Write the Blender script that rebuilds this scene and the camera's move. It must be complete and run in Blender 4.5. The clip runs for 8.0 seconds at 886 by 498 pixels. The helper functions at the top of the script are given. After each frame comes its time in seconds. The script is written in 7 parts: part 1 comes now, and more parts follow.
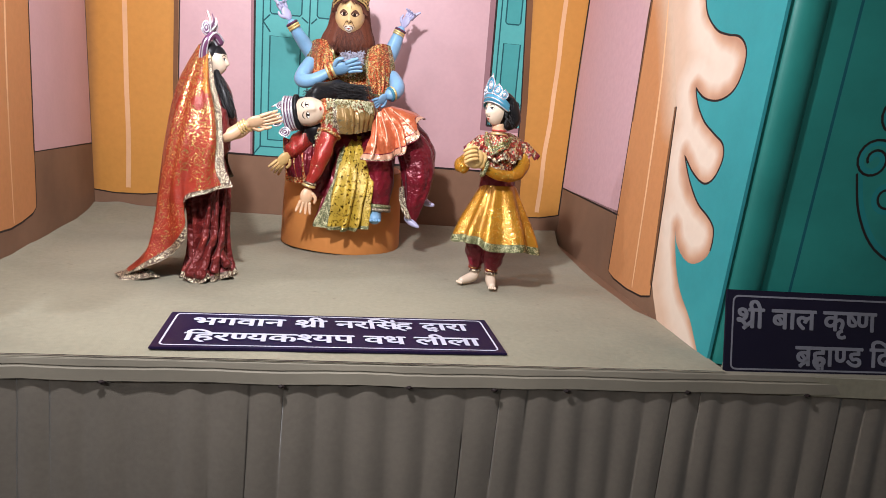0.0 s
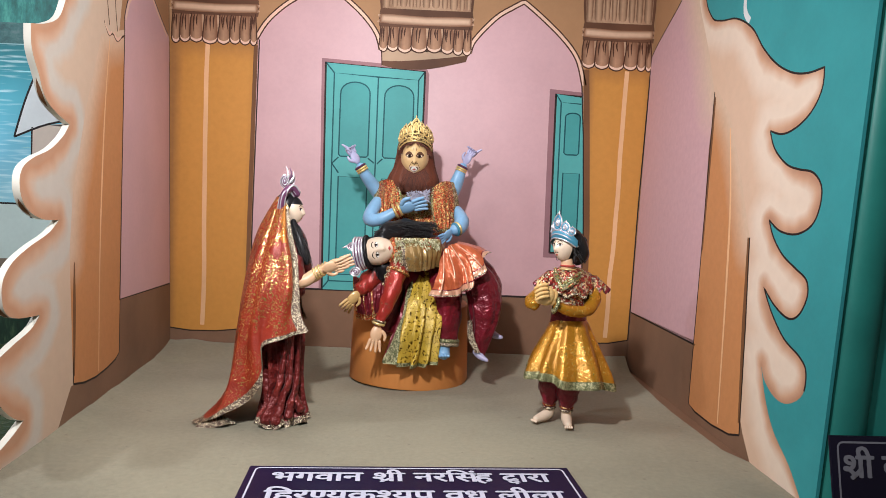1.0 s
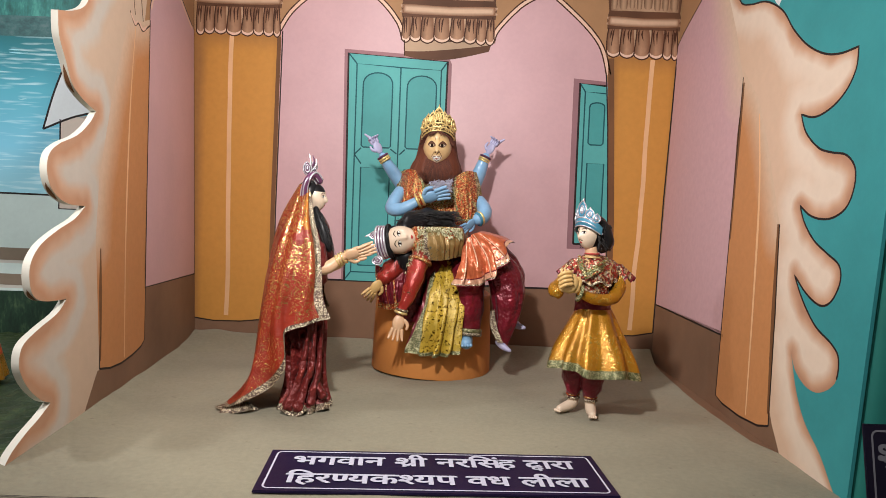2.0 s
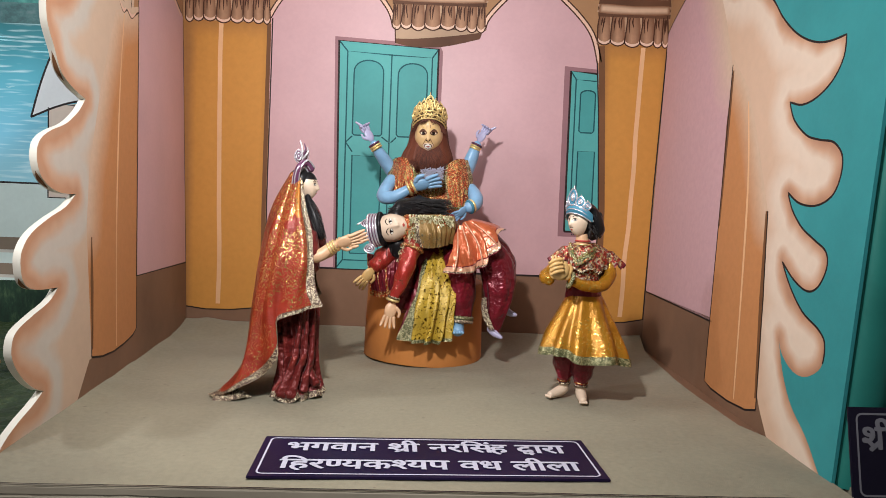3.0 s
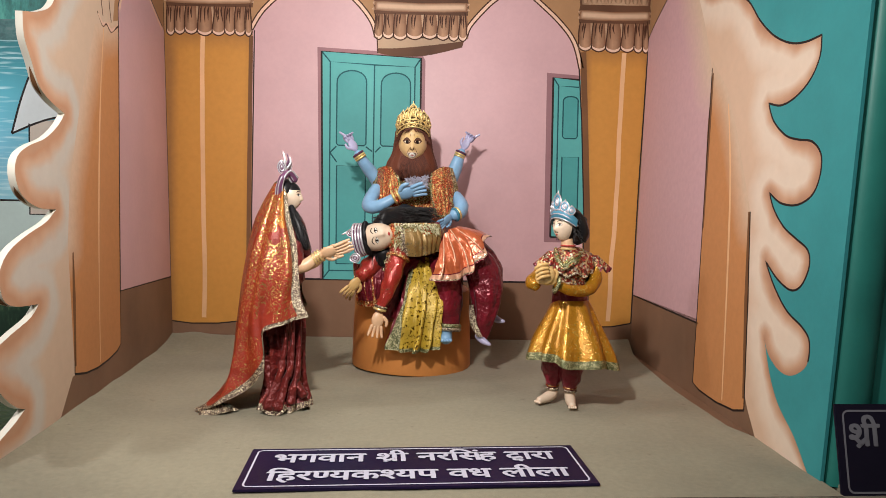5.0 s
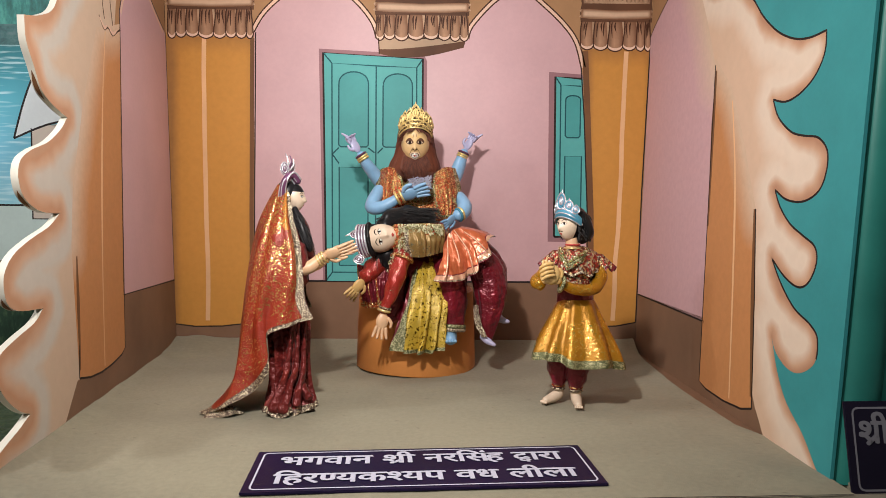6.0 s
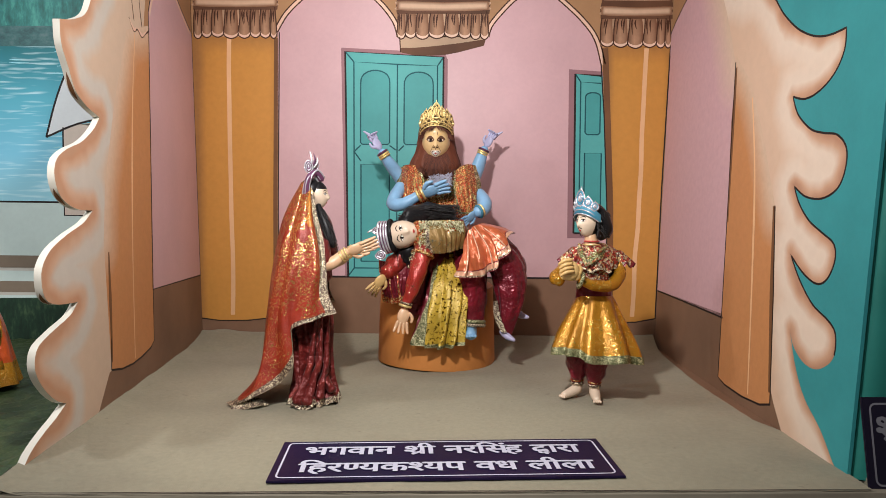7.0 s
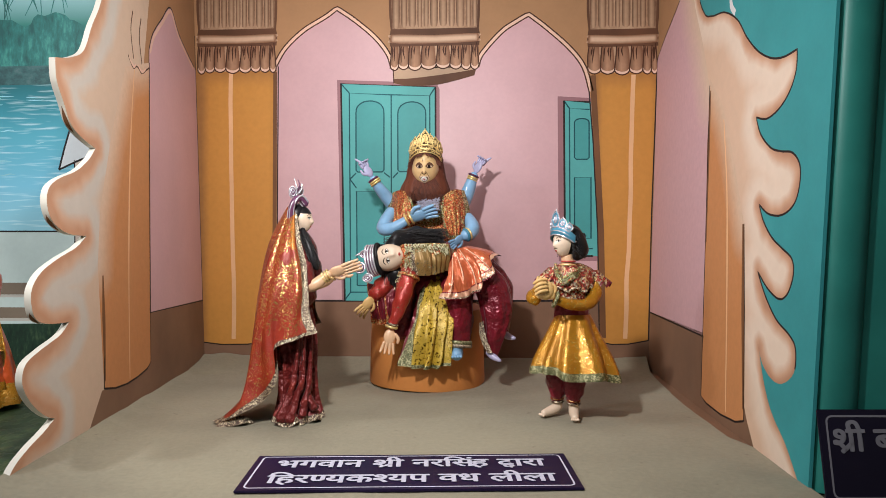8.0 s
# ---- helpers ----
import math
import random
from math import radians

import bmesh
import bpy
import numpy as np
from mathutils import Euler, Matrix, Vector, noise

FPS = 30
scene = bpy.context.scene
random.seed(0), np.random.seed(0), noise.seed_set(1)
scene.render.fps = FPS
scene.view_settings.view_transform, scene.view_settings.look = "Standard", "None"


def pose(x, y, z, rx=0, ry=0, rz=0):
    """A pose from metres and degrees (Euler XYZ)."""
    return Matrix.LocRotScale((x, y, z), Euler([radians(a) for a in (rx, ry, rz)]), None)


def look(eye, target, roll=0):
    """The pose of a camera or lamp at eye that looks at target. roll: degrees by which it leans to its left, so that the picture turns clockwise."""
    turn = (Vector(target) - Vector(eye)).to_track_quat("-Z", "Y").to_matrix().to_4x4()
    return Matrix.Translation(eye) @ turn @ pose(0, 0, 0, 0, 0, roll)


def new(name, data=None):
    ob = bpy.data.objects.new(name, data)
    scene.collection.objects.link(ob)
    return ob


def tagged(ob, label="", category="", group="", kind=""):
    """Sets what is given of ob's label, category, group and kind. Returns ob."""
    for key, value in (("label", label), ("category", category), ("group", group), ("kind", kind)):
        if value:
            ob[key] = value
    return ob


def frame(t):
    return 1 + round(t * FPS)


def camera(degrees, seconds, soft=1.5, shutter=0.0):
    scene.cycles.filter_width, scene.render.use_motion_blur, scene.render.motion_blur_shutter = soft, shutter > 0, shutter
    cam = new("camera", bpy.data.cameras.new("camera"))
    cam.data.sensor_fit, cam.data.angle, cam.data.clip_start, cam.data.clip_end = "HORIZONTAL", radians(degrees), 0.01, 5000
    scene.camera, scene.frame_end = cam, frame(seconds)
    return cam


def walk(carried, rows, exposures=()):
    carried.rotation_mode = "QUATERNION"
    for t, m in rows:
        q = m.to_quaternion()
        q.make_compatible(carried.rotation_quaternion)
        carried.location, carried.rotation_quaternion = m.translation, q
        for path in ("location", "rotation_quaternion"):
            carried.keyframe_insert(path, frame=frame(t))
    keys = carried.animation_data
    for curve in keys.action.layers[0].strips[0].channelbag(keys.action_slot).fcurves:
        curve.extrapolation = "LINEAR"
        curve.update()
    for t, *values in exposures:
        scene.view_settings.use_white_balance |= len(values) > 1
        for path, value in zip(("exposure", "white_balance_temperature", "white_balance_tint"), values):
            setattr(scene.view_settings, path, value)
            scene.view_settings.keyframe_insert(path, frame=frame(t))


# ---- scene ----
cam = camera(66.4, 8.0, 0.4)
PATH = [
    (0, (0.115, 0.177, 1.323), (0.314, 2.129, 0.935), 4.7),
    (0.2, (0.098, 0.177, 1.343), (0.285, 2.132, 0.957), 2.5),
    (0.5, (0.079, 0.186, 1.368), (0.251, 2.159, 1.082), 4.1),
    (0.8, (0.058, 0.19, 1.402), (0.099, 2.183, 1.233), 2.4),
    (1, (0.057, 0.191, 1.408), (0.084, 2.189, 1.327), 2.4),
    (1.2, (0.055, 0.204, 1.399), (0.045, 2.202, 1.323), 2.7),
    (1.5, (0.05, 0.211, 1.391), (0.007, 2.209, 1.32), 2.7),
    (1.7, (0.056, 0.206, 1.38), (0.012, 2.205, 1.308), 2.5),
    (2.8, (0.058, 0.199, 1.368), (0.039, 2.194, 1.23), 2.4),
    (3, (0.056, 0.194, 1.37), (0.045, 2.191, 1.251), 2.3),
    (3.5, (0.062, 0.187, 1.368), (0.077, 2.185, 1.284), 2.0),
    (4, (0.067, 0.196, 1.365), (0.079, 2.194, 1.262), 1.3),
    (4.5, (0.069, 0.195, 1.365), (0.084, 2.193, 1.271), 1.2),
    (6, (0.062, 0.204, 1.361), (0.075, 2.202, 1.275), 0.5),
    (6.5, (0.053, 0.189, 1.361), (0.016, 2.187, 1.28), 0.6),
    (7, (0.061, 0.17, 1.363), (0.015, 2.167, 1.265), 0.5),
    (7.5, (0.088, 0.161, 1.366), (-0.001, 2.157, 1.287), -0.3),
    (7.8, (0.149, 0.135, 1.361), (-0.009, 2.128, 1.352), -0.2),
    (8, (0.21, 0.113, 1.338), (0.085, 2.109, 1.329), -0.1),
]
walk(cam, [(t, look(eye, target, roll)) for t, eye, target, roll in PATH],
     [(0.0, 0.50, 5900, 12), (0.5, 0.49, 5800, 12), (0.8, 0.40, 5900, 12), (1.0, 0.10, 6020, 10), (1.4, 0.0, 6430, 10), (3.0, 0.0, 6180, 10),
      (3.6, 0.0, 6250, 10), (4.5, -0.02, 6480, 10), (6.0, -0.02, 6480, 10), (7.0, 0.0, 6270, 10), (8.0, 0.0, 6200, 10)])
import itertools
from mathutils.geometry import delaunay_2d_cdt

# ---------------------------------------------------------------- light
world = bpy.data.worlds.new("world")
scene.world = world
world.use_nodes = True
world.node_tree.nodes["Background"].inputs[0].default_value = (0.9, 0.95, 1.0, 1)
world.node_tree.nodes["Background"].inputs[1].default_value = 0.02


def area_lamp(name, eye, target, size, watts, colour, shape="DISK", size_y=0.1):
    lamp = bpy.data.lights.new(name, "AREA")
    lamp.shape, lamp.size, lamp.energy, lamp.color = shape, size, watts, colour
    if shape == "RECTANGLE":
        lamp.size_y = size_y
    ob = new(name, lamp)
    ob.matrix_world = look(eye, target)
    return ob


spot = bpy.data.lights.new("hall_lamp", "SPOT")
spot.energy, spot.color, spot.spot_size, spot.spot_blend, spot.shadow_soft_size = 128, (1.0, 0.952, 0.912), radians(150), 1.0, 0.045
new("hall_lamp", spot).matrix_world = look((-0.22, 1.0, 2.14), (-0.06, 2.85, 1.36))
# unseen fill above the stage, added to brighten the back of the floor
area_lamp("back_floor_fill", (-0.25, 2.30, 2.56), (-0.28, 2.55, 0.8), 0.25, 5.6, (1.0, 0.96, 0.92))
area_lamp("left_bay_lamp", (-2.0, 1.45, 2.62), (-1.9, 2.9, 1.3), 0.2, 24, (0.95, 0.98, 1.0))
area_lamp("corridor_tube", (-1.3, -1.2, 2.68), (-0.55, 1.9, 0.6), 1.2, 25, (1.0, 0.97, 0.93), "RECTANGLE", 0.06)

# ---------------------------------------------------------------- materials


class Nodes:
    """A small hand for wiring node materials."""

    def __init__(self, name):
        self.m = bpy.data.materials.new(name)
        self.m.use_nodes = True
        self.t = self.m.node_tree
        self.b = self.t.nodes["Principled BSDF"]

    def add(self, kind, **inputs):
        n = self.t.nodes.new(kind)
        for k, v in inputs.items():
            n.inputs[k.replace("_", " ")].default_value = v
        return n

    def link(self, a, b):
        self.t.links.new(a, b)

    def coords(self):
        return self.add("ShaderNodeTexCoord").outputs["Object"]

    def noise(self, scale, detail=4.0, rough=0.55):
        n = self.add("ShaderNodeTexNoise", Scale=scale, Detail=detail, Roughness=rough)
        self.link(self.coords(), n.inputs["Vector"])
        return n.outputs["Fac"]

    def ramp(self, fac, stops):
        n = self.add("ShaderNodeValToRGB")
        e = n.color_ramp.elements
        while len(e) < len(stops):
            e.new(0.5)
        for i, (p, c) in enumerate(stops):
            e[i].position, e[i].color = p, (*c, 1)
        self.link(fac, n.inputs["Fac"])
        return n.outputs["Color"]

    def mix(self, fac, a, b, blend="MIX"):
        n = self.add("ShaderNodeMix")
        n.data_type, n.blend_type = "RGBA", blend
        for v, i in ((fac, 0), (a, 6), (b, 7)):
            if isinstance(v, (float, int)):
                n.inputs[i].default_value = v
            elif isinstance(v, tuple):
                n.inputs[i].default_value = (*v, 1)
            else:
                self.link(v, n.inputs[i])
        return n.outputs[2]

    def math(self, op, a, b=0.0):
        n = self.add("ShaderNodeMath")
        n.operation = op
        for i, v in enumerate((a, b)):
            if isinstance(v, (float, int)):
                n.inputs[i].default_value = v
            else:
                self.link(v, n.inputs[i])
        return n.outputs[0]

    def attribute(self, name):
        n = self.add("ShaderNodeAttribute")
        n.attribute_name = name
        return n

    def bump(self, height, strength, distance):
        n = self.add("ShaderNodeBump", Strength=strength, Distance=distance)
        self.link(height, n.inputs["Height"])
        self.link(n.outputs[0], self.b.inputs["Normal"])

    def done(self, colour, rough=0.6, metal=0.0, sheen=0.0, coat=0.0, gloss=0.5):
        for v, k in ((colour, "Base Color"), (rough, "Roughness"), (metal, "Metallic")):
            if isinstance(v, tuple):
                self.b.inputs[k].default_value = (*v, 1)
            elif isinstance(v, (float, int)):
                self.b.inputs[k].default_value = v
            else:
                self.link(v, self.b.inputs[k])
        self.b.inputs["Sheen Weight"].default_value = sheen
        self.b.inputs["Specular IOR Level"].default_value = gloss
        self.b.inputs["Coat Weight"].default_value = coat
        return self.m


def shade(c, f):
    return tuple(min(1.0, v * f) for v in c)


def paint(name, colour, rough=0.55, vary=0.12, fine=60.0, bump=0.15, gloss=0.22):
    """Brushed or sprayed paint on board: blotches at hand size and a fine tooth."""
    n = Nodes(name)
    big, small = n.noise(3.0, 3.0), n.noise(fine, 3.0)
    c = n.ramp(big, [(0.3, shade(colour, 1 - vary)), (0.7, shade(colour, 1 + vary))])
    c = n.mix(0.12, c, n.ramp(small, [(0.35, shade(colour, 0.85)), (0.65, shade(colour, 1.12))]))
    n.bump(n.noise(220.0, 2.0), bump, 0.001)
    return n.done(c, rough, gloss=gloss)


def skin(name, colour, rough=0.38):
    n = Nodes(name)
    c = n.ramp(n.noise(25.0), [(0.3, shade(colour, 0.88)), (0.7, shade(colour, 1.08))])
    return n.done(c, rough, coat=0.25)


def cloth(name, colour, fleck, amount, scale, rough=0.42, metal=0.2, spread=0.44, thin=0.0):
    """Festive cloth with gold or silver flecks woven and glued on; thin: how much sparser they are at the hem."""
    n = Nodes(name)
    ground = n.ramp(n.noise(18.0), [(0.3, shade(colour, 0.72)), (0.7, shade(colour, 1.2))])
    v = n.add("ShaderNodeTexVoronoi", Scale=scale)
    n.link(n.coords(), v.inputs["Vector"])
    cell = n.add("ShaderNodeSeparateColor")
    n.link(v.outputs["Color"], cell.inputs[0])
    patch = n.math("GREATER_THAN", n.noise(9.0, 3.0), spread)
    level = 0.68 - 0.24 * amount
    if thin:
        xyz = n.add("ShaderNodeSeparateXYZ")
        n.link(n.coords(), xyz.inputs[0])
        level = n.math("ADD", level, n.math("MULTIPLY", n.math("SUBTRACT", 1.40, xyz.outputs["Z"]), thin))
    hit = n.math("MULTIPLY", n.math("GREATER_THAN", n.noise(scale * 0.6, 4.0, 0.75), level), patch)
    c = n.mix(hit, ground, n.mix(cell.outputs[1], fleck, shade(fleck, 0.45)))
    n.bump(n.math("ADD", n.math("MULTIPLY", n.noise(20.0, 2.0), 2.4), n.noise(180.0)), 0.6, 0.003)
    return n.done(c, n.mix(hit, (rough,) * 3, (0.22,) * 3), n.math("MAXIMUM", n.math("MULTIPLY", hit, 0.85), metal))


def sequins(name, colours, scale=100.0, rough=0.35):
    """Stitched sequins and trimmings in mixed colours, each a small tilted scale."""
    n = Nodes(name)
    v = n.add("ShaderNodeTexVoronoi", Scale=scale)
    n.link(n.coords(), v.inputs["Vector"])
    cell = n.add("ShaderNodeSeparateColor")
    n.link(v.outputs["Color"], cell.inputs[0])
    k = len(colours)
    ramp = n.add("ShaderNodeValToRGB")
    ramp.color_ramp.interpolation = "CONSTANT"
    e = ramp.color_ramp.elements
    while len(e) < k:
        e.new(0.5)
    for i, c in enumerate(colours):
        e[i].position, e[i].color = i / k, (*c, 1)
    n.link(cell.outputs[0], ramp.inputs["Fac"])
    c = n.mix(n.math("MULTIPLY", n.noise(14.0), 0.5), ramp.outputs["Color"], shade(colours[0], 0.4))
    n.bump(n.math("ADD", n.math("MULTIPLY", cell.outputs[1], 1.5), v.outputs["Distance"]), 0.7, 0.003)
    return n.done(c, n.math("ADD", n.math("MULTIPLY", cell.outputs[2], 0.4), 0.12), 0.55)


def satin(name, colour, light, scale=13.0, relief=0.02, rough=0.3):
    """Satin: soft broad creases, a few sharp ones; crest highlights are painted into the colour."""
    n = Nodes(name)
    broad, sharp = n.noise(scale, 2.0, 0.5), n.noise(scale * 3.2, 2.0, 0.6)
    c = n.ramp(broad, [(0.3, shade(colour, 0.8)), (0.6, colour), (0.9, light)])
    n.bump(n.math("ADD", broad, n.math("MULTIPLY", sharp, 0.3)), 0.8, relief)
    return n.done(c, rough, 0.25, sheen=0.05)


def lace(name, dark, light, scale=260.0):
    """A gimp border: small light diamonds on a dark ground."""
    n = Nodes(name)
    v = n.add("ShaderNodeTexVoronoi", Scale=scale)
    n.link(n.coords(), v.inputs["Vector"])
    w = n.noise(scale * 0.35, 1.0)
    c = n.mix(n.math("GREATER_THAN", n.math("ADD", v.outputs["Distance"], w), 0.93), light, dark)
    n.bump(v.outputs["Distance"], 0.6, 0.002)
    return n.done(c, 0.35, 0.45)


PINK = paint("pink_paint", (0.57, 0.345, 0.362), 0.44, 0.07, gloss=0.45)
TAN = paint("tan_paint", (0.38, 0.205, 0.10), 0.6, 0.12)
BROWN = paint("brown_dado_paint", (0.205, 0.113, 0.068), 0.62, 0.2)
DOOR_TEAL = paint("teal_door_paint", (0.095, 0.375, 0.362), 0.5, 0.12)
DOOR_DEEP = paint("teal_door_panel_paint", (0.068, 0.315, 0.31), 0.5, 0.12)
TEAL = paint("teal_board_paint", (0.044, 0.285, 0.300), 0.55, 0.14)
TEAL_DARK = paint("deep_teal_paint", (0.026, 0.198, 0.165), 0.42, 0.25, gloss=0.4)
TEAL_MID = paint("middle_teal_paint", (0.025, 0.20, 0.20), 0.45, 0.3)
LINE = paint("dark_line_paint", (0.02, 0.012, 0.011), 0.6, 0.2)
LINE_BROWN = paint("umber_line_paint", (0.062, 0.022, 0.011), 0.6, 0.25)
DOOR_LINE = paint("deep_teal_line_paint", (0.012, 0.085, 0.10), 0.6, 0.3)
STRIPE = paint("umber_stripe_paint", (0.17, 0.075, 0.032), 0.6, 0.25)
CREAM = paint("cream_line_paint", (0.72, 0.48, 0.36), 0.55, 0.1)
HIGHLIGHT = paint("peach_highlight_paint", (0.72, 0.42, 0.22), 0.55, 0.12)
MAUVE = paint("mauve_edge_paint", (0.30, 0.155, 0.17), 0.6, 0.15)
BOARD_EDGE = paint("white_board_edge", (0.62, 0.58, 0.50), 0.5, 0.22, 14.0)
PLASTER = paint("plaster", (0.42, 0.40, 0.37), 0.8, 0.08, 20.0, 0.4)
CONCRETE = paint("floor_concrete", (0.22, 0.21, 0.2), 0.75, 0.15, 20.0, 0.5)
SIGN = paint("sign_indigo", (0.012, 0.007, 0.030), 0.4, 0.2, gloss=0.12)
SIGN_DARK = paint("sign_blackish", (0.012, 0.010, 0.022), 0.35, 0.2)
# same white lettering for the unlit second sign, its shade put into the colour
SHADED_LETTER = paint("shaded_white_lettering", (0.20, 0.195, 0.22), 0.5, 0.2)
WHITE = paint("white_lettering", (0.52, 0.51, 0.60), 0.45, 0.04)


def pilaster_paint(name, orange, brown):
    """Orange shaft, browner to its sides, as the painter shaded it."""
    n = Nodes(name)
    uv = n.add("ShaderNodeUVMap")
    sep = n.add("ShaderNodeSeparateXYZ")
    n.link(uv.outputs[0], sep.inputs[0])
    wob = n.math("ADD", sep.outputs[0], n.math("MULTIPLY", n.math("SUBTRACT", n.noise(6.0), 0.5), 0.05))
    c = n.ramp(wob, [(0.0, brown), (0.07, brown), (0.17, shade(orange, 0.92)), (0.3, orange), (0.9, orange), (0.97, shade(orange, 0.85)), (1.0, brown)])
    head = n.ramp(n.math("ADD", sep.outputs[1], n.math("MULTIPLY", n.math("SUBTRACT", n.noise(10.0), 0.5), 0.03)), [(0.93, (0, 0, 0)), (0.985, (1, 1, 1))])
    c = n.mix(n.math("MULTIPLY", head, 0.75), c, brown)
    c = n.mix(0.3, c, n.ramp(n.noise(45.0), [(0.3, shade(orange, 0.85)), (0.7, shade(orange, 1.12))]))
    n.bump(n.noise(200.0, 2.0), 0.15, 0.001)
    return n.done(c, 0.55, gloss=0.25)


SHAFT = pilaster_paint("orange_shaft_paint", (0.54, 0.245, 0.050), (0.24, 0.105, 0.040))


def leaf_paint(name, stops, wander):
    """Cream leaves airbrushed with peach and russet along their rims; rim holds the distance to the rim in metres."""
    n = Nodes(name)
    d = n.math("ADD", n.attribute("rim").outputs["Fac"], n.math("MULTIPLY", n.math("SUBTRACT", n.noise(7.0, 2.0), 0.5), wander))
    c = n.ramp(n.math("MULTIPLY", d, 8.0), stops)
    c = n.mix(0.15, c, n.mix(1.0, c, n.ramp(n.noise(30.0), [(0.3, (0.8, 0.8, 0.8)), (0.7, (1.15, 1.15, 1.15))]), "MULTIPLY"))
    n.bump(n.noise(200.0, 2.0), 0.12, 0.001)
    return n.done(c, 0.5, gloss=0.3)


def faded_paint(name, colour, into, reach):
    """Sprayed paint that fades into the cream leaves within reach metres of its soft edge (rim)."""
    n = Nodes(name)
    d = n.math("ADD", n.math("DIVIDE", n.attribute("rim").outputs["Fac"], reach), n.math("MULTIPLY", n.math("SUBTRACT", n.noise(12.0), 0.5), 0.2))
    c = n.ramp(d, [(0.08, into), (0.5, tuple((a + b) / 2 for a, b in zip(into, colour))), (1.0, colour)])
    c = n.mix(0.25, c, n.mix(1.0, c, n.ramp(n.noise(50.0), [(0.3, (0.8, 0.8, 0.8)), (0.7, (1.15, 1.15, 1.15))]), "MULTIPLY"))
    n.bump(n.noise(200.0, 2.0), 0.15, 0.001)
    return n.done(c, 0.55, gloss=0.25)


SHAFT_FADE = faded_paint("faded_shaft_paint", (0.52, 0.225, 0.085), (0.62, 0.44, 0.31), 0.12)
PINK_FADE = faded_paint("faded_pink_paint", (0.57, 0.345, 0.362), (0.62, 0.45, 0.33), 0.17)
LEAF = leaf_paint("airbrushed_leaf_paint", [(0.0, (0.50, 0.28, 0.17)), (0.12, (0.52, 0.27, 0.155)), (0.3, (0.58, 0.37, 0.25)), (0.5, (0.56, 0.49, 0.415)), (0.72, (0.555, 0.50, 0.43)), (1.0, (0.59, 0.43, 0.31))], 0.075)
LEAF_SOFT = leaf_paint("soft_leaf_paint", [(0.0, (0.44, 0.23, 0.14)), (0.13, (0.57, 0.34, 0.22)), (0.32, (0.73, 0.59, 0.47)), (0.55, (0.72, 0.57, 0.45)), (1.0, (0.64, 0.44, 0.31))], 0.075)


def capital_paint():
    n = Nodes("carved_capital_paint")
    uv = n.add("ShaderNodeUVMap")
    sep = n.add("ShaderNodeSeparateXYZ")
    n.link(uv.outputs[0], sep.inputs[0])
    c = n.ramp(sep.outputs[0], [(0.0, (0.16, 0.08, 0.045)), (0.2, (0.36, 0.21, 0.12)), (0.55, (0.50, 0.32, 0.20)), (0.85, (0.33, 0.18, 0.1)), (1.0, (0.15, 0.07, 0.04))])
    c = n.mix(0.35, c, n.ramp(n.noise(35.0), [(0.3, (0.22, 0.12, 0.07)), (0.7, (0.55, 0.37, 0.25))]))
    return n.done(c, 0.6, gloss=0.2)


CAPITAL = capital_paint()


def flute_paint(name, dark, light):
    """One carved flute: umber in the grooves, pale on its back, a little darker towards the ring."""
    n = Nodes(name)
    uv = n.add("ShaderNodeUVMap")
    sep = n.add("ShaderNodeSeparateXYZ")
    n.link(uv.outputs[0], sep.inputs[0])
    c = n.ramp(sep.outputs[0], [(0.0, dark), (0.22, shade(light, 0.6)), (0.45, light), (0.7, shade(light, 0.8)), (1.0, dark)])
    c = n.mix(n.math("MULTIPLY", n.math("POWER", sep.outputs[1], 2.5), 0.7), c, dark)
    c = n.mix(0.3, c, n.mix(1.0, c, n.ramp(n.noise(60.0), [(0.3, (0.7, 0.7, 0.7)), (0.7, (1.2, 1.2, 1.2))]), "MULTIPLY"))
    return n.done(c, 0.6, gloss=0.2)


FLUTE = flute_paint("flute_paint", (0.12, 0.050, 0.025), (0.46, 0.285, 0.175))
PETAL = flute_paint("petal_tan_paint", (0.17, 0.070, 0.036), (0.44, 0.245, 0.145))
LIP_CREAM = paint("pale_lip_paint", (0.72, 0.49, 0.37), 0.55, 0.15)
UMBER = paint("umber_shade_paint", (0.115, 0.050, 0.026), 0.6, 0.35, 30.0)
TAN_PALE = paint("pale_tan_paint", (0.44, 0.30, 0.20), 0.6, 0.2)
RING_LIGHT = faded_paint("ring_light_paint", (0.60, 0.40, 0.27), (0.22, 0.10, 0.05), 0.014)


def floor_cloth():
    n = Nodes("beige_floor_cloth")
    c = n.ramp(n.noise(2.2, 5.0), [(0.3, (0.185, 0.163, 0.110)), (0.5, (0.252, 0.226, 0.153)), (0.7, (0.300, 0.268, 0.182))])
    c = n.mix(0.35, c, n.ramp(n.noise(70.0, 3.0), [(0.3, (0.195, 0.168, 0.114)), (0.7, (0.310, 0.274, 0.187))]))
    specks = n.math("GREATER_THAN", n.noise(38.0, 2.0), 0.735)
    c = n.mix(n.math("MULTIPLY", specks, 0.6), c, (0.16, 0.12, 0.08))
    n.bump(n.math("ADD", n.noise(420.0, 2.0), n.noise(14.0, 2.0)), 0.3, 0.003)
    return n.done(c, 0.85, sheen=0.1)


FLOOR_CLOTH = floor_cloth()


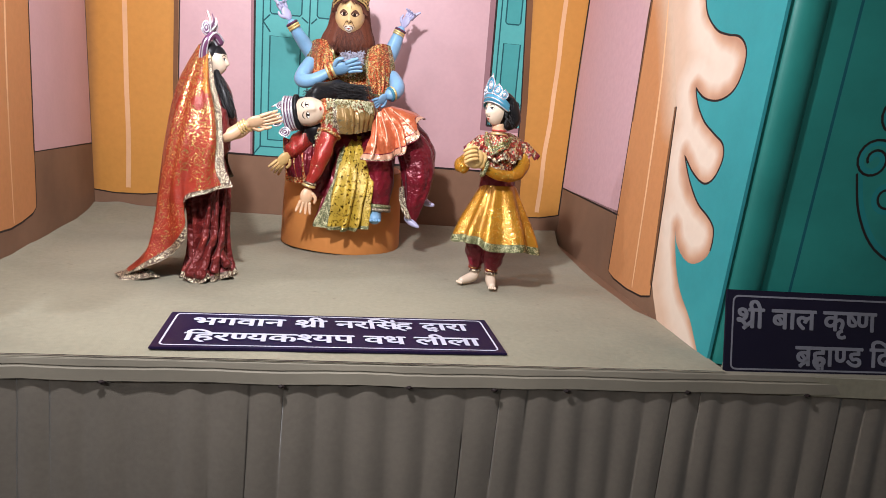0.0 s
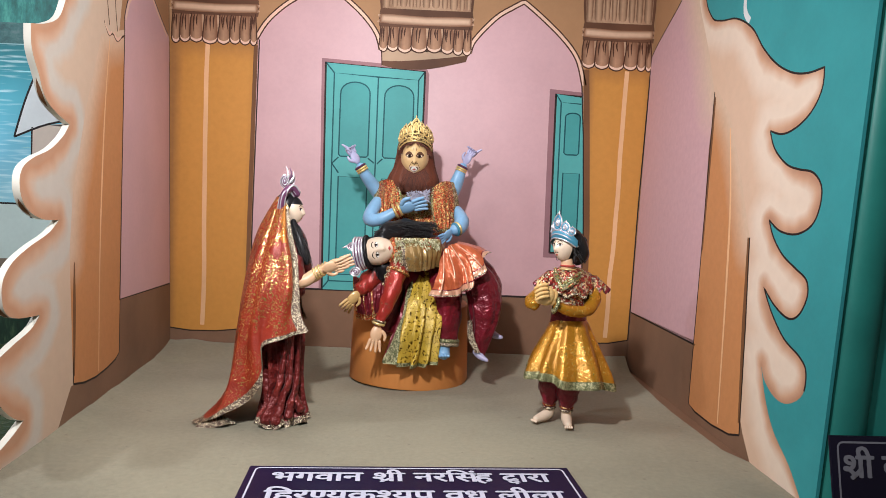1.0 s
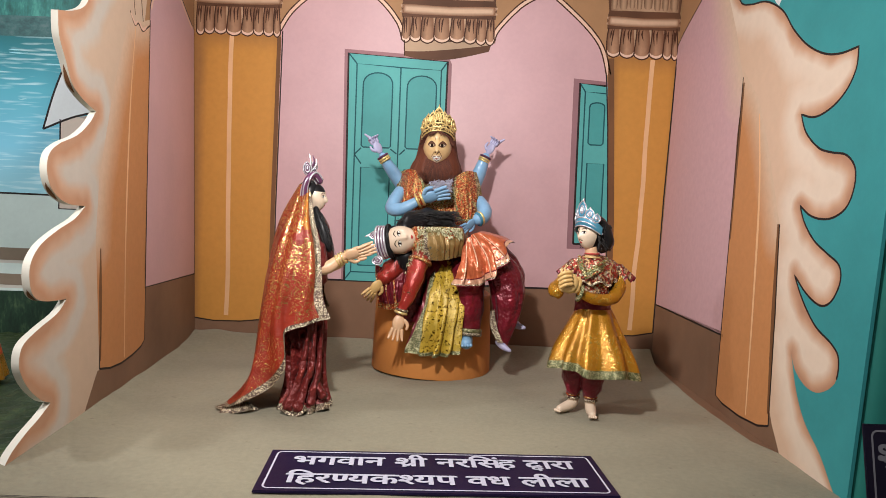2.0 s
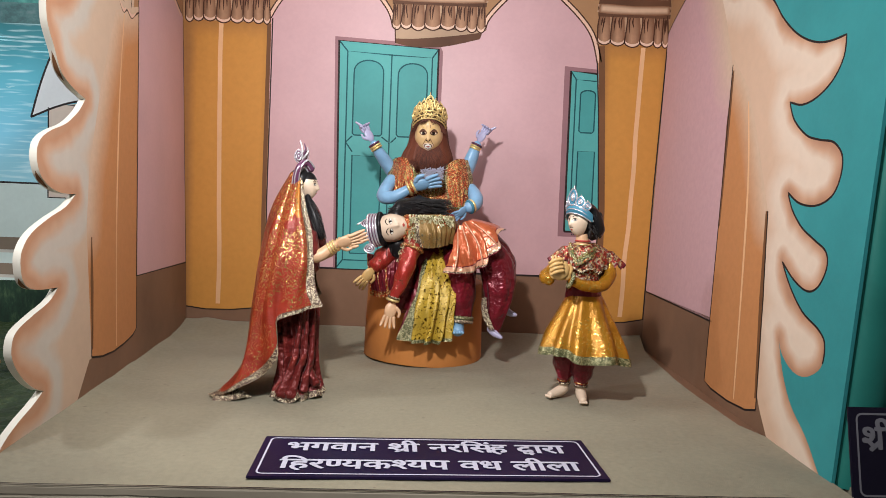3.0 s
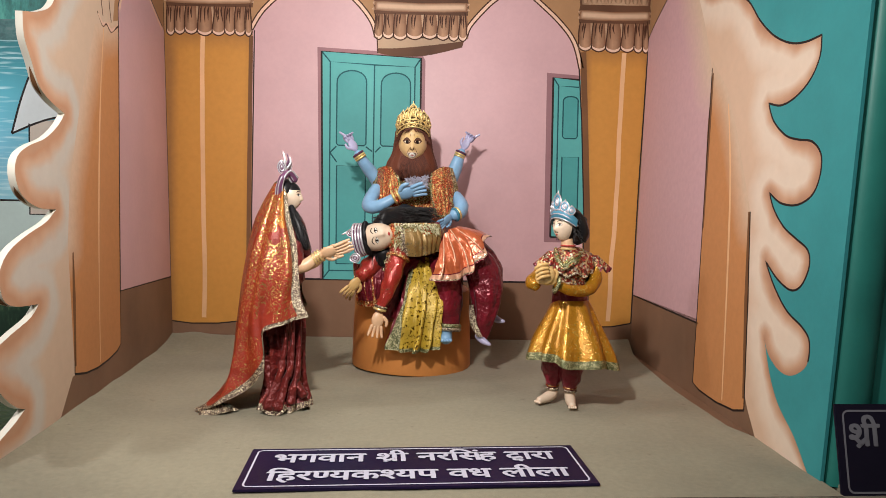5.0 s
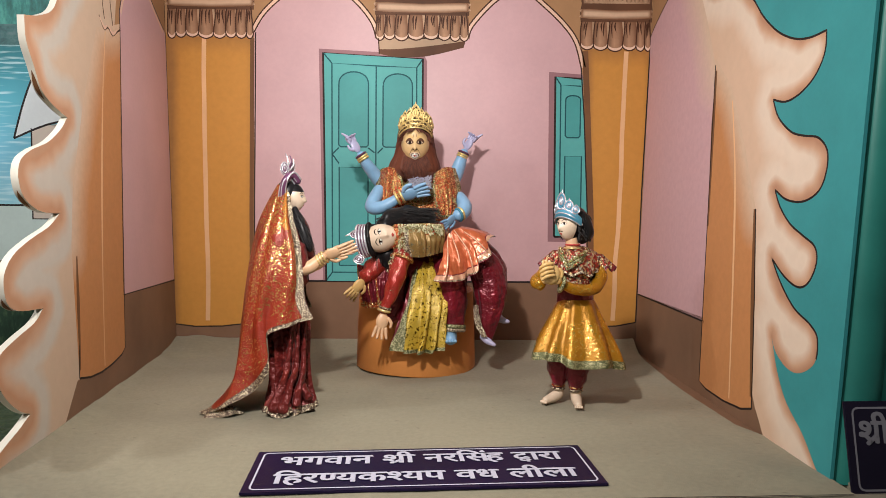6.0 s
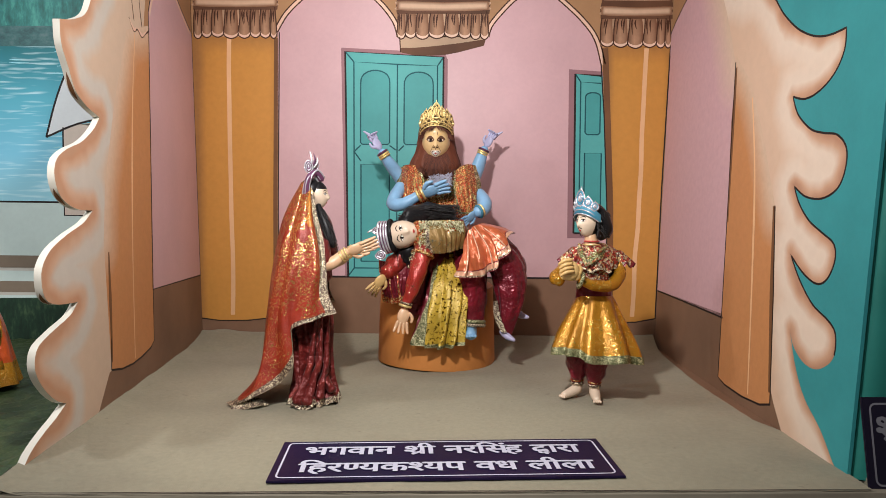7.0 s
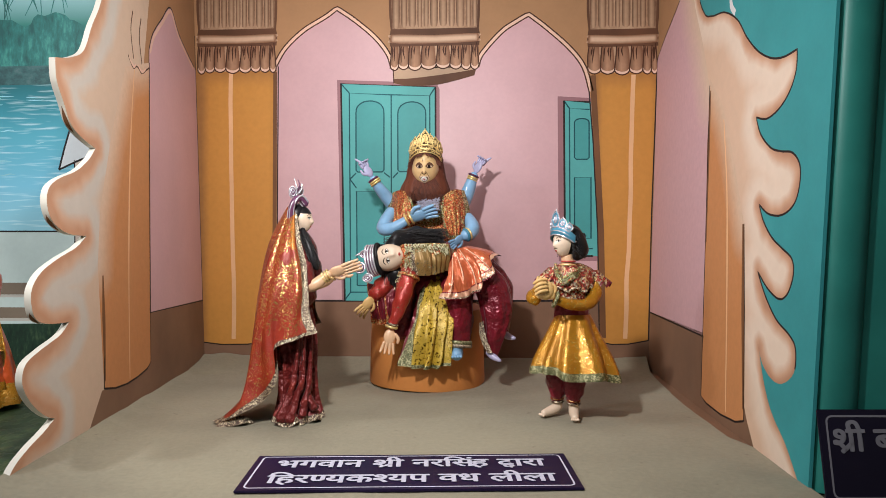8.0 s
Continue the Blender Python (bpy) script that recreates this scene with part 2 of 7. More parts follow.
def curtain_cloth():
    n = Nodes("grey_beige_curtain")
    c = n.ramp(n.noise(4.0, 4.0), [(0.3, (0.138, 0.115, 0.087)), (0.7, (0.180, 0.150, 0.114))])
    c = n.mix(0.3, c, n.ramp(n.noise(90.0, 2.0), [(0.3, (0.135, 0.112, 0.085)), (0.7, (0.195, 0.163, 0.124))]))
    n.bump(n.noise(500.0, 2.0), 0.25, 0.002)
    return n.done(c, 0.8, sheen=0.2)


CURTAIN = curtain_cloth()
STRIP = paint("edge_strip_paint", (0.235, 0.205, 0.155), 0.6, 0.2)


def lake_paint():
    """Lake scene: haze, far bank and a water sheet that turns from teal to pale blue towards the near shore, with white ripple strokes."""
    n = Nodes("painted_lake")
    sep = n.add("ShaderNodeSeparateXYZ")
    n.link(n.coords(), sep.inputs[0])
    z = n.math("DIVIDE", n.math("SUBTRACT", sep.outputs[2], 1.38), 1.2)
    c = n.ramp(z, [(0.0, (0.32, 0.58, 0.66)), (0.2, (0.19, 0.48, 0.62)), (0.4, (0.095, 0.36, 0.45)), (0.5, (0.045, 0.235, 0.285)), (0.585, (0.022, 0.145, 0.165)), (0.64, (0.02, 0.12, 0.11)), (0.82, (0.035, 0.18, 0.145)), (0.93, (0.28, 0.47, 0.47))])
    stretch = n.add("ShaderNodeMapping")
    stretch.inputs["Scale"].default_value = (6.0, 6.0, 75.0)
    n.link(n.coords(), stretch.inputs["Vector"])
    w = n.add("ShaderNodeTexNoise", Scale=1.0, Detail=2.0)
    n.link(stretch.outputs[0], w.inputs["Vector"])
    low = n.math("LESS_THAN", sep.outputs[2], 2.11)
    rip = n.math("MULTIPLY", n.math("MULTIPLY", n.ramp(w.outputs["Fac"], [(0.54, (0, 0, 0)), (0.72, (1, 1, 1))]), low), 0.5)
    c = n.mix(rip, c, (0.72, 0.86, 0.88))
    return n.done(c, 0.5, gloss=0.3)


LAKE = lake_paint()


def foliage_paint(name, dark, light, scale=60.0, squash=0.35):
    """Dabbed leaves, drawn out a little upwards by the brush."""
    n = Nodes(name)
    stretch = n.add("ShaderNodeMapping")
    stretch.inputs["Scale"].default_value = (scale, scale, scale * squash)
    n.link(n.coords(), stretch.inputs["Vector"])
    w = n.add("ShaderNodeTexNoise", Scale=1.0, Detail=4.0, Roughness=0.65)
    n.link(stretch.outputs[0], w.inputs["Vector"])
    f = n.math("ADD", n.math("MULTIPLY", w.outputs["Fac"], 0.75), n.math("MULTIPLY", n.noise(9.0, 4.0), 0.35))
    n.bump(w.outputs["Fac"], 0.3, 0.002)
    return n.done(n.ramp(f, [(0.42, dark), (0.58, shade(dark, 1.8)), (0.72, light)]), 0.6)


FOLIAGE = foliage_paint("painted_foliage", (0.012, 0.085, 0.075), (0.06, 0.27, 0.22), 40.0)
SHORE = foliage_paint("painted_far_shore", (0.02, 0.06, 0.06), (0.08, 0.14, 0.14), 25.0, 1.5)
UNDERGROWTH = foliage_paint("painted_undergrowth", (0.006, 0.02, 0.010), (0.05, 0.09, 0.04))
GRASS = foliage_paint("grass_carpet", (0.016, 0.028, 0.008), (0.075, 0.09, 0.03), 140.0, 1.0)
PALE_BANK = paint("pale_bank_paint", (0.56, 0.64, 0.60), 0.55, 0.1)
PLANK_BROWN = paint("painted_plank_brown", (0.22, 0.165, 0.12), 0.6, 0.2)
PLANK_LIGHT = paint("painted_plank_light", (0.52, 0.48, 0.42), 0.6, 0.1)
RIPPLE = paint("ripple_paint", (0.30, 0.55, 0.60), 0.5, 0.2)
HUT_WHITE = paint("hut_roof_paint", (0.66, 0.66, 0.66), 0.5, 0.08)
HUT_PINK = paint("hut_wall_paint", (0.60, 0.48, 0.40), 0.5, 0.08)

SKIN = skin("doll_skin_cream", (0.70, 0.43, 0.25))
SKIN_PALE = skin("doll_skin_pale", (0.70, 0.54, 0.40))
SKIN_MASK = skin("doll_mask_ochre", (0.62, 0.41, 0.19))


def filigree():
    """Cut gilt sheet, full of small dark gaps."""
    n = Nodes("gilt_filigree")
    v = n.add("ShaderNodeTexVoronoi", Scale=150.0)
    n.link(n.coords(), v.inputs["Vector"])
    c = n.ramp(v.outputs["Distance"], [(0.25, (0.80, 0.62, 0.28)), (0.5, (0.52, 0.36, 0.12)), (0.62, (0.08, 0.045, 0.015))])
    n.bump(v.outputs["Distance"], 0.9, 0.004)
    return n.done(c, 0.38, 0.5)


GOLD_DARK = filigree()
SKIN_BLUE = skin("doll_skin_blue", (0.22, 0.40, 0.60))
SKIN_LILAC = skin("doll_skin_lilac", (0.42, 0.40, 0.58))
SKIN_OCHRE = skin("doll_skin_ochre", (0.66, 0.42, 0.16))
HAIR = paint("doll_hair_black", (0.010, 0.009, 0.010), 0.35, 0.3)


def hair_paint(name, dark, light, rough):
    """Strands that differ a little from one another."""
    n = Nodes(name)
    g = n.add("ShaderNodeNewGeometry")
    c = n.ramp(g.outputs["Random Per Island"], [(0.0, dark), (1.0, light)])
    return n.done(c, rough)


MANE = hair_paint("mane_russet", (0.045, 0.010, 0.004), (0.125, 0.028, 0.009), 0.7)
STRAND = hair_paint("doll_hair_strands", (0.006, 0.005, 0.006), (0.014, 0.011, 0.010), 0.6)
FOIL = hair_paint("foil_flowers", (0.20, 0.18, 0.05), (0.80, 0.74, 0.50), 0.28)
EYE = paint("doll_eye_dark", (0.02, 0.012, 0.010), 0.25, 0.1)
LIP = paint("doll_lip_red", (0.42, 0.06, 0.05), 0.35, 0.1)
TOOTH = paint("doll_tooth_white", (0.85, 0.82, 0.75), 0.3, 0.05)
RED_VEIL = cloth("red_gold_veil", (0.27, 0.022, 0.007), (0.95, 0.60, 0.20), 0.72, 330.0, 0.40, 0.1, 0.42, 0.13)
GOLD_VEIL = cloth("orange_gold_veil", (0.50, 0.17, 0.025), (0.95, 0.68, 0.26), 0.55, 230.0, 0.34, 0.3)
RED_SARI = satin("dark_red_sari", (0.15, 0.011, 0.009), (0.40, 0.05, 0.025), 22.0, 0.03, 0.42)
PALE_BROCADE = cloth("pale_gold_brocade", (0.27, 0.16, 0.05), (0.80, 0.70, 0.44), 0.5, 190.0, 0.34, 0.3, 0.40)
GOLD_CLOTH = cloth("gold_brocade", (0.42, 0.18, 0.008), (0.95, 0.66, 0.16), 0.45, 240.0, 0.3, 0.4)
YELLOW_CLOTH = cloth("yellow_brocade", (0.50, 0.33, 0.035), (0.22, 0.13, 0.018), 0.50, 170.0, 0.36, 0.12, 0.34)
RED_GOLD = sequins("red_gold_sequins", [(0.50, 0.06, 0.02), (0.48, 0.10, 0.025), (0.85, 0.55, 0.18), (0.50, 0.08, 0.03), (0.55, 0.48, 0.18), (0.75, 0.20, 0.06), (0.60, 0.10, 0.03), (0.90, 0.68, 0.30), (0.16, 0.05, 0.02)], 240.0)
SILVER_GREEN = sequins("green_gold_sequins", [(0.30, 0.24, 0.07), (0.62, 0.62, 0.40), (0.16, 0.20, 0.06), (0.65, 0.45, 0.15), (0.40, 0.06, 0.03), (0.30, 0.34, 0.14), (0.72, 0.66, 0.42), (0.80, 0.72, 0.50), (0.10, 0.08, 0.03)], 240.0)
COLLAR = sequins("collar_trimmings", [(0.34, 0.04, 0.025), (0.60, 0.42, 0.20), (0.12, 0.05, 0.03), (0.62, 0.55, 0.40), (0.40, 0.05, 0.03)], 190.0)
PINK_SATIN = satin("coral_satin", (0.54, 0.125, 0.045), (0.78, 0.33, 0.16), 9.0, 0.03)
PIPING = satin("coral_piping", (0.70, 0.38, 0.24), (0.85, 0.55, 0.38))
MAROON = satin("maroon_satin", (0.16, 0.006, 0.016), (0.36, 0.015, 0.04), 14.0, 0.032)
MAROON_SLEEVE = cloth("red_sleeve", (0.33, 0.026, 0.018), (0.70, 0.42, 0.24), 0.28, 200.0, 0.3, 0.2)
LACE = lace("gold_white_lace", (0.09, 0.055, 0.04), (0.74, 0.62, 0.42), 380.0)
LACE_GREEN = lace("green_silver_lace", (0.09, 0.095, 0.035), (0.52, 0.48, 0.27), 340.0)
SILVER_LILAC = skin("silver_lilac_feathers", (0.52, 0.50, 0.60))
GOLD = Nodes("gilt_metal").done((0.82, 0.62, 0.27), 0.34, 0.6)
SILVER = Nodes("silver_foil").done((0.80, 0.78, 0.84), 0.25, 0.7)
CROWN_BLUE = paint("crown_blue", (0.06, 0.21, 0.30), 0.3, 0.15)
CROWN_PLUM = paint("crown_plum", (0.10, 0.035, 0.075), 0.3, 0.2)
STOOL = paint("orange_stool_paint", (0.52, 0.205, 0.055), 0.45, 0.12)
ORANGE_SATIN = satin("orange_satin", (0.70, 0.10, 0.015), (0.9, 0.40, 0.08))

# ---------------------------------------------------------------- mesh helpers


def mesh_of(name, verts, faces, mats, indices=None, smooth=False):
    me = bpy.data.meshes.new(name)
    me.from_pydata([tuple(v) for v in verts], [], faces)
    for m in mats if isinstance(mats, (list, tuple)) else [mats]:
        me.materials.append(m)
    if indices is not None:
        me.polygons.foreach_set("material_index", indices)
    if smooth:
        me.polygons.foreach_set("use_smooth", [True] * len(me.polygons))
    me.update()
    return me


def thing(name, label="", category="", group="", kind="", at=(0, 0, 0)):
    ob = new(name)
    ob.location = at
    return tagged(ob, label, category, group, kind)


def part(name, me, parent, label=""):
    ob = new(name, me)
    if parent is not None:
        ob.parent = parent
        ob.matrix_parent_inverse = Matrix.Translation(parent.location).inverted()
    if label:
        ob["label"] = label
    return ob


def box_mesh(name, lo, hi, mat, bevel=0.0):
    bm = bmesh.new()
    bmesh.ops.create_cube(bm, size=1.0)
    for v in bm.verts:
        v.co = Vector(((lo[i] + hi[i]) / 2 + v.co[i] * (hi[i] - lo[i]) for i in range(3)))
    if bevel:
        bmesh.ops.bevel(bm, geom=bm.edges[:], offset=bevel, segments=2, affect="EDGES", profile=0.5)
    me = bpy.data.meshes.new(name)
    bm.to_mesh(me)
    bm.free()
    me.materials.append(mat)
    return me


def spline(points, per=6, closed=False):
    """A smooth line through the points (Catmull-Rom)."""
    p = [Vector(q) for q in points]
    n = len(p)
    out = []
    for i in range(n if closed else n - 1):
        a, b, c, d = (p[(i + k) % n] if closed else p[min(max(i + k, 0), n - 1)] for k in (-1, 0, 1, 2))
        for j in range(per):
            t = j / per
            out.append(0.5 * (2 * b + (c - a) * t + (2 * a - 5 * b + 4 * c - d) * t * t + (3 * b - a - 3 * c + d) * t ** 3))
    if not closed:
        out.append(p[-1])
    return out


# ---------------------------------------------------------------- painted boards of the set
STAGE = 0.80
BACK = 3.14
LAYER = 0.00006


def on_back(s, z, lift=0.0):
    return Vector((s, BACK - lift, z))


def on_left(s, z, lift=0.0):
    return Vector((-1.075 + 0.131 * (BACK - s) - 0.028 * (z - 0.85) + lift, s, z))


def on_right(s, z, lift=0.0):
    return Vector((0.925 + 0.031 * (z - 0.85) - lift, s, z))


def fill(outline, step=0.0):
    """Triangles inside an outline in the board's own plane, with inner points every step metres."""
    pts = [Vector(p) for p in outline]
    n = len(pts)
    extra = []
    if step:
        lo = [min(p[i] for p in pts) for i in (0, 1)]
        hi = [max(p[i] for p in pts) for i in (0, 1)]
        for i in range(int((hi[0] - lo[0]) / step) + 1):
            for j in range(int((hi[1] - lo[1]) / step) + 1):
                q = Vector((lo[0] + (i + 0.5 * (j % 2)) * step + 0.001, lo[1] + j * step + 0.001))
                extra.append(q)
    v, _, f, *_ = delaunay_2d_cdt(pts + extra, [], [list(range(n))], 1, 1e-5)
    return v, [list(t) for t in f]


def rim_distance(q, line):
    best = 9.0
    for a, b in zip(line, line[1:]):
        d = b - a
        k = max(0.0, min(1.0, (q - a).dot(d) / max(d.length_squared, 1e-9)))
        best = min(best, (q - a - d * k).length)
    return best


def painted(name, wall, outline, level, mat, parent, label="", rim=None, step=0.0):
    """One painted shape on a board."""
    v, f = fill(outline, step)
    pts = [wall(p.x, p.y, level * LAYER) for p in v]
    me = mesh_of(name, pts, f, mat)
    s0, s1 = min(p.x for p in v), max(p.x for p in v)
    z0, z1 = min(p.y for p in v), max(p.y for p in v)
    uv = me.uv_layers.new(name="UVMap")
    for loop in me.loops:
        p = v[loop.vertex_index]
        uv.data[loop.index].uv = ((p.x - s0) / (s1 - s0), (p.y - z0) / max(z1 - z0, 1e-6))
    if rim:
        at = me.attributes.new("rim", "FLOAT", "POINT")
        line = [Vector(p) for p in rim]
        at.data.foreach_set("value", [rim_distance(p, line) for p in v])
    ob = part(name, me, parent, label)
    return ob


def ribbon(wall, points, width, level, taper=0.0):
    """Vertices and faces of a brush stroke along points."""
    p = [Vector(q) for q in points]
    verts, faces = [], []
    for i, q in enumerate(p):
        d = (p[min(i + 1, len(p) - 1)] - p[max(i - 1, 0)]).normalized()
        n = Vector((-d.y, d.x))
        w = width / 2 * (1 - taper * abs(2 * i / max(len(p) - 1, 1) - 1))
        verts += [wall(*(q + n * w), level * LAYER), wall(*(q - n * w), level * LAYER)]
        if i:
            k = 2 * i
            faces.append((k - 2, k - 1, k + 1, k))
    return verts, faces


def strokes(name, wall, lines, width, level, mat, parent, label="", taper=0.0):
    verts, faces = [], []
    for line in lines:
        v, f = ribbon(wall, line, width, level, taper)
        faces += [tuple(i + len(verts) for i in q) for q in f]
        verts += v
    return part(name, mesh_of(name, verts, faces, mat), parent, label)


def slab(name, wall, outline, thick, mats, parent=None):
    """A board with the given outline; its painted face lies on the wall's plane, its edges show the second material."""
    v, f = fill(outline)
    n = len(v)
    verts = [wall(p.x, p.y, 0) for p in v] + [wall(p.x, p.y, -thick) for p in v]
    faces = f + [[i + n for i in reversed(t)] for t in f]
    idx = [0] * len(f) + [1] * len(f)
    count = {}
    for t in f:
        for a, b in zip(t, t[1:] + t[:1]):
            count[(a, b)] = 1
    for a, b in count:
        if (b, a) not in count:
            faces.append([b, a, a + n, b + n])
            idx.append(1)
    me = mesh_of(name, verts, faces, mats, idx)
    bm = bmesh.new()
    bm.from_mesh(me)
    bmesh.ops.recalc_face_normals(bm, faces=bm.faces[:])
    bm.to_mesh(me)
    bm.free()
    return part(name, me, parent)


TOP = 2.62

# --- back board
wall_back = slab("wall_back", on_back, [(-1.2, 0.75), (1.1, 0.75), (1.1, TOP), (-1.2, TOP)], 0.02, [TAN, BOARD_EDGE])
tagged(wall_back, "painted back board with pink arcade, orange pilasters and teal doors", "wall", kind="structure")

arch_1 = spline([(-0.735, 2.155), (-0.688, 2.232), (-0.606, 2.308), (-0.505, 2.368), (-0.458, 2.402)], 6)
arch_1 += spline([(-0.458, 2.402), (-0.385, 2.352), (-0.295, 2.276), (-0.235, 2.20), (-0.213, 2.135)], 6)[1:]
arch_2 = spline([(0.183, 2.135), (0.203, 2.19), (0.289, 2.285), (0.36, 2.332), (0.402, 2.356)], 6)
arch_2 += spline([(0.402, 2.356), (0.476, 2.298), (0.576, 2.207), (0.637, 2.125), (0.668, 2.018)], 6)[1:]
field = [(-0.735, 1.09)] + [tuple(p) for p in arch_1] + [tuple(p) for p in arch_2] + [(0.71, 1.093)]
painted("painted_arcade", on_back, field, 1, PINK, wall_back, "dusty pink painted wall field under two pointed arches")
painted("painted_dado", on_back, [(-1.13, 0.79), (0.98, 0.79), (0.98, 1.094), (-1.13, 1.09)], 1, BROWN, wall_back, "dark brown painted dado band")
strokes("dado_line", on_back, [[(-0.735, 1.09), (0.71, 1.094)]], 0.0085, 2, LINE, wall_back)


def shift(line, d):
    """The line moved d to its left."""
    p = [Vector(q) for q in line]
    out = []
    for i, q in enumerate(p):
        t = (p[min(i + 1, len(p) - 1)] - p[max(i - 1, 0)]).normalized()
        out.append(q + Vector((-t.y, t.x)) * d)
    return out


for arch in (arch_1, arch_2):
    strokes("arch_trim", on_back, [shift(arch, 0.008)], 0.016, 2, CREAM, wall_back, "pale pink arch moulding line")
    strokes("arch_outline", on_back, [arch, shift(arch, 0.018)], 0.0058, 3, LINE_BROWN, wall_back)


def painted_pilaster(bottom, top, light, edge_lines):
    """Orange shaft: bottom and top are (left, right, height), light the highlight's (x at bottom, x at top)."""
    (a, b, z0), (c, d, z1) = bottom, top
    outline = [(a, z0 + 0.004), (a + (b - a) * 0.25, z0 - 0.006), (a + (b - a) * 0.6, z0 - 0.004), (b, z0 + 0.012), (d, z1), (c, z1)]
    painted("painted_pilaster", on_back, outline, 2, SHAFT, wall_back, "orange painted pilaster shaft with a pale highlight")
    rng = random.Random(int(a * 100))
    beam = [(light[0] + (light[1] - light[0]) * k / 9 + rng.uniform(-0.003, 0.003), z0 + 0.02 + (z1 - z0 - 0.04) * k / 9) for k in range(10)]
    strokes("highlight", on_back, [spline(beam, 4)], 0.019, 3, HIGHLIGHT, wall_back)
    strokes("pilaster_outline", on_back, [outline[:4]] + edge_lines, 0.0055, 4, LINE, wall_back)


painted_pilaster((-1.08, -0.74, 0.895), (-1.112, -0.738, 2.15), (-0.937, -0.95),
                 [[(-0.735, 0.9), (-0.735, 1.4), (-0.73, 1.9), (-0.728, 2.155)]])
strokes("pilaster_side", on_back, [[(-0.748, 0.905), (-0.748, 1.4), (-0.744, 1.9), (-0.742, 2.13)]], 0.018, 3, STRIPE, wall_back, "umber shade stripe beside the shaft")
painted_pilaster((0.715, 0.923, 0.908), (0.68, 0.962, 2.11), (0.825, 0.863),
                 [[(0.712, 0.92), (0.705, 1.4), (0.685, 1.8), (0.668, 2.02)], [(0.925, 0.92), (0.94, 1.5), (0.963, 2.1)]])
strokes("pilaster_side", on_back, [[(0.728, 0.93), (0.72, 1.4), (0.70, 1.8), (0.684, 2.09)]], 0.026, 3, STRIPE, wall_back, "umber shade stripe beside the shaft")


def painted_capital(wall, parent, x0, x1, lip, band, high, widths, slabbed=False):
    """A carved capital: uneven petals with white lips, a ring band with a broad light on it, and flutes above."""
    rng = random.Random(int(x0 * 1000) + 7)
    w = x1 - x0
    painted("painted_capital", wall, [(x0 - 0.004, lip), (x1 + 0.004, lip), (x1 - 0.012, band), (x1 - 0.004, band + 0.04), (x1, high), (x0, high), (x0 + 0.004, band + 0.04), (x0 + 0.012, band)], 5, CAPITAL, parent, "carved stone capital painted in umber and tan")
    if slabbed:
        painted("capital_foot", wall, [(x0 + 0.016, lip - 0.068), (x0 + 0.09, lip - 0.075), (x0 + 0.22, lip - 0.07), (x1 - 0.02, lip - 0.035), (x1 - 0.01, lip + 0.006), (x0 + 0.012, lip + 0.006)], 5, TAN_PALE, parent, "underside of the hanging capital")
        painted("capital_foot_shade", wall, [(x0 + 0.016, lip - 0.046)] + [tuple(p) for p in spline([(x0 + 0.016, lip - 0.046), (x0 + 0.10, lip - 0.044), (x0 + 0.25, lip - 0.028), (x1 - 0.012, lip - 0.008)], 5)][1:] + [tuple(p) for p in spline([(x1 - 0.02, lip - 0.036), (x0 + 0.22, lip - 0.074), (x0 + 0.09, lip - 0.078), (x0 + 0.018, lip - 0.066)], 4)], 6, UMBER, parent, "umber painted shade under the capital")
        strokes("capital_foot_line", wall, [spline([(x0 + 0.012, lip), (x0 + 0.016, lip - 0.066)], 3)], 0.005, 7, LINE_BROWN, parent)
    painted("capital_ring", wall, [(x0 - 0.002, band - 0.012), (x1 + 0.002, band - 0.012), (x1 + 0.006, band + 0.03), (x1, band + 0.066), (x0 + 0.002, band + 0.066), (x0 - 0.005, band + 0.03)], 6, UMBER, parent, "dark umber ring band")
    glow = [(x0 + 0.004, band + 0.004), (x0 + w * 0.5, band - 0.001), (x1 - 0.006, band + 0.005), (x1 - 0.001, band + 0.022), (x1 - 0.006, band + 0.041), (x0 + w * 0.5, band + 0.037), (x0 + 0.006, band + 0.042), (x0 + 0.001, band + 0.022)]
    painted("ring_light", wall, [tuple(p) for p in spline(glow, 4, True)], 6.5, RING_LIGHT, parent, "broad pale light on the ring", rim=glow + glow[:1], step=0.006)
    dark, crease, lips = [], [], []
    total = sum(widths)
    a = x0
    for k, share in enumerate(widths):
        step = w * share / total
        b = a + step
        mid = (lip + band) / 2
        drop = rng.uniform(-0.004, 0.004)
        lean = rng.uniform(-0.10, 0.10) * step
        left = spline([(a + lean * 0.4 + step * 0.10, band - 0.008), (a + step * 0.04 + lean, mid + 0.012), (a - step * 0.02, lip + 0.016 + drop)], 4)
        right = spline([(b + step * 0.02, lip + 0.016 + drop), (b - step * 0.04 + lean, mid + 0.012), (b + lean * 0.4 - step * 0.10, band - 0.008)], 4)
        under = spline([(a - step * 0.02, lip + 0.016 + drop), (a + step * 0.10, lip + 0.002 + drop), (a + step * 0.5, lip - 0.007 + drop), (a + step * 0.88, lip + 0.001 + drop), (b + step * 0.02, lip + 0.016 + drop)], 4)
        painted("petal", wall, [tuple(p) for p in left + under[1:] + right[1:]], 5.5, PETAL, parent)
        dark += [left, under]
        lips.append([Vector((q.x, q.y + 0.0085)) for q in under[1:-1]])
        for j in range(rng.choice((2, 2, 3))):
            q = a + step * (0.28 + 0.22 * j + rng.uniform(-0.05, 0.05))
            crease.append(spline([(q + step * 0.05, band - 0.012), (q - step * 0.02, band - 0.03), (q + lean * 0.8 + step * rng.uniform(-0.08, 0.08), band - 0.05 - rng.uniform(0, 0.035))], 3))
        a = b
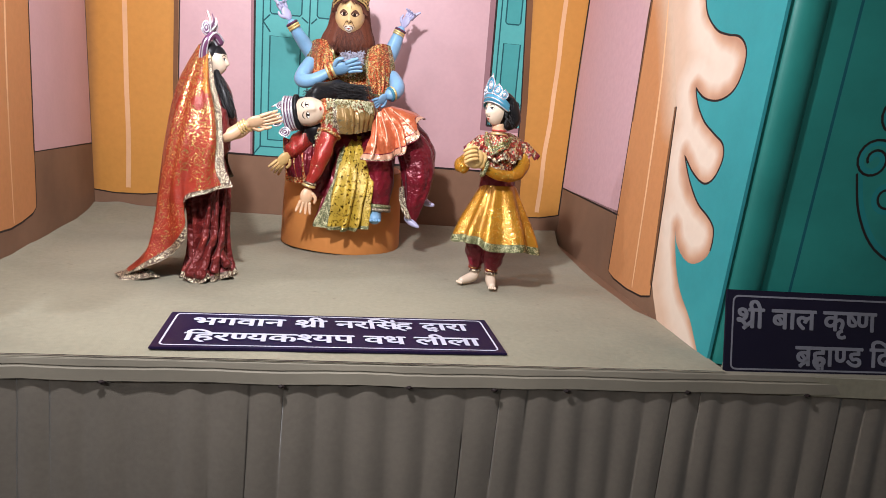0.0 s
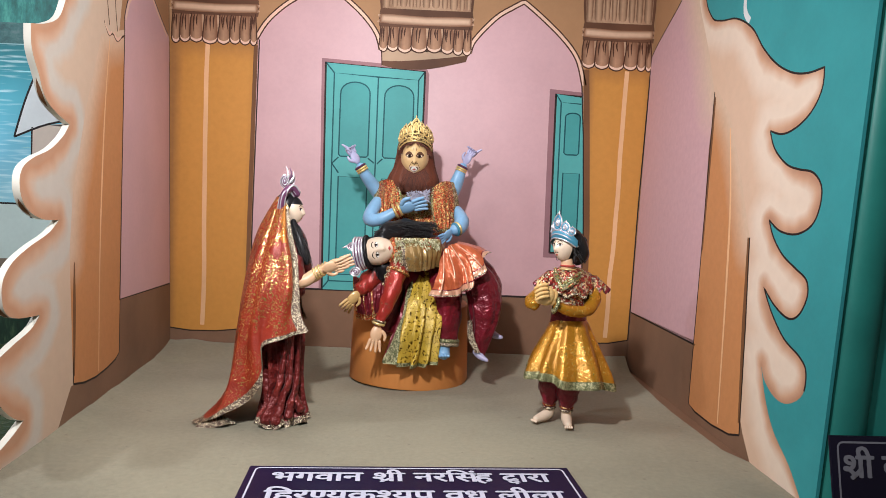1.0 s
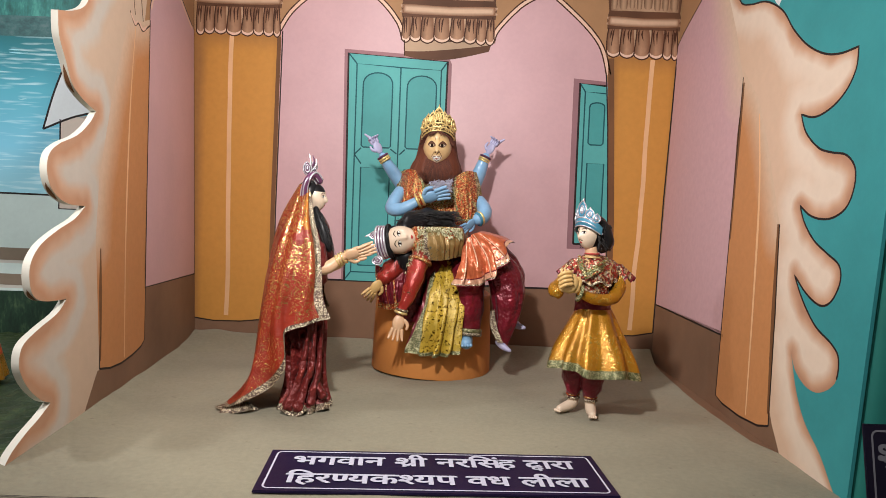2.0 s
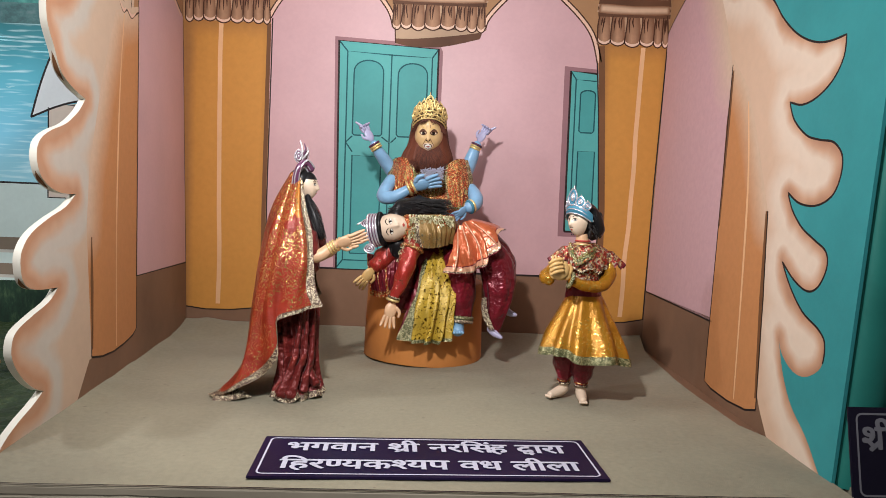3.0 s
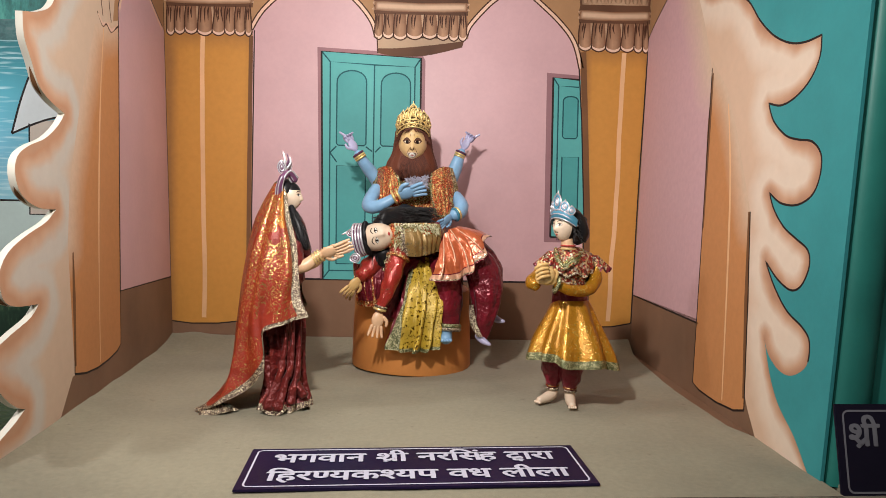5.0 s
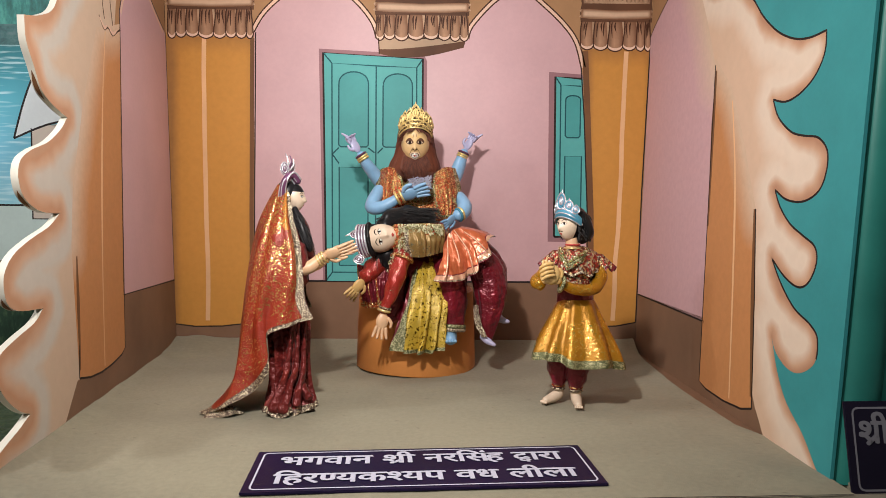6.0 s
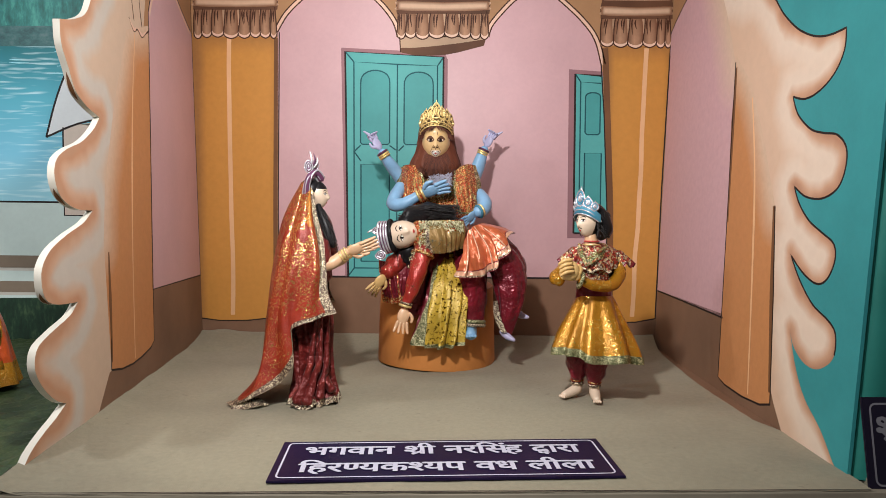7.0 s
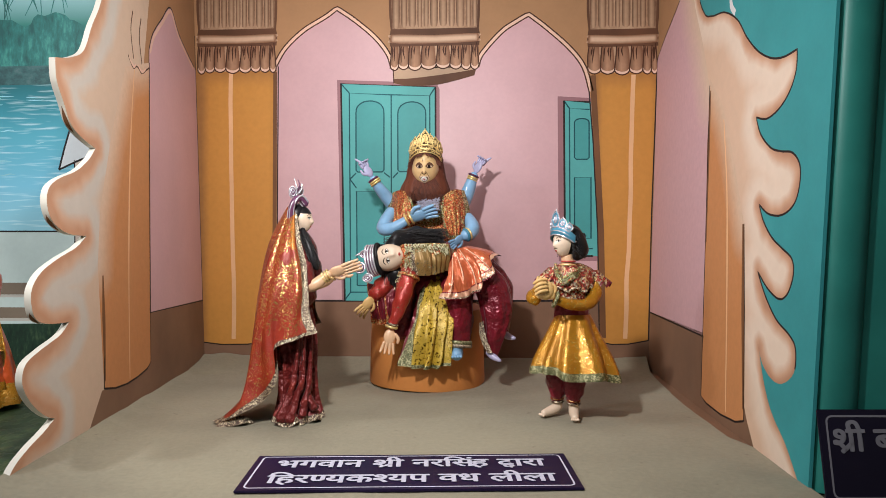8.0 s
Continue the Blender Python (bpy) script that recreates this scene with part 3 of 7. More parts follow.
    dark.append(spline([(x1, lip + 0.014), (x1 - 0.004, (lip + band) / 2), (x1 - 0.01, band)], 4))
    strokes("capital_lip", wall, lips, 0.011, 6, LIP_CREAM, parent, "pale scalloped lip", taper=0.55)
    strokes("capital_line", wall, dark, 0.0052, 7, LINE_BROWN, parent)
    strokes("capital_crease", wall, crease, 0.0075, 7, LINE_BROWN, parent, taper=0.8)
    q = x0 + 0.006
    while q < x1 - 0.02:
        step = min(rng.uniform(0.026, 0.044), x1 - 0.004 - q)
        foot = band + 0.074 + rng.uniform(-0.003, 0.003)
        painted("flute", wall, [tuple(p) for p in spline([(q + 0.004, high), (q + 0.003, foot + 0.03), (q + step * 0.3, foot), (q + step * 0.7, foot), (q + step - 0.004, foot + 0.03), (q + step - 0.004, high)], 4)], 6.5, FLUTE, parent)
        q += step
    strokes("capital_side", wall, [spline([(x0 - 0.002, high), (x0, (band + high) / 2), (x0 + 0.006, band + 0.06)], 4), spline([(x1 + 0.002, high), (x1, (band + high) / 2), (x1 - 0.004, band + 0.06)], 4)], 0.012, 7, UMBER, parent, taper=0.3)


painted_capital(on_back, wall_back, -1.102, -0.738, 2.135, 2.262, 2.56, (0.7, 0.9, 1.1, 1.3, 1.1, 0.9, 0.9, 0.6))
painted_capital(on_back, wall_back, -0.215, 0.182, 2.135, 2.246, 2.54, (0.7, 0.9, 1.1, 1.3, 1.2, 1.0, 0.8, 0.7), True)
painted_capital(on_back, wall_back, 0.664, 0.966, 2.10, 2.226, 2.52, (0.9, 1.0, 1.05, 0.95, 0.6, 0.45))


def rounded(x0, x1, z0, z1, r=0.055):
    """An upright panel with an arched head and softened feet."""
    mid, half = (x0 + x1) / 2, (x1 - x0) / 2
    head = [(mid + half * math.cos(math.pi * k / 14), z1 - r + r * math.sin(math.pi * k / 14) ** 0.8) for k in range(15)]
    return [(x0 + 0.008, z0), (x1 - 0.008, z0), (x1, z0 + 0.008)] + head + [(x0, z0 + 0.008)]


def loop(points):
    return list(points) + [points[0]]


# teal double door
painted("door_shadow_edge", on_back, [(-0.458, 2.089), (-0.008, 2.068), (0.006, 2.04), (0.008, 1.092), (-0.438, 1.092)], 2, MAUVE, wall_back, "mauve painted reveal of the door")
painted("painted_door", on_back, [(-0.425, 1.092), (-0.012, 1.092), (-0.012, 2.05), (-0.44, 2.072)], 3, DOOR_TEAL, wall_back, "teal painted double door with arched panels")
leaf_l, leaf_r = rounded(-0.372, -0.245, 1.672, 1.992), rounded(-0.182, -0.056, 1.672, 1.985)
low_l, low_r = [(-0.368, 1.16), (-0.245, 1.16), (-0.245, 1.582), (-0.37, 1.585)], [(-0.182, 1.16), (-0.056, 1.16), (-0.056, 1.578), (-0.182, 1.582)]
for shape in (leaf_l, leaf_r, low_l, low_r):
    painted("door_panel", on_back, shape, 4, DOOR_DEEP, wall_back)
strokes("door_line", on_back, [loop(leaf_l), loop(leaf_r), loop(low_l), loop(low_r),
        [(-0.398, 1.13), (-0.402, 2.028), (-0.212, 2.018), (-0.038, 2.012), (-0.036, 1.13), (-0.398, 1.13)], [(-0.212, 2.018), (-0.212, 1.13)],
        [(-0.44, 2.072), (-0.402, 2.028)], [(-0.012, 2.05), (-0.038, 2.012)], [(-0.425, 1.094), (-0.398, 1.13)],
        [(-0.40, 1.64), (-0.372, 1.668)], [(-0.245, 1.668), (-0.218, 1.648)], [(-0.205, 1.645), (-0.182, 1.668)], [(-0.40, 1.64), (-0.37, 1.6)]], 0.0058, 5, DOOR_LINE, wall_back)
strokes("door_outline", on_back, [[(-0.425, 1.092), (-0.44, 2.072), (-0.012, 2.05), (-0.012, 1.092)]], 0.0085, 5, LINE, wall_back)

# narrow second door, half behind the right pilaster
painted("door_shadow_edge", on_back, [(0.535, 1.27), (0.705, 1.27), (0.676, 1.99), (0.53, 2.0)], 2, MAUVE, wall_back, "mauve painted reveal of the window")
painted("painted_door", on_back, [(0.562, 1.292), (0.708, 1.292), (0.676, 1.972), (0.558, 1.98)], 3, DOOR_TEAL, wall_back, "narrow teal painted shutter cut off by the pilaster")
sh_a, sh_b = rounded(0.604, 0.668, 1.72, 1.90, 0.02), [(0.604, 1.37), (0.676, 1.37), (0.676, 1.64), (0.604, 1.64)]
for shape in (sh_a, sh_b):
    painted("door_panel", on_back, shape, 4, DOOR_DEEP, wall_back)
strokes("door_line", on_back, [loop(sh_a), loop(sh_b), [(0.584, 1.32), (0.582, 1.945), (0.67, 1.94)], [(0.558, 1.98), (0.582, 1.945)], [(0.584, 1.325), (0.684, 1.325)]], 0.0058, 5, DOOR_LINE, wall_back)
strokes("door_outline", on_back, [[(0.562, 1.292), (0.558, 1.98), (0.672, 1.972)], [(0.562, 1.292), (0.684, 1.292)]], 0.0085, 5, LINE, wall_back)

# --- left board: its free edge is sawn into leaves
scallop = [(2.293, TOP), (2.238, 2.303), (2.150, 2.102), (2.081, 2.004), (2.021, 1.911), (1.938, 1.867)]
scallop_1 = spline(scallop + [(1.852, 1.843)], 10)
scallop_1 += spline([(1.852, 1.843), (1.856, 1.784), (1.892, 1.729), (1.927, 1.679), (1.992, 1.651), (2.077, 1.632)], 10)[1:]
scallop_2 = spline([(2.077, 1.632), (2.030, 1.593), (1.951, 1.551), (1.856, 1.521), (1.801, 1.492), (1.786, 1.453), (1.804, 1.411), (1.850, 1.385), (1.915, 1.371), (2.002, 1.369)], 10)
scallop_3 = spline([(2.002, 1.369), (1.937, 1.336), (1.833, 1.306), (1.749, 1.274), (1.705, 1.237), (1.698, 1.197), (1.716, 1.160), (1.772, 1.141), (1.882, 1.133)], 10)
scallop_4 = spline([(1.882, 1.133), (1.834, 1.105), (1.741, 1.082), (1.668, 1.058), (1.648, 1.022), (1.660, 0.987), (1.697, 0.947), (1.746, 0.913), (1.792, 0.894)], 10)
scallop_5 = spline([(1.792, 0.894), (1.738, 0.875), (1.668, 0.856), (1.606, 0.832), (1.568, 0.801)], 10)
rim_left = scallop_1 + scallop_2[1:] + scallop_3[1:] + scallop_4[1:] + scallop_5[1:]
rim_left = [tuple(p) for p in rim_left]
wall_left = slab("wall_left", on_left, [(BACK - 0.004, TOP)] + rim_left + [(1.553, 0.789), (3.136, 0.789)], 0.018, [LEAF, BOARD_EDGE])
tagged(wall_left, "side board sawn into cream leaf scallops with a white edge", "wall", kind="structure")
painted("painted_leaf_border", on_left, rim_left + [(1.573, 0.794), (2.605, 0.794), (2.582, TOP)], 1, LEAF, wall_left, "cream leaves airbrushed with peach rims", rim=rim_left, step=0.018)
painted("painted_spandrel", on_left, [(2.492, 2.000), (3.136, 2.000), (3.136, TOP), (2.554, TOP), (2.564, 2.249)], 2, TAN, wall_left, "tan painted spandrel")
painted("painted_dado", on_left, [(1.959, 0.789), (2.071, 0.906), (2.454, 0.916), (2.478, 1.101), (3.136, 1.091), (3.136, 0.789)], 2, BROWN, wall_left, "dark brown painted dado band")
side_arch = [(2.478, 1.100), (3.136, 1.091), (3.136, 2.139)] + [tuple(p) for p in spline([(3.136, 2.139), (2.915, 2.230), (2.809, 2.312), (2.698, 2.230), (2.593, 2.139), (2.548, 2.065)], 5)][1:]
painted("painted_arcade", on_left, side_arch, 3, PINK, wall_left, "dusty pink painted arch")
strokes("arch_outline", on_left, [side_arch[3:] + [(2.478, 1.100), (3.136, 1.091)]], 0.0062, 4, LINE, wall_left)
strokes("arch_trim", on_left, [shift(side_arch[3:], 0.014)], 0.014, 4, CREAM, wall_left)
side_col = [(2.068, 1.281), (2.086, 0.909), (2.167, 0.894), (2.257, 0.889), (2.346, 0.894), (2.435, 0.906), (2.471, 0.923), (2.510, 1.496), (2.548, 2.018), (2.325, 1.944), (2.193, 1.689), (2.095, 1.448)]
painted("painted_pilaster", on_left, side_col, 4, SHAFT_FADE, wall_left, "russet orange painted pilaster shaft fading into the leaves", rim=side_col[8:] + side_col[:1], step=0.025)
strokes("highlight", on_left, [spline([(2.281, 0.901), (2.302, 1.301), (2.347, 1.689), (2.401, 1.953)], 6)], 0.012, 5, HIGHLIGHT, wall_left, taper=0.5)
strokes("pilaster_outline", on_left, [side_col[1:7] + [(2.510, 1.496), (2.548, 2.018)], [(2.092, 1.0), (2.086, 0.909)]], 0.0062, 5, LINE, wall_left)
strokes("pilaster_side", on_left, [[(2.101, 1.25), (2.098, 1.12), (2.094, 0.93)]], 0.022, 5, STRIPE, wall_left, taper=0.6)
strokes("capital_line", on_left, [spline([(2.350, 1.991), (2.391, 1.958), (2.428, 1.972), (2.468, 1.958), (2.513, 1.981), (2.550, 2.000)], 4), spline([(2.398, 1.991), (2.380, 2.083), (2.402, 2.157)], 4), spline([(2.474, 1.991), (2.456, 2.083), (2.478, 2.157)], 4)], 0.006, 5, LINE_BROWN, wall_left)
strokes("capital_lip", on_left, [spline([(2.355, 1.986), (2.395, 1.964), (2.418, 1.977)], 4), spline([(2.437, 1.977), (2.472, 1.965), (2.513, 1.986)], 4)], 0.012, 6, CREAM, wall_left, taper=0.6)

strokes("corner_line", on_left, [[(3.132, 1.09), (3.132, 2.3)]], 0.0062, 4, LINE, wall_left)
smudge_v, smudge_f = [], []
for line in (scallop_1[-30:-14], scallop_2[-34:-18], scallop_3[-26:-12]):
    for i, p in enumerate(line):
        w = 0.006 * math.sin(math.pi * i / (len(line) - 1))
        q = Vector((p.x - 0.0006, p.y - 0.0006))
        smudge_v += [on_left(q.x, q.y, -0.009 - w), on_left(q.x, q.y, -0.009 + w)]
        if i:
            k = len(smudge_v)
            smudge_f.append((k - 4, k - 3, k - 1, k - 2))
part("edge_smudge", mesh_of("edge_smudge", smudge_v, smudge_f, STRIPE), wall_left, "brown smudge on the white sawn edge")

# --- right board: teal, with the leaves painted on it
wall_right = slab("wall_right", on_right, [(1.660, 0.788), (BACK - 0.004, 0.79), (BACK - 0.004, TOP), (1.564, TOP)], 0.008, [TEAL, TEAL])
tagged(wall_right, "teal side board with painted cream leaves and orange pilaster", "wall", kind="structure")
leaf_a = spline([(2.618, TOP), (2.580, 2.264), (2.504, 2.140), (2.417, 2.100), (2.299, 2.072), (2.185, 2.011), (2.105, 1.934), (2.020, 1.870), (1.932, 1.827), (1.856, 1.809), (1.783, 1.807)], 5)
leaf_a += spline([(1.783, 1.807), (1.785, 1.757), (1.820, 1.711), (1.882, 1.681), (1.952, 1.672), (2.019, 1.689)], 5)[1:]
leaf_b = spline([(2.019, 1.689), (1.985, 1.637), (1.917, 1.591), (1.854, 1.573), (1.791, 1.561), (1.750, 1.527), (1.748, 1.479), (1.775, 1.435), (1.840, 1.413), (1.919, 1.420), (1.980, 1.448)], 5)
leaf_c = spline([(1.980, 1.448), (1.949, 1.403), (1.894, 1.359), (1.829, 1.330), (1.776, 1.306), (1.765, 1.268), (1.793, 1.221), (1.840, 1.205), (1.909, 1.227), (1.975, 1.268)], 5)
leaf_d = spline([(1.975, 1.268), (1.921, 1.207), (1.851, 1.153), (1.774, 1.123), (1.741, 1.094), (1.747, 1.038), (1.808, 1.001), (1.870, 1.001), (1.926, 1.029), (1.951, 1.064)], 5)
leaf_e = spline([(1.951, 1.064), (1.913, 0.983), (1.860, 0.917), (1.778, 0.862), (1.716, 0.804), (1.695, 0.790)], 5)
rim_right = [tuple(p) for p in leaf_a + leaf_b[1:] + leaf_c[1:] + leaf_d[1:] + leaf_e[1:]]
painted("painted_leaf_border", on_right, rim_right + [(1.976, 0.790), (2.055, 0.901), (2.701, 1.203), (3.136, TOP)], 1, LEAF_SOFT, wall_right, "cream leaves airbrushed with peach rims", rim=rim_right, step=0.018)
strokes("leaf_outline", on_right, [rim_right[:-46]], 0.0056, 2, LINE, wall_right, "dark brush outline round the leaves")
painted("painted_spandrel", on_right, [(2.727, TOP), (3.136, TOP), (3.136, 2.006), (3.136, 2.006), (2.844, 2.229)], 2, TAN, wall_right, "tan painted spandrel")
painted("painted_dado", on_right, [(3.136, 0.788), (3.136, 1.048), (2.357, 1.048), (2.414, 0.901), (2.045, 0.901), (2.019, 0.860), (1.956, 0.788)], 3, BROWN, wall_right, "dark brown painted dado band")
side_arch = [(3.136, 1.045), (2.397, 1.036), (2.423, 1.870)] + [tuple(p) for p in spline([(2.423, 1.870), (2.502, 2.024), (2.608, 2.193), (2.703, 2.368), (2.805, 2.299), (3.136, 2.158), (3.136, 2.051)], 5)][1:]
painted("painted_arcade", on_right, side_arch, 3, PINK_FADE, wall_right, "dusty pink painted arch fading into the leaves", rim=side_arch[2:19], step=0.03)
strokes("arch_outline", on_right, [side_arch[-12:], side_arch[:2]], 0.0062, 4, LINE, wall_right)
side_col = [(2.416, 1.888), (2.411, 0.838), (2.353, 0.826), (2.223, 0.823), (2.102, 0.832), (2.038, 0.850), (2.059, 1.154), (2.082, 1.399), (2.192, 1.619), (2.288, 1.778)]
painted("painted_pilaster", on_right, side_col, 4, SHAFT_FADE, wall_right, "russet orange painted pilaster shaft fading into the leaves", rim=side_col[7:] + side_col[:1], step=0.025)
strokes("highlight", on_right, [spline([(2.181, 0.840), (2.201, 1.203), (2.226, 1.495), (2.275, 1.731)], 6)], 0.013, 5, HIGHLIGHT, wall_right, taper=0.5)
strokes("pilaster_outline", on_right, [[(2.420, 1.870), (2.414, 1.302), (2.411, 0.838)] + side_col[2:6], [(2.038, 0.850), (2.059, 1.154), (2.082, 1.399)]], 0.0062, 5, LINE, wall_right)
strokes("pilaster_side", on_right, [[(2.047, 0.881), (2.068, 1.154), (2.089, 1.399)], [(2.410, 1.851), (2.414, 1.684), (2.408, 1.350)]], 0.026, 5, STRIPE, wall_right, taper=0.6)
strokes("painted_drop", on_right, [spline([(2.252, 2.158), (2.243, 2.078), (2.205, 2.038)], 4)], 0.022, 3, HUT_WHITE, wall_right, "white painted drop on the teal", taper=0.2)


# ---------------------------------------------------------------- stage, curtain, neighbouring bays
def front(x):
    """The stage's front edge."""
    return 1.515 + 0.055 * x


def cloth_height(x, y):
    h = STAGE + 0.0025 * noise.noise((x * 5, y * 5, 0)) + 0.0012 * noise.noise((x * 17, y * 17, 3))
    back = max(0.0, (y - 2.86) / 0.26)
    h += 0.040 * min(1.0, back) ** 1.8
    near = max(0.0, min(1.0, (side_x(-1, y) + 0.09 - x) / 0.08))
    h += (0.020 + 0.004 * noise.noise((y * 6, 2.0, 0))) * near ** 2 * (1 - 0.7 * min(1.0, back))
    h += 0.012 * max(0.0, (x - 0.72) / 0.2) * max(0.0, min(1.0, (y - 2.4) / 0.5))
    h += 0.010 * math.exp(-((y - (2.42 + 0.25 * x)) / 0.03) ** 2) * (0.5 + 0.5 * noise.noise((x * 3, 1.7, 0))) * 0.35
    h += 0.012 * math.exp(-((x + 0.98) / 0.06) ** 2) * (y > 2.9)
    return h


def side_x(k, y):
    return -1.09 + 0.131 * (BACK - y) if k < 0 else 0.884 + 0.046 * max(0.0, min(1.0, (2.06 - y) / 0.12)) + 0.010 * noise.noise((y * 2.2, 7.0, 0)) + 0.03 * max(0.0, (y - 2.95) / 0.19)


stage_verts, stage_faces = [], []
for i in range(91):
    u = i / 90
    for j in range(71):
        v = j / 70
        y0 = front(-0.9 + 1.83 * u)
        y = y0 + (BACK - 0.003 - y0) * v
        x = side_x(-1, y) * (1 - u) + side_x(1, y) * u
        stage_verts.append((x, y, cloth_height(x, y)))
for i in range(90):
    for j in range(70):
        a = i * 71 + j
        stage_faces.append((a, a + 71, a + 72, a + 1))
floor = new("floor", mesh_of("floor", stage_verts, stage_faces, FLOOR_CLOTH, smooth=True))
tagged(floor, "beige cloth stretched over the stage, creased and slightly stained", "floor", kind="structure")

tagged(new("floor_margin", box_mesh("floor_margin", (0.845, 1.98, 0.78), (0.9235, 3.136, 0.7965), BROWN)), "brown painted margin between the stage cloth and the side board", "floor", kind="structure")

# cloth that runs on in front of the sawn board
flap = [(-1.35 + 0.5 * i / 20, front(-1.35 + 0.5 * i / 20) + 0.10 * j / 6) for i in range(21) for j in range(7)]
flap_faces = [(i * 7 + j, (i + 1) * 7 + j, (i + 1) * 7 + j + 1, i * 7 + j + 1) for i in range(20) for j in range(6)]
flap_ob = new("floor_cloth_end", mesh_of("floor_cloth_end", [(x, y, STAGE + 0.001 + 0.003 * noise.noise((x * 9, y * 9, 5))) for x, y in flap], flap_faces, FLOOR_CLOTH, smooth=True))
tagged(flap_ob, "end of the beige stage cloth before the sawn board", "floor", kind="structure")


def edge_strip():
    """The stage's front board: a thin flat board under the cloth, wavy where the cloth is nailed over it."""
    verts, faces = [], []
    n = 160
    for i in range(n + 1):
        x = -2.6 + 5.2 * i / n
        y = front(x)
        sag = 0.003 * noise.noise((x * 6, 0, 0)) + 0.002 * noise.noise((x * 23, 4, 0))
        ring = [(y + 0.03, STAGE - 0.004), (y + 0.004, STAGE + 0.002), (y - 0.002, STAGE - 0.002), (y - 0.004, STAGE - 0.014 + sag), (y - 0.001, STAGE - 0.016 + sag), (y - 0.006, STAGE - 0.02 + sag), (y - 0.007, STAGE - 0.044 + sag), (y + 0.03, STAGE - 0.05)]
        verts += [(x, *r) for r in ring]
        if i:
            a = 8 * (i - 1)
            faces += [(a + k, a + 8 + k, a + 9 + k, a + k + 1) for k in range(7)]
    return mesh_of("stage_edge", verts, faces, STRIP)


tagged(new("stage_edge", edge_strip()), "pale board along the front of the stage", "trim", kind="structure")


def curtain():
    verts, faces = [], []
    n, m = 1100, 14
    pleat, phase = 0.0, []
    rng = random.Random(5)
    knots = [0.0]
    while knots[-1] < 5.3:
        knots.append(knots[-1] + rng.uniform(0.062, 0.082))
    for i in range(n + 1):
        s = 5.2 * i / n
        k = max(j for j in range(len(knots)) if knots[j] <= s)
        t = (s - knots[k]) / (knots[k + 1] - knots[k])
        deep = 0.012 * (0.75 + 0.5 * noise.noise((k * 1.37, 0, 0)))
        bulge = math.sin(math.pi * t) ** 1.3
        x = -2.6 + s
        for j in range(m + 1):
            v = j / m
            z = STAGE - 0.04 - 0.735 * v
            swell = 0.55 + 0.45 * min(1.0, v * 4)
            top = 0.006 * (1 - bulge) if j == 0 else 0.0
            wave = 0.006 * noise.noise((x * 4, z * 3, 2)) * v
            verts.append((x + 0.008 * math.sin(v * 3 + k), front(x) - 0.006 - deep * bulge * swell + 0.012 * (1 - v) + wave, z - top))
    for i in range(n):
        for j in range(m):
            a = i * (m + 1) + j
            faces.append((a, a + 1, a + m + 2, a + m + 1))
    return mesh_of("stage_curtain", verts, faces, CURTAIN, smooth=True)


tagged(new("stage_curtain", curtain()), "grey beige curtain pleated along the stage front", "curtain")

def knot_mesh(seed):
    """A small lump of gathered cloth and thread."""
    bm = bmesh.new()
    bmesh.ops.create_icosphere(bm, subdivisions=2, radius=1.0)
    for v in bm.verts:
        k = 1 + 0.45 * noise.noise(v.co * 1.6 + Vector((seed, 0, 0)))
        v.co = Vector((v.co.x * 0.007 * k, v.co.y * 0.004 * k, v.co.z * 0.0038 * k))
    me = bpy.data.meshes.new("gather")
    bm.to_mesh(me)
    bm.free()
    me.materials.append(LINE)
    return me


knots = [knot_mesh(s) for s in (1.0, 4.0, 8.0)]
curtain_ob = bpy.data.objects["stage_curtain"]
rng = random.Random(11)
x = -0.75
while x < 1.3:
    tack = part("gather", rng.choice(knots), curtain_ob)
    tack.location = (x, front(x) - 0.010, STAGE - 0.046 + rng.uniform(-0.003, 0.003))
    x += rng.uniform(0.14, 0.38)

# dark ribbon laid over the cloth's front edge in place of the gap's shade
seam_v, seam_f = ribbon(lambda s, y, lift: Vector((s, y, STAGE + 0.0045)), [(-0.86 + 1.78 * k / 60, front(-0.86 + 1.78 * k / 60) + 0.002 + 0.002 * noise.noise((k * 0.3, 0, 0))) for k in range(61)], 0.005, 0, 0.5)
tagged(new("stage_gap_shade", mesh_of("stage_gap_shade", seam_v, seam_f, LINE)), "dark ribbon standing for the shaded gap between stage cloth and board", "trim", kind="structure")

# left bay: grass carpet and the lake scene
grass_verts = [(-3.0 + 2.1 * i / 80, 1.45 + 1.72 * j / 70, 0) for i in range(81) for j in range(71)]
rng = random.Random(3)
grass_verts = [(x, y, STAGE - 0.012 + rng.uniform(0, 0.012)) for x, y, _ in grass_verts]
grass_faces = [(i * 71 + j, (i + 1) * 71 + j, (i + 1) * 71 + j + 1, i * 71 + j + 1) for i in range(80) for j in range(70)]
keep = [f for f in grass_faces if all(grass_verts[k][0] < -1.105 + 0.131 * (BACK - grass_verts[k][1]) for k in f)]
tagged(new("grass_carpet", mesh_of("grass_carpet", grass_verts, keep, GRASS)), "dark green grass carpet of the neighbouring bay", "carpet", kind="stuff")

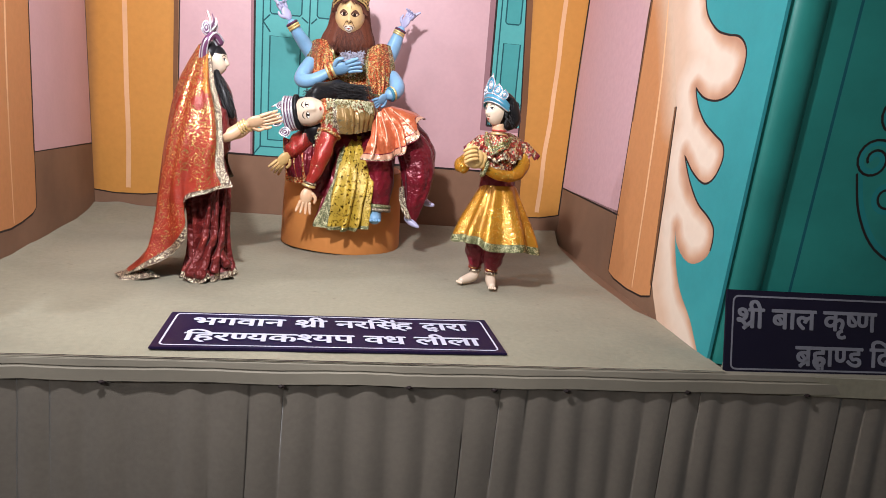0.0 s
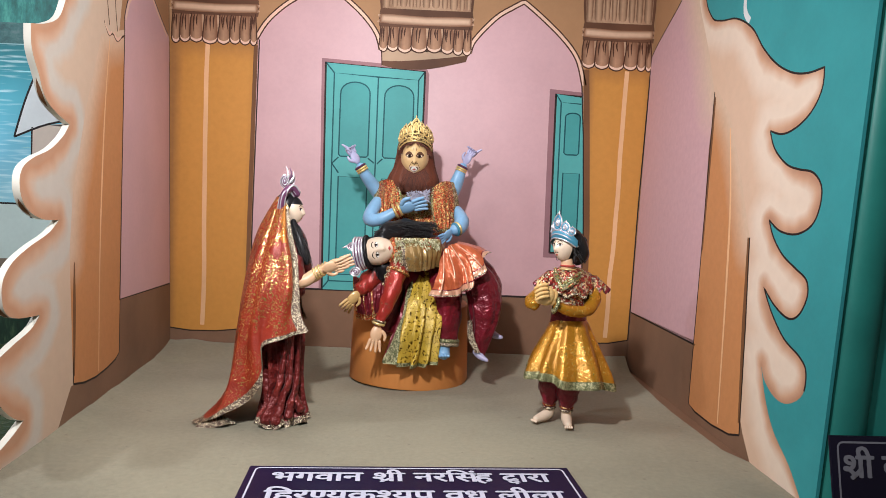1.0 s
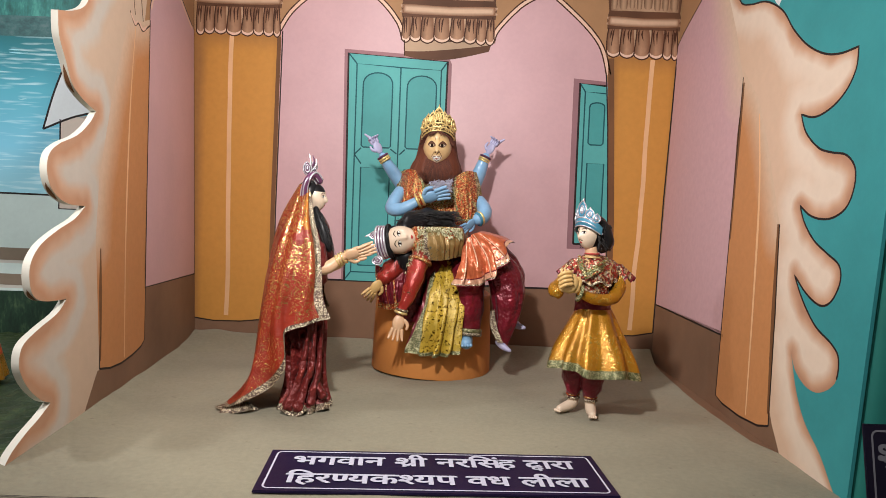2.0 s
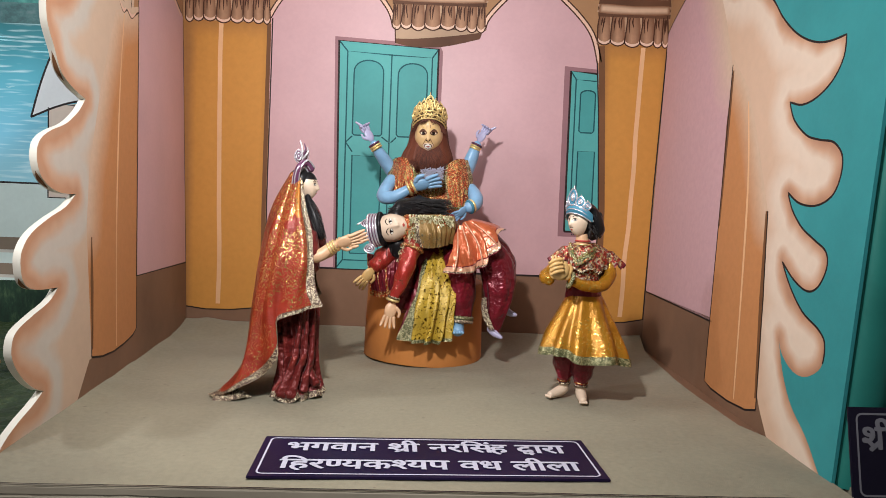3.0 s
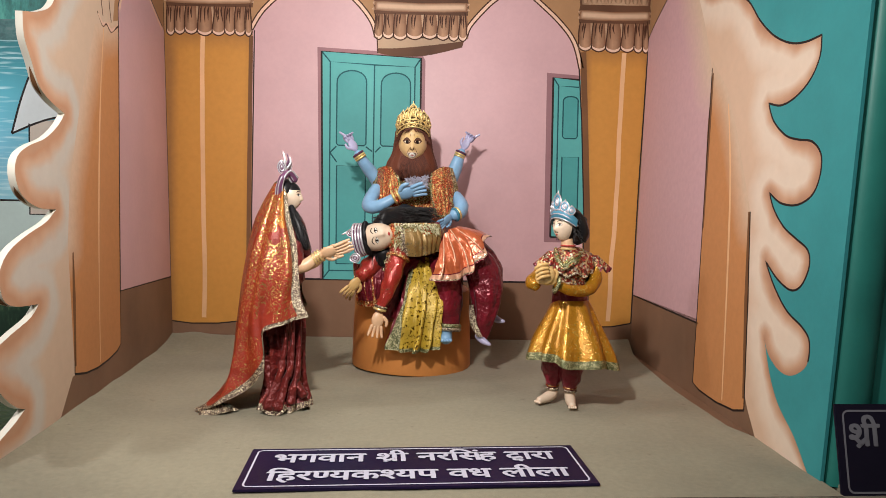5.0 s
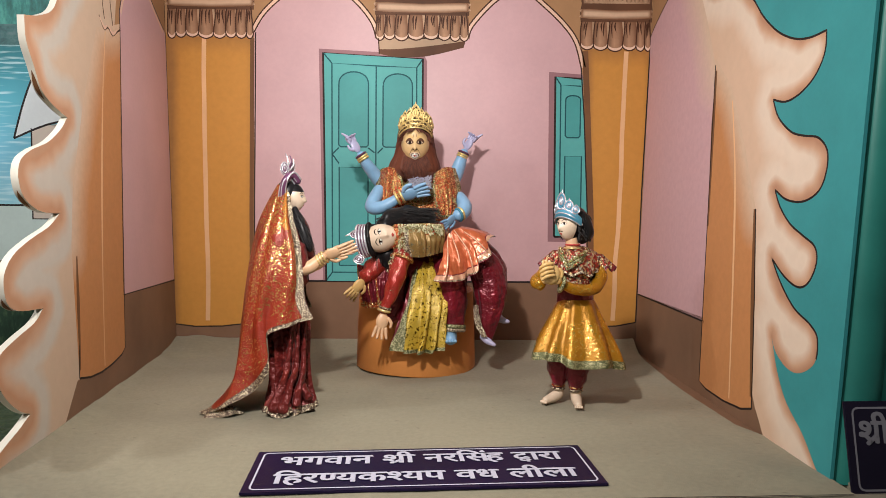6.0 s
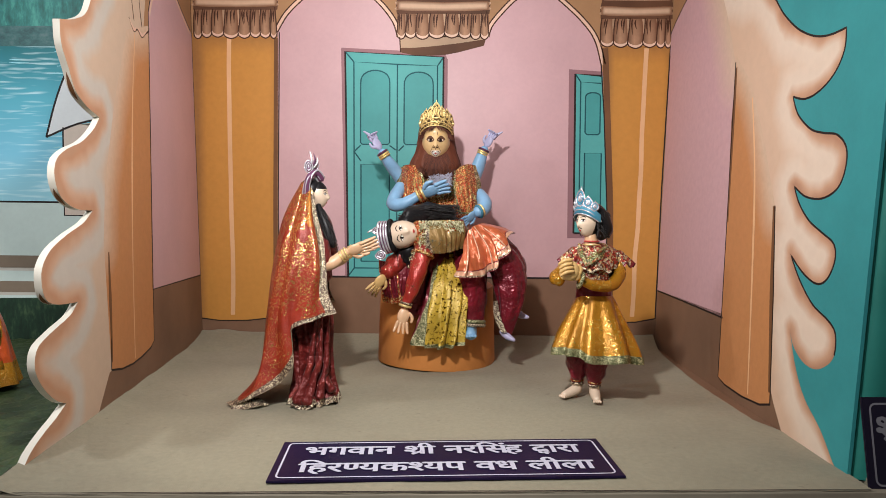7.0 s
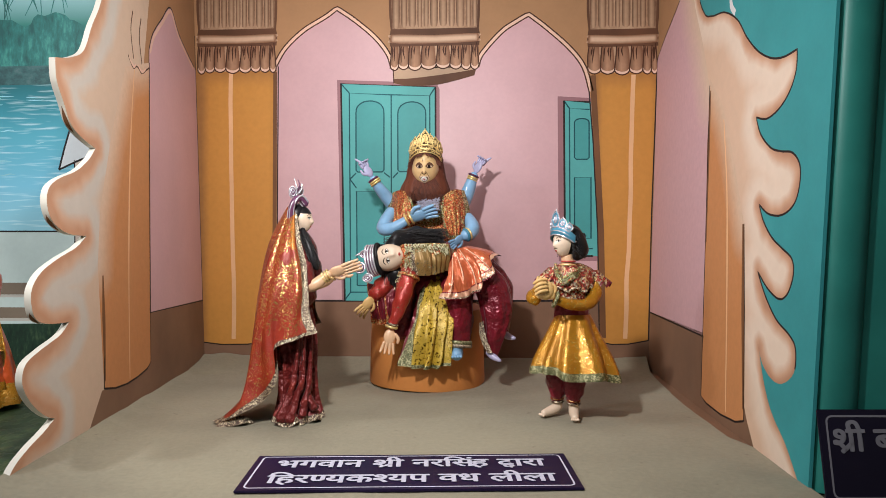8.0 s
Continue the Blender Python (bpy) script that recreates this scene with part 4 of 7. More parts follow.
wall_lake = slab("wall_lake", on_back, [(-3.05, 0.75), (-1.204, 0.75), (-1.204, TOP), (-3.05, TOP)], 0.02, [LAKE, BOARD_EDGE])
tagged(wall_lake, "backdrop painted with a blue lake, trees and a bank", "wall", kind="structure")
painted("painted_bank", on_back, [(-3.0, 0.97), (-1.22, 0.97), (-1.22, 1.405), (-3.0, 1.41)], 1, PALE_BANK, wall_lake, "pale painted bank")
strokes("bank_line", on_back, [[(-3.0, 1.412), (-1.22, 1.407)]], 0.008, 2, LINE, wall_lake)
painted("painted_undergrowth", on_back, [(-3.0, 0.79), (-1.22, 0.79), (-1.22, 0.98), (-1.6, 0.985), (-2.2, 0.975), (-3.0, 0.985)], 2, UNDERGROWTH, wall_lake, "dark green painted undergrowth")
for z, h in ((1.115, 0.055), (1.005, 0.05)):
    painted("painted_plank", on_back, [(-2.6, z), (-1.72, z), (-1.72, z + h), (-2.6, z + h)], 3, PLANK_BROWN, wall_lake, "brown painted rail")
    strokes("plank_light", on_back, [[(-2.6, z - 0.006), (-1.70, z - 0.006)]], 0.014, 3, PLANK_LIGHT, wall_lake)


def clump(cx, cz, rx, rz, seed):
    rng = random.Random(seed)
    pts = []
    for k in range(40):
        a = 2 * math.pi * k / 40
        r = 1 + 0.13 * noise.noise((math.cos(a) * 3 + seed, math.sin(a) * 3, 1)) + rng.uniform(-0.05, 0.05)
        pts.append((cx + rx * r * math.cos(a), max(2.10, cz + rz * r * math.sin(a))))
    return pts


for k, (cx, cz, rx, rz) in enumerate(((-1.78, 2.27, 0.17, 0.15), (-2.08, 2.27, 0.20, 0.14), (-2.5, 2.30, 0.24, 0.17), (-1.5, 2.25, 0.2, 0.14), (-2.85, 2.28, 0.2, 0.15))):
    painted("painted_tree", on_back, clump(cx, cz, rx, rz, k), 1 + (k % 2) * 0.5, FOLIAGE, wall_lake, "green painted trees on the far shore")
strokes("far_shore", on_back, [[(-3.0, 2.132), (-1.22, 2.137)]], 0.088, 3, SHORE, wall_lake, "dark far shore")
ripples = []
rng = random.Random(17)
for k in range(70):
    z = 2.07 - 0.45 * rng.random() ** 1.7
    a, w = rng.uniform(-3.0, -1.3), rng.uniform(0.03, 0.11)
    ripples.append(spline([(a, z), (a + w * 0.3, z + rng.uniform(-0.004, 0.004)), (a + w * 0.7, z + rng.uniform(-0.003, 0.005)), (a + w, z)], 4))
strokes("ripple", on_back, ripples, 0.006, 3, RIPPLE, wall_lake, "pale brushed ripples on the water", taper=0.85)
fronds = []
rng = random.Random(9)
for k in range(34):
    a = rng.uniform(-2.6, -1.6)
    fronds.append(spline([(a, TOP - 0.01), (a + rng.uniform(-0.03, 0.03), 2.54), (a + rng.uniform(-0.06, 0.06), 2.46 - rng.uniform(0, 0.08))], 4))
strokes("hanging_frond", on_back, fronds, 0.007, 3, FOLIAGE, wall_lake, "hanging painted leaves", taper=0.6)
hut = spline([(-1.765, 1.695), (-1.725, 1.84), (-1.68, 1.96), (-1.64, 2.03)], 4)
hut_outline = [tuple(p) for p in hut] + [(-1.35, 2.03), (-1.35, 1.80)] + [tuple(p) for p in spline([(-1.45, 1.79), (-1.62, 1.755), (-1.765, 1.695)], 4)]
painted("painted_hut_wall", on_back, [(-1.69, 1.35), (-1.3, 1.35), (-1.3, 1.8), (-1.69, 1.74)], 3, HUT_PINK, wall_lake, "pinkish painted hut wall")
strokes("hut_line", on_back, [[(-1.69, 1.74), (-1.69, 1.35), (-1.4, 1.35)]], 0.007, 4, LINE, wall_lake)
painted("painted_hut_roof", on_back, hut_outline[:-1], 4, HUT_WHITE, wall_lake, "white painted curved hut roof")
strokes("hut_line", on_back, [loop(hut_outline[:-1])], 0.009, 5, LINE, wall_lake)

# right bay: front panel with a round shaft and scrolls
panel = thing("wall_front_panel", "dark teal front panel of the next bay with a round shaft", "wall", kind="structure")
def leaning(me):
    for v in me.vertices:
        v.co.x += 0.033 * (v.co.z - 0.85)
        v.co.y -= 0.0525 * (v.co.z - 0.79)
    return me


part("panel_board", leaning(box_mesh("panel_board", (0.934, 1.668, 0.79), (2.3, 1.693, TOP), TEAL_DARK)), panel)


def half_round(x0, x1, y, z0, z1, deep, mat, n=14):
    verts, faces = [], []
    for z in (z0, z1):
        for k in range(n + 1):
            a = math.pi * k / n
            verts.append(((x0 + x1) / 2 - (x1 - x0) / 2 * math.cos(a), y - deep * math.sin(a), z))
    for k in range(n):
        faces.append((k, k + 1, n + 2 + k, n + 1 + k))
    return mesh_of("shaft", verts, faces, mat, smooth=True)


part("shaft", leaning(half_round(0.940, 1.024, 1.671, 0.79, TOP, 0.022, TEAL_DARK)), panel, "round teal shaft with a soft highlight")


def on_panel(s, z, lift=0.0):
    return Vector((s + 0.033 * (z - 0.85) - 0.016, 1.668 - 0.0525 * (z - 0.79) - lift, z))


strokes("panel_seam", on_panel, [[(1.112, 0.80), (1.112, TOP - 0.01)]], 0.007, 1, DOOR_LINE, panel, "dark painted seam")
scrolls = []
for cx, cz, r, turn in ((1.27, 1.40, 0.045, 1), (1.235, 1.30, 0.04, 1), (1.29, 1.22, 0.05, -1)):
    scrolls.append([(cx + r * (1 - k / 30) * math.cos(turn * k * 0.35 + 1), cz + r * (1 - k / 30) * math.sin(turn * k * 0.35 + 1)) for k in range(26)])
scrolls.append(spline([(1.21, 1.27), (1.24, 1.18), (1.30, 1.10), (1.40, 1.05)], 5))
strokes("scroll", on_panel, scrolls, 0.014, 2, TEAL_MID, panel, "painted scroll ornament", taper=0.4)
strokes("scroll_line", on_panel, [shift(s, -0.009) for s in scrolls], 0.006, 3, LINE, panel)
tagged(new("floor_right_bay", box_mesh("floor_right_bay", (0.96, 1.575, 0.75), (2.6, 3.1, STAGE - 0.003), FLOOR_CLOTH)), "beige cloth on the stage of the next bay", "floor", kind="structure")

# room that closes the place
tagged(new("ground", box_mesh("ground", (-3.4, -2.2, -0.1), (3.0, 3.4, 0.0), CONCRETE)), "grey concrete hall floor", "floor", kind="structure")
tagged(new("ceiling", box_mesh("ceiling", (-3.4, -2.2, 2.8), (3.0, 3.4, 2.9), PLASTER)), "plain plastered ceiling", "ceiling", kind="structure")
for name, lo, hi in (("wall_south", (-3.4, -2.3, 0), (3.0, -2.2, 2.8)), ("wall_north", (-3.4, 3.2, 0), (3.0, 3.3, 2.8)), ("wall_west", (-3.2, -2.2, 0), (-3.06, 3.2, 2.8)), ("wall_east", (2.62, -2.2, 0), (2.8, 3.2, 2.8))):
    tagged(new(name, box_mesh(name, lo, hi, PLASTER)), "plain plastered hall wall", "wall", kind="structure")

# ---------------------------------------------------------------- dolls and the things on the stage


class Doll:
    """Gathers one doll's surfaces into a single mesh with several materials."""

    def __init__(self):
        self.v, self.f, self.mi, self.mats = [], [], [], []

    def slot(self, mat):
        if mat not in self.mats:
            self.mats.append(mat)
        return self.mats.index(mat)

    def grid(self, rows, mat, wrap=False, border=None):
        """Rows of points joined into quads. border: (material, test(i, j)), or several, for faces of another stuff."""
        base, n = len(self.v), len(rows[0])
        for r in rows:
            self.v += [Vector(p) for p in r]
        a = self.slot(mat)
        others = [(self.slot(m), test) for m, test in ([border] if isinstance(border, tuple) else border or [])]
        for i in range(len(rows) - 1):
            for j in range(n if wrap else n - 1):
                k = (j + 1) % n
                self.f.append((base + i * n + j, base + i * n + k, base + (i + 1) * n + k, base + (i + 1) * n + j))
                self.mi.append(next((b for b, test in others if test(i, j)), a))
        return base, n

    def ball(self, c, r, mat, turn=None, n=14):
        turn = turn or Matrix.Identity(3)
        rows = []
        for i in range(n + 1):
            t = math.pi * i / n
            rows.append([Vector(c) + turn @ Vector((r[0] * math.sin(t) * math.cos(a), r[1] * math.sin(t) * math.sin(a), r[2] * math.cos(t))) for a in (2 * math.pi * k / (n + 4) for k in range(n + 4))])
        self.grid(rows, mat, True)

    def tube(self, points, radii, mat, n=12, per=5, wrinkle=0.0, border=None):
        """A limb along a smooth line, with round ends."""
        path = spline(points, per)
        rad = [v.x for v in spline([(r, 0) for r in radii], per)]
        rows = []
        side = None
        for i, p in enumerate(path):
            d = (path[min(i + 1, len(path) - 1)] - path[max(i - 1, 0)]).normalized()
            if side is None:
                side = d.orthogonal().normalized()
            side = (side - d * side.dot(d)).normalized()
            up = d.cross(side)
            r = rad[i]
            ring = []
            for k in range(n):
                a = 2 * math.pi * k / n
                w = r * (1 + wrinkle * (2.4 * noise.noise((1.6 * math.cos(a) + p.x * 30, 1.6 * math.sin(a) + p.y * 30, p.z * 22)) + 0.9 * math.sin(i * 0.9 + 3 * a)))
                ring.append(p + side * w * math.cos(a) + up * w * math.sin(a))
            if i == 0:
                rows.append([p - d * r * 0.5 + (q - p) * 0.55 for q in ring])
            rows.append(ring)
            if i == len(path) - 1:
                rows.append([p + d * r * 0.5 + (q - p) * 0.55 for q in ring])
        rows = [[sum(rows[0], Vector()) / n] * n] + rows + [[sum(rows[-1], Vector()) / n] * n]
        self.grid(rows, mat, True, border)

    def skirt(self, rings, mat, pleats=12, depth=0.08, n=96, border=None, seed=0, per=6, rise=0.0, full=False):
        """A pleated skirt: rings of (x, y, z, half width x, half width y), top to bottom. rise: how far the hem climbs with x; full: pleated from its first ring."""
        line = [spline([(r[i], 0) for r in rings], per) for i in range(5)]
        rows = []
        m = len(line[0])
        for i in range(m):
            x, y, z, rx, ry = (line[k][i].x for k in range(5))
            t = 1.0 if full else i / (m - 1)
            row = []
            for k in range(n):
                a = 2 * math.pi * k / n
                w = 1 + depth * t ** 0.8 * (0.7 * math.sin(pleats * a + 1.3 * math.sin(3 * a + seed)) + 0.5 * noise.noise((2.5 * math.cos(a) + seed, 2.5 * math.sin(a), 0.4 * t)))
                row.append(Vector((x + rx * w * math.cos(a), y + ry * w * math.sin(a), z + 0.006 * t * math.sin(pleats * a * 0.5 + seed) + rise * t * rx * math.cos(a))))
            rows.append(row)
        self.grid(rows, mat, True, (border[0], lambda i, j: i >= m - 1 - border[1]) if border else None)
        return rows

    def fur(self, roots, mat, seed=0):
        """Thin tapered locks: each root is (start, way, length, thickness, droop)."""
        rng = random.Random(seed)
        for start, way, length, thick, droop in roots:
            p, d = Vector(start), Vector(way).normalized()
            s = d.orthogonal().normalized()
            u = d.cross(s)
            bend = (s * rng.uniform(-1, 1) + u * rng.uniform(-1, 1)) * 0.35
            rows = []
            for i in range(6):
                k = i / 5
                q = p + d * length * k + bend * length * k * k * 0.6 + Vector((0, 0, -droop * length * k * k))
                w = thick * (1 - k * 0.85) * (0.7 if i == 0 else 1)
                rows.append([q + s * w * math.cos(a) + u * w * math.sin(a) for a in (0, math.pi / 2, math.pi, 1.5 * math.pi)])
            self.grid(rows, mat, True)

    def ring(self, c, axis, r, thick, mat, n=18, squash=1.0):
        axis = Vector(axis).normalized()
        s = axis.orthogonal().normalized()
        u = axis.cross(s)
        rows = []
        for i in range(n + 1):
            a = 2 * math.pi * i / n
            out = s * math.cos(a) + u * math.sin(a) * squash
            rows.append([Vector(c) + out * r + (out * math.cos(b) + axis * math.sin(b)) * thick for b in (2 * math.pi * k / 6 for k in range(6))])
        self.grid(rows, mat, True)

    def hand(self, wrist, way, palm, size, mat, spread=0.3, curl=0.2):
        """A small hand: palm and five fingers. way: where the fingers point; palm: the palm's normal."""
        way, palm = Vector(way).normalized(), Vector(palm).normalized()
        side = way.cross(palm).normalized()
        m = Matrix((side, palm, way)).transposed()
        self.ball(Vector(wrist) + way * size * 0.42, (size * 0.30, size * 0.13, size * 0.42), mat, m, 10)
        for k in range(4):
            o = (k - 1.5) / 1.5
            a = Vector(wrist) + way * size * 0.72 + side * o * size * 0.22
            b = a + (way + side * o * spread).normalized() * size * 0.32
            c = b + (way * (1 - curl) + side * o * spread + palm * curl).normalized() * size * (0.26 - 0.05 * abs(o))
            self.tube([a, b, c], [size * 0.085, size * 0.078, size * 0.055], mat, 8, 3)
        a = Vector(wrist) + way * size * 0.25 - side * size * 0.24
        self.tube([a, a - side * size * 0.2 + way * size * 0.18, a - side * size * 0.2 + way * size * 0.42], [size * 0.1, size * 0.09, size * 0.06], mat, 8, 3)

    def head(self, c, face, up, r, mat, plain=False, hairline=0.46):
        """A doll's head: one shaped surface with jaw, nose and lips; eyes, brows and mouth are thin painted patches on it.
        face: where it looks. Returns the function that lays a patch, for more paint."""
        face, up = Vector(face).normalized(), Vector(up).normalized()
        up = (up - face * up.dot(face)).normalized()
        side = face.cross(up)
        c = Vector(c)

        def at(s, f, u):
            x, y, z = 0.80 * s, 0.88 * f, 1.10 * u
            front, low = max(0.0, f), max(0.0, -u)
            x *= 1 - 0.30 * low ** 1.4
            y += 0.08 * front * low
            slope = (0.28 - u) / 0.52 if u > -0.24 else max(0.0, 1 - (-0.24 - u) / 0.10)
            if u < 0.28:
                y += front * (0.16 if plain else 0.24) * slope * math.exp(-(s / (0.20 if plain else 0.13)) ** 2)
            y -= 0.07 * front * math.exp(-((abs(s) - 0.35) / 0.2) ** 2 - ((u - 0.10) / 0.13) ** 2)
            y += front * (0.12 if plain else 0.05) * math.exp(-(s / (0.4 if plain else 0.18)) ** 2 - ((u + 0.52) / (0.18 if plain else 0.09)) ** 2)
            return c + (side * x + face * y + up * z) * r

        rows = []
        for i in range(45):
            t = math.pi * i / 44
            rows.append([at(math.sin(t) * math.cos(a), math.sin(t) * math.sin(a), math.cos(t)) for a in (2 * math.pi * k / 56 for k in range(56))])
        self.grid(rows, mat, True, [] if plain else [(HAIR, lambda i, j: math.cos(math.pi * (i + 0.5) / 44) > hairline or math.sin(2 * math.pi * (j + 0.5) / 56) < 0.12)])

        def patch(s0, u0, wide, low, high, stuff, lift):
            some = []
            for i in range(13):
                t = -1 + i / 6
                line = []
                for j in range(5):
                    s, u = s0 + wide * t, u0 + low(t) + (high(t) - low(t)) * j / 4
                    line.append(at(s, math.sqrt(max(0.0, 1 - s * s - u * u)), u) + face * lift * r)
                some.append(line)
            self.grid(some, stuff)

        if not plain:
            for k in (-1, 1):
                s = 0.35 * k
                patch(s, 0.09, 0.20, lambda t: -0.060 * (1 - t * t), lambda t: 0.075 * (1 - t * t), TOOTH, 0.012)
                patch(s, 0.095, 0.075, lambda t: -0.055 * math.sqrt(max(0, 1 - t * t)), lambda t: 0.065 * math.sqrt(max(0, 1 - t * t)), EYE, 0.022)
                patch(s, 0.09, 0.23, lambda t: 0.062 * (1 - t * t), lambda t: 0.062 * (1 - t * t) + 0.045 * (1 - 0.6 * t * t), EYE, 0.026)
                patch(s, 0.09, 0.20, lambda t: -0.075 * (1 - t * t), lambda t: -0.055 * (1 - t * t), EYE, 0.02)
                patch(s, 0.33, 0.23, lambda t: -0.10 * t * t, lambda t: 0.05 - 0.11 * t * t, EYE, 0.014)
            patch(0.0, -0.52, 0.17, lambda t: -0.065 * (1 - t * t), lambda t: 0.055 * (1 - t * t), LIP, 0.014)
        return patch

    def drop(self, at, out, up, wide, high, band, gem):
        """A stone-set drop of cut sheet: a pointed leaf with two beaded rims and a stone."""
        out, up = Vector(out).normalized(), Vector(up).normalized()
        across = out.cross(up).normalized()
        up = across.cross(out).normalized()
        at = Vector(at)
        m = Matrix((across, out, up)).transposed()
        self.ball(at, (wide * 0.8, 0.003, high * 0.85), band, m, 10)
        for s in (1.0, 0.58):
            pts = []
            for k in range(15):
                a = 2 * math.pi * k / 14
                pinch = 1 - 0.5 * max(0.0, math.sin(a)) ** 2
                pts.append(at + up * high * s * math.sin(a) + across * wide * s * math.cos(a) * pinch + out * 0.003)
            self.tube(pts, [wide * 0.15] * 15, gem, 6, 2)
        self.ball(at + out * 0.004, (wide * 0.24, 0.004, high * 0.24), gem, m, 8)

    def tiara(self, c, face, up, width, height, band, gem, bow=0.6, dip=0.0, drops=((0.0, 0.72, 0.30), (0.62, 0.46, 0.20), (-0.62, 0.46, 0.20), (1.12, 0.34, 0.15), (-1.12, 0.34, 0.15))):
        """A crown of cut sheet: a bowed band, one tall drop in the middle, smaller ones beside it, each with rings round a stone."""
        face, up = Vector(face).normalized(), Vector(up).normalized()
        side = face.cross(up)
        c = Vector(c)
        half = width / 2

        def seat(t):
            return c + side * half * math.sin(t) + face * half * bow * (math.cos(t) - 1) + up * dip * (math.cos(t) - 1)

        rows = []
        for i in range(25):
            t = -1.45 + 2.9 * i / 24
            p, o = seat(t), (side * math.sin(t) + face * math.cos(t)) * 0.004
            h = height * (0.22 + 0.12 * math.cos(t))
            rows.append([p + o, p + o + up * h, p - o + up * h, p - o])
        self.grid(rows, band, True)
        for j in (0.04, 0.5, 0.95):
            self.tube([seat(-1.45 + 2.9 * i / 14) + face * 0.004 + up * height * (0.20 + 0.10 * math.cos(-1.45 + 2.9 * i / 14)) * j for i in range(15)], [height * 0.022] * 15, gem, 6, 2)
        for t, h, w in drops:
            base = seat(t) + up * height * 0.26
            out = (side * math.sin(t) + face * math.cos(t)).normalized()
            wide = out.cross(up)
            hh, ww = h * height, w * height
            for s in (1.0, 0.72, 0.45):
                pts = []
                for k in range(13):
                    a = 2 * math.pi * k / 12
                    pinch = 1 - 0.55 * max(0.0, math.sin(a)) ** 2
                    pts.append(base + up * (hh * 0.48 + hh * 0.48 * s * math.sin(a)) + wide * ww * s * math.cos(a) * pinch + out * 0.003)
                self.tube(pts, [height * 0.022] * 13, gem if s != 0.72 else band, 6, 2)
            m = Matrix((wide, out, up)).transposed()
            self.ball(base + up * hh * 0.46, (ww * 0.8, 0.003, hh * 0.42), band, m, 8)
            self.ball(base + up * hh * 0.45 + out * 0.004, (ww * 0.26, 0.005, hh * 0.17), gem, m, 8)
            self.tube([base + up * hh * 0.9, base + up * hh * 1.12], [height * 0.03, height * 0.012], gem, 6, 2)

    def build(self, name, label):
        me = mesh_of(name, self.v, self.f, self.mats, self.mi, True)
        bm = bmesh.new()
        bm.from_mesh(me)
        bmesh.ops.recalc_face_normals(bm, faces=bm.faces[:])
        bm.to_mesh(me)
        bm.free()
        return tagged(new(name, me), label, "doll", "dolls on the stages")


def drape(doll, curves, nu, nv, mat, ripple, border=None, seed=0.0, folds=46):
    """A cloth sheet hung over curves: each is (u, points from top to bottom)."""
    lines = []
    for u, pts in curves:
        s = spline(pts, 12)
        run = []
        for k in range(nv + 1):
            q = k * (len(s) - 1) / nv
            i = min(int(q), len(s) - 2)
            run.append(s[i].lerp(s[i + 1], q - i))
        lines.append(run)
    rows = []
    us = [u for u, _ in curves]
    mid = sum((p for line in lines for p in line), Vector()) / (len(lines) * (nv + 1))
    for i in range(nu + 1):
        u = us[0] + (us[-1] - us[0]) * i / nu
        k = max(j for j in range(len(us) - 1) if us[j] <= u + 1e-9)
        t = (u - us[k]) / (us[k + 1] - us[k])
        row = []
        for j in range(nv + 1):
            a, b, c, d = (lines[min(max(k + o, 0), len(us) - 1)][j] for o in (-1, 0, 1, 2))
            p = 0.5 * (2 * b + (c - a) * t + (2 * a - 5 * b + 4 * c - d) * t * t + (3 * b - a - 3 * c + d) * t ** 3)
            out = Vector((p.x - mid.x, p.y - mid.y, 0))
            out = out.normalized() if out.length > 1e-6 else Vector((0, -1, 0))
            v = j / nv
            w = ripple * (0.25 + v) * (math.sin(u * folds + seed + 2.2 * math.sin(v * 3 + u * 5)) + 0.8 * noise.noise((u * 9 + seed, v * 4, 0)))
            row.append(p + out * w)
        rows.append(row)
    doll.grid(rows, mat, False, border)


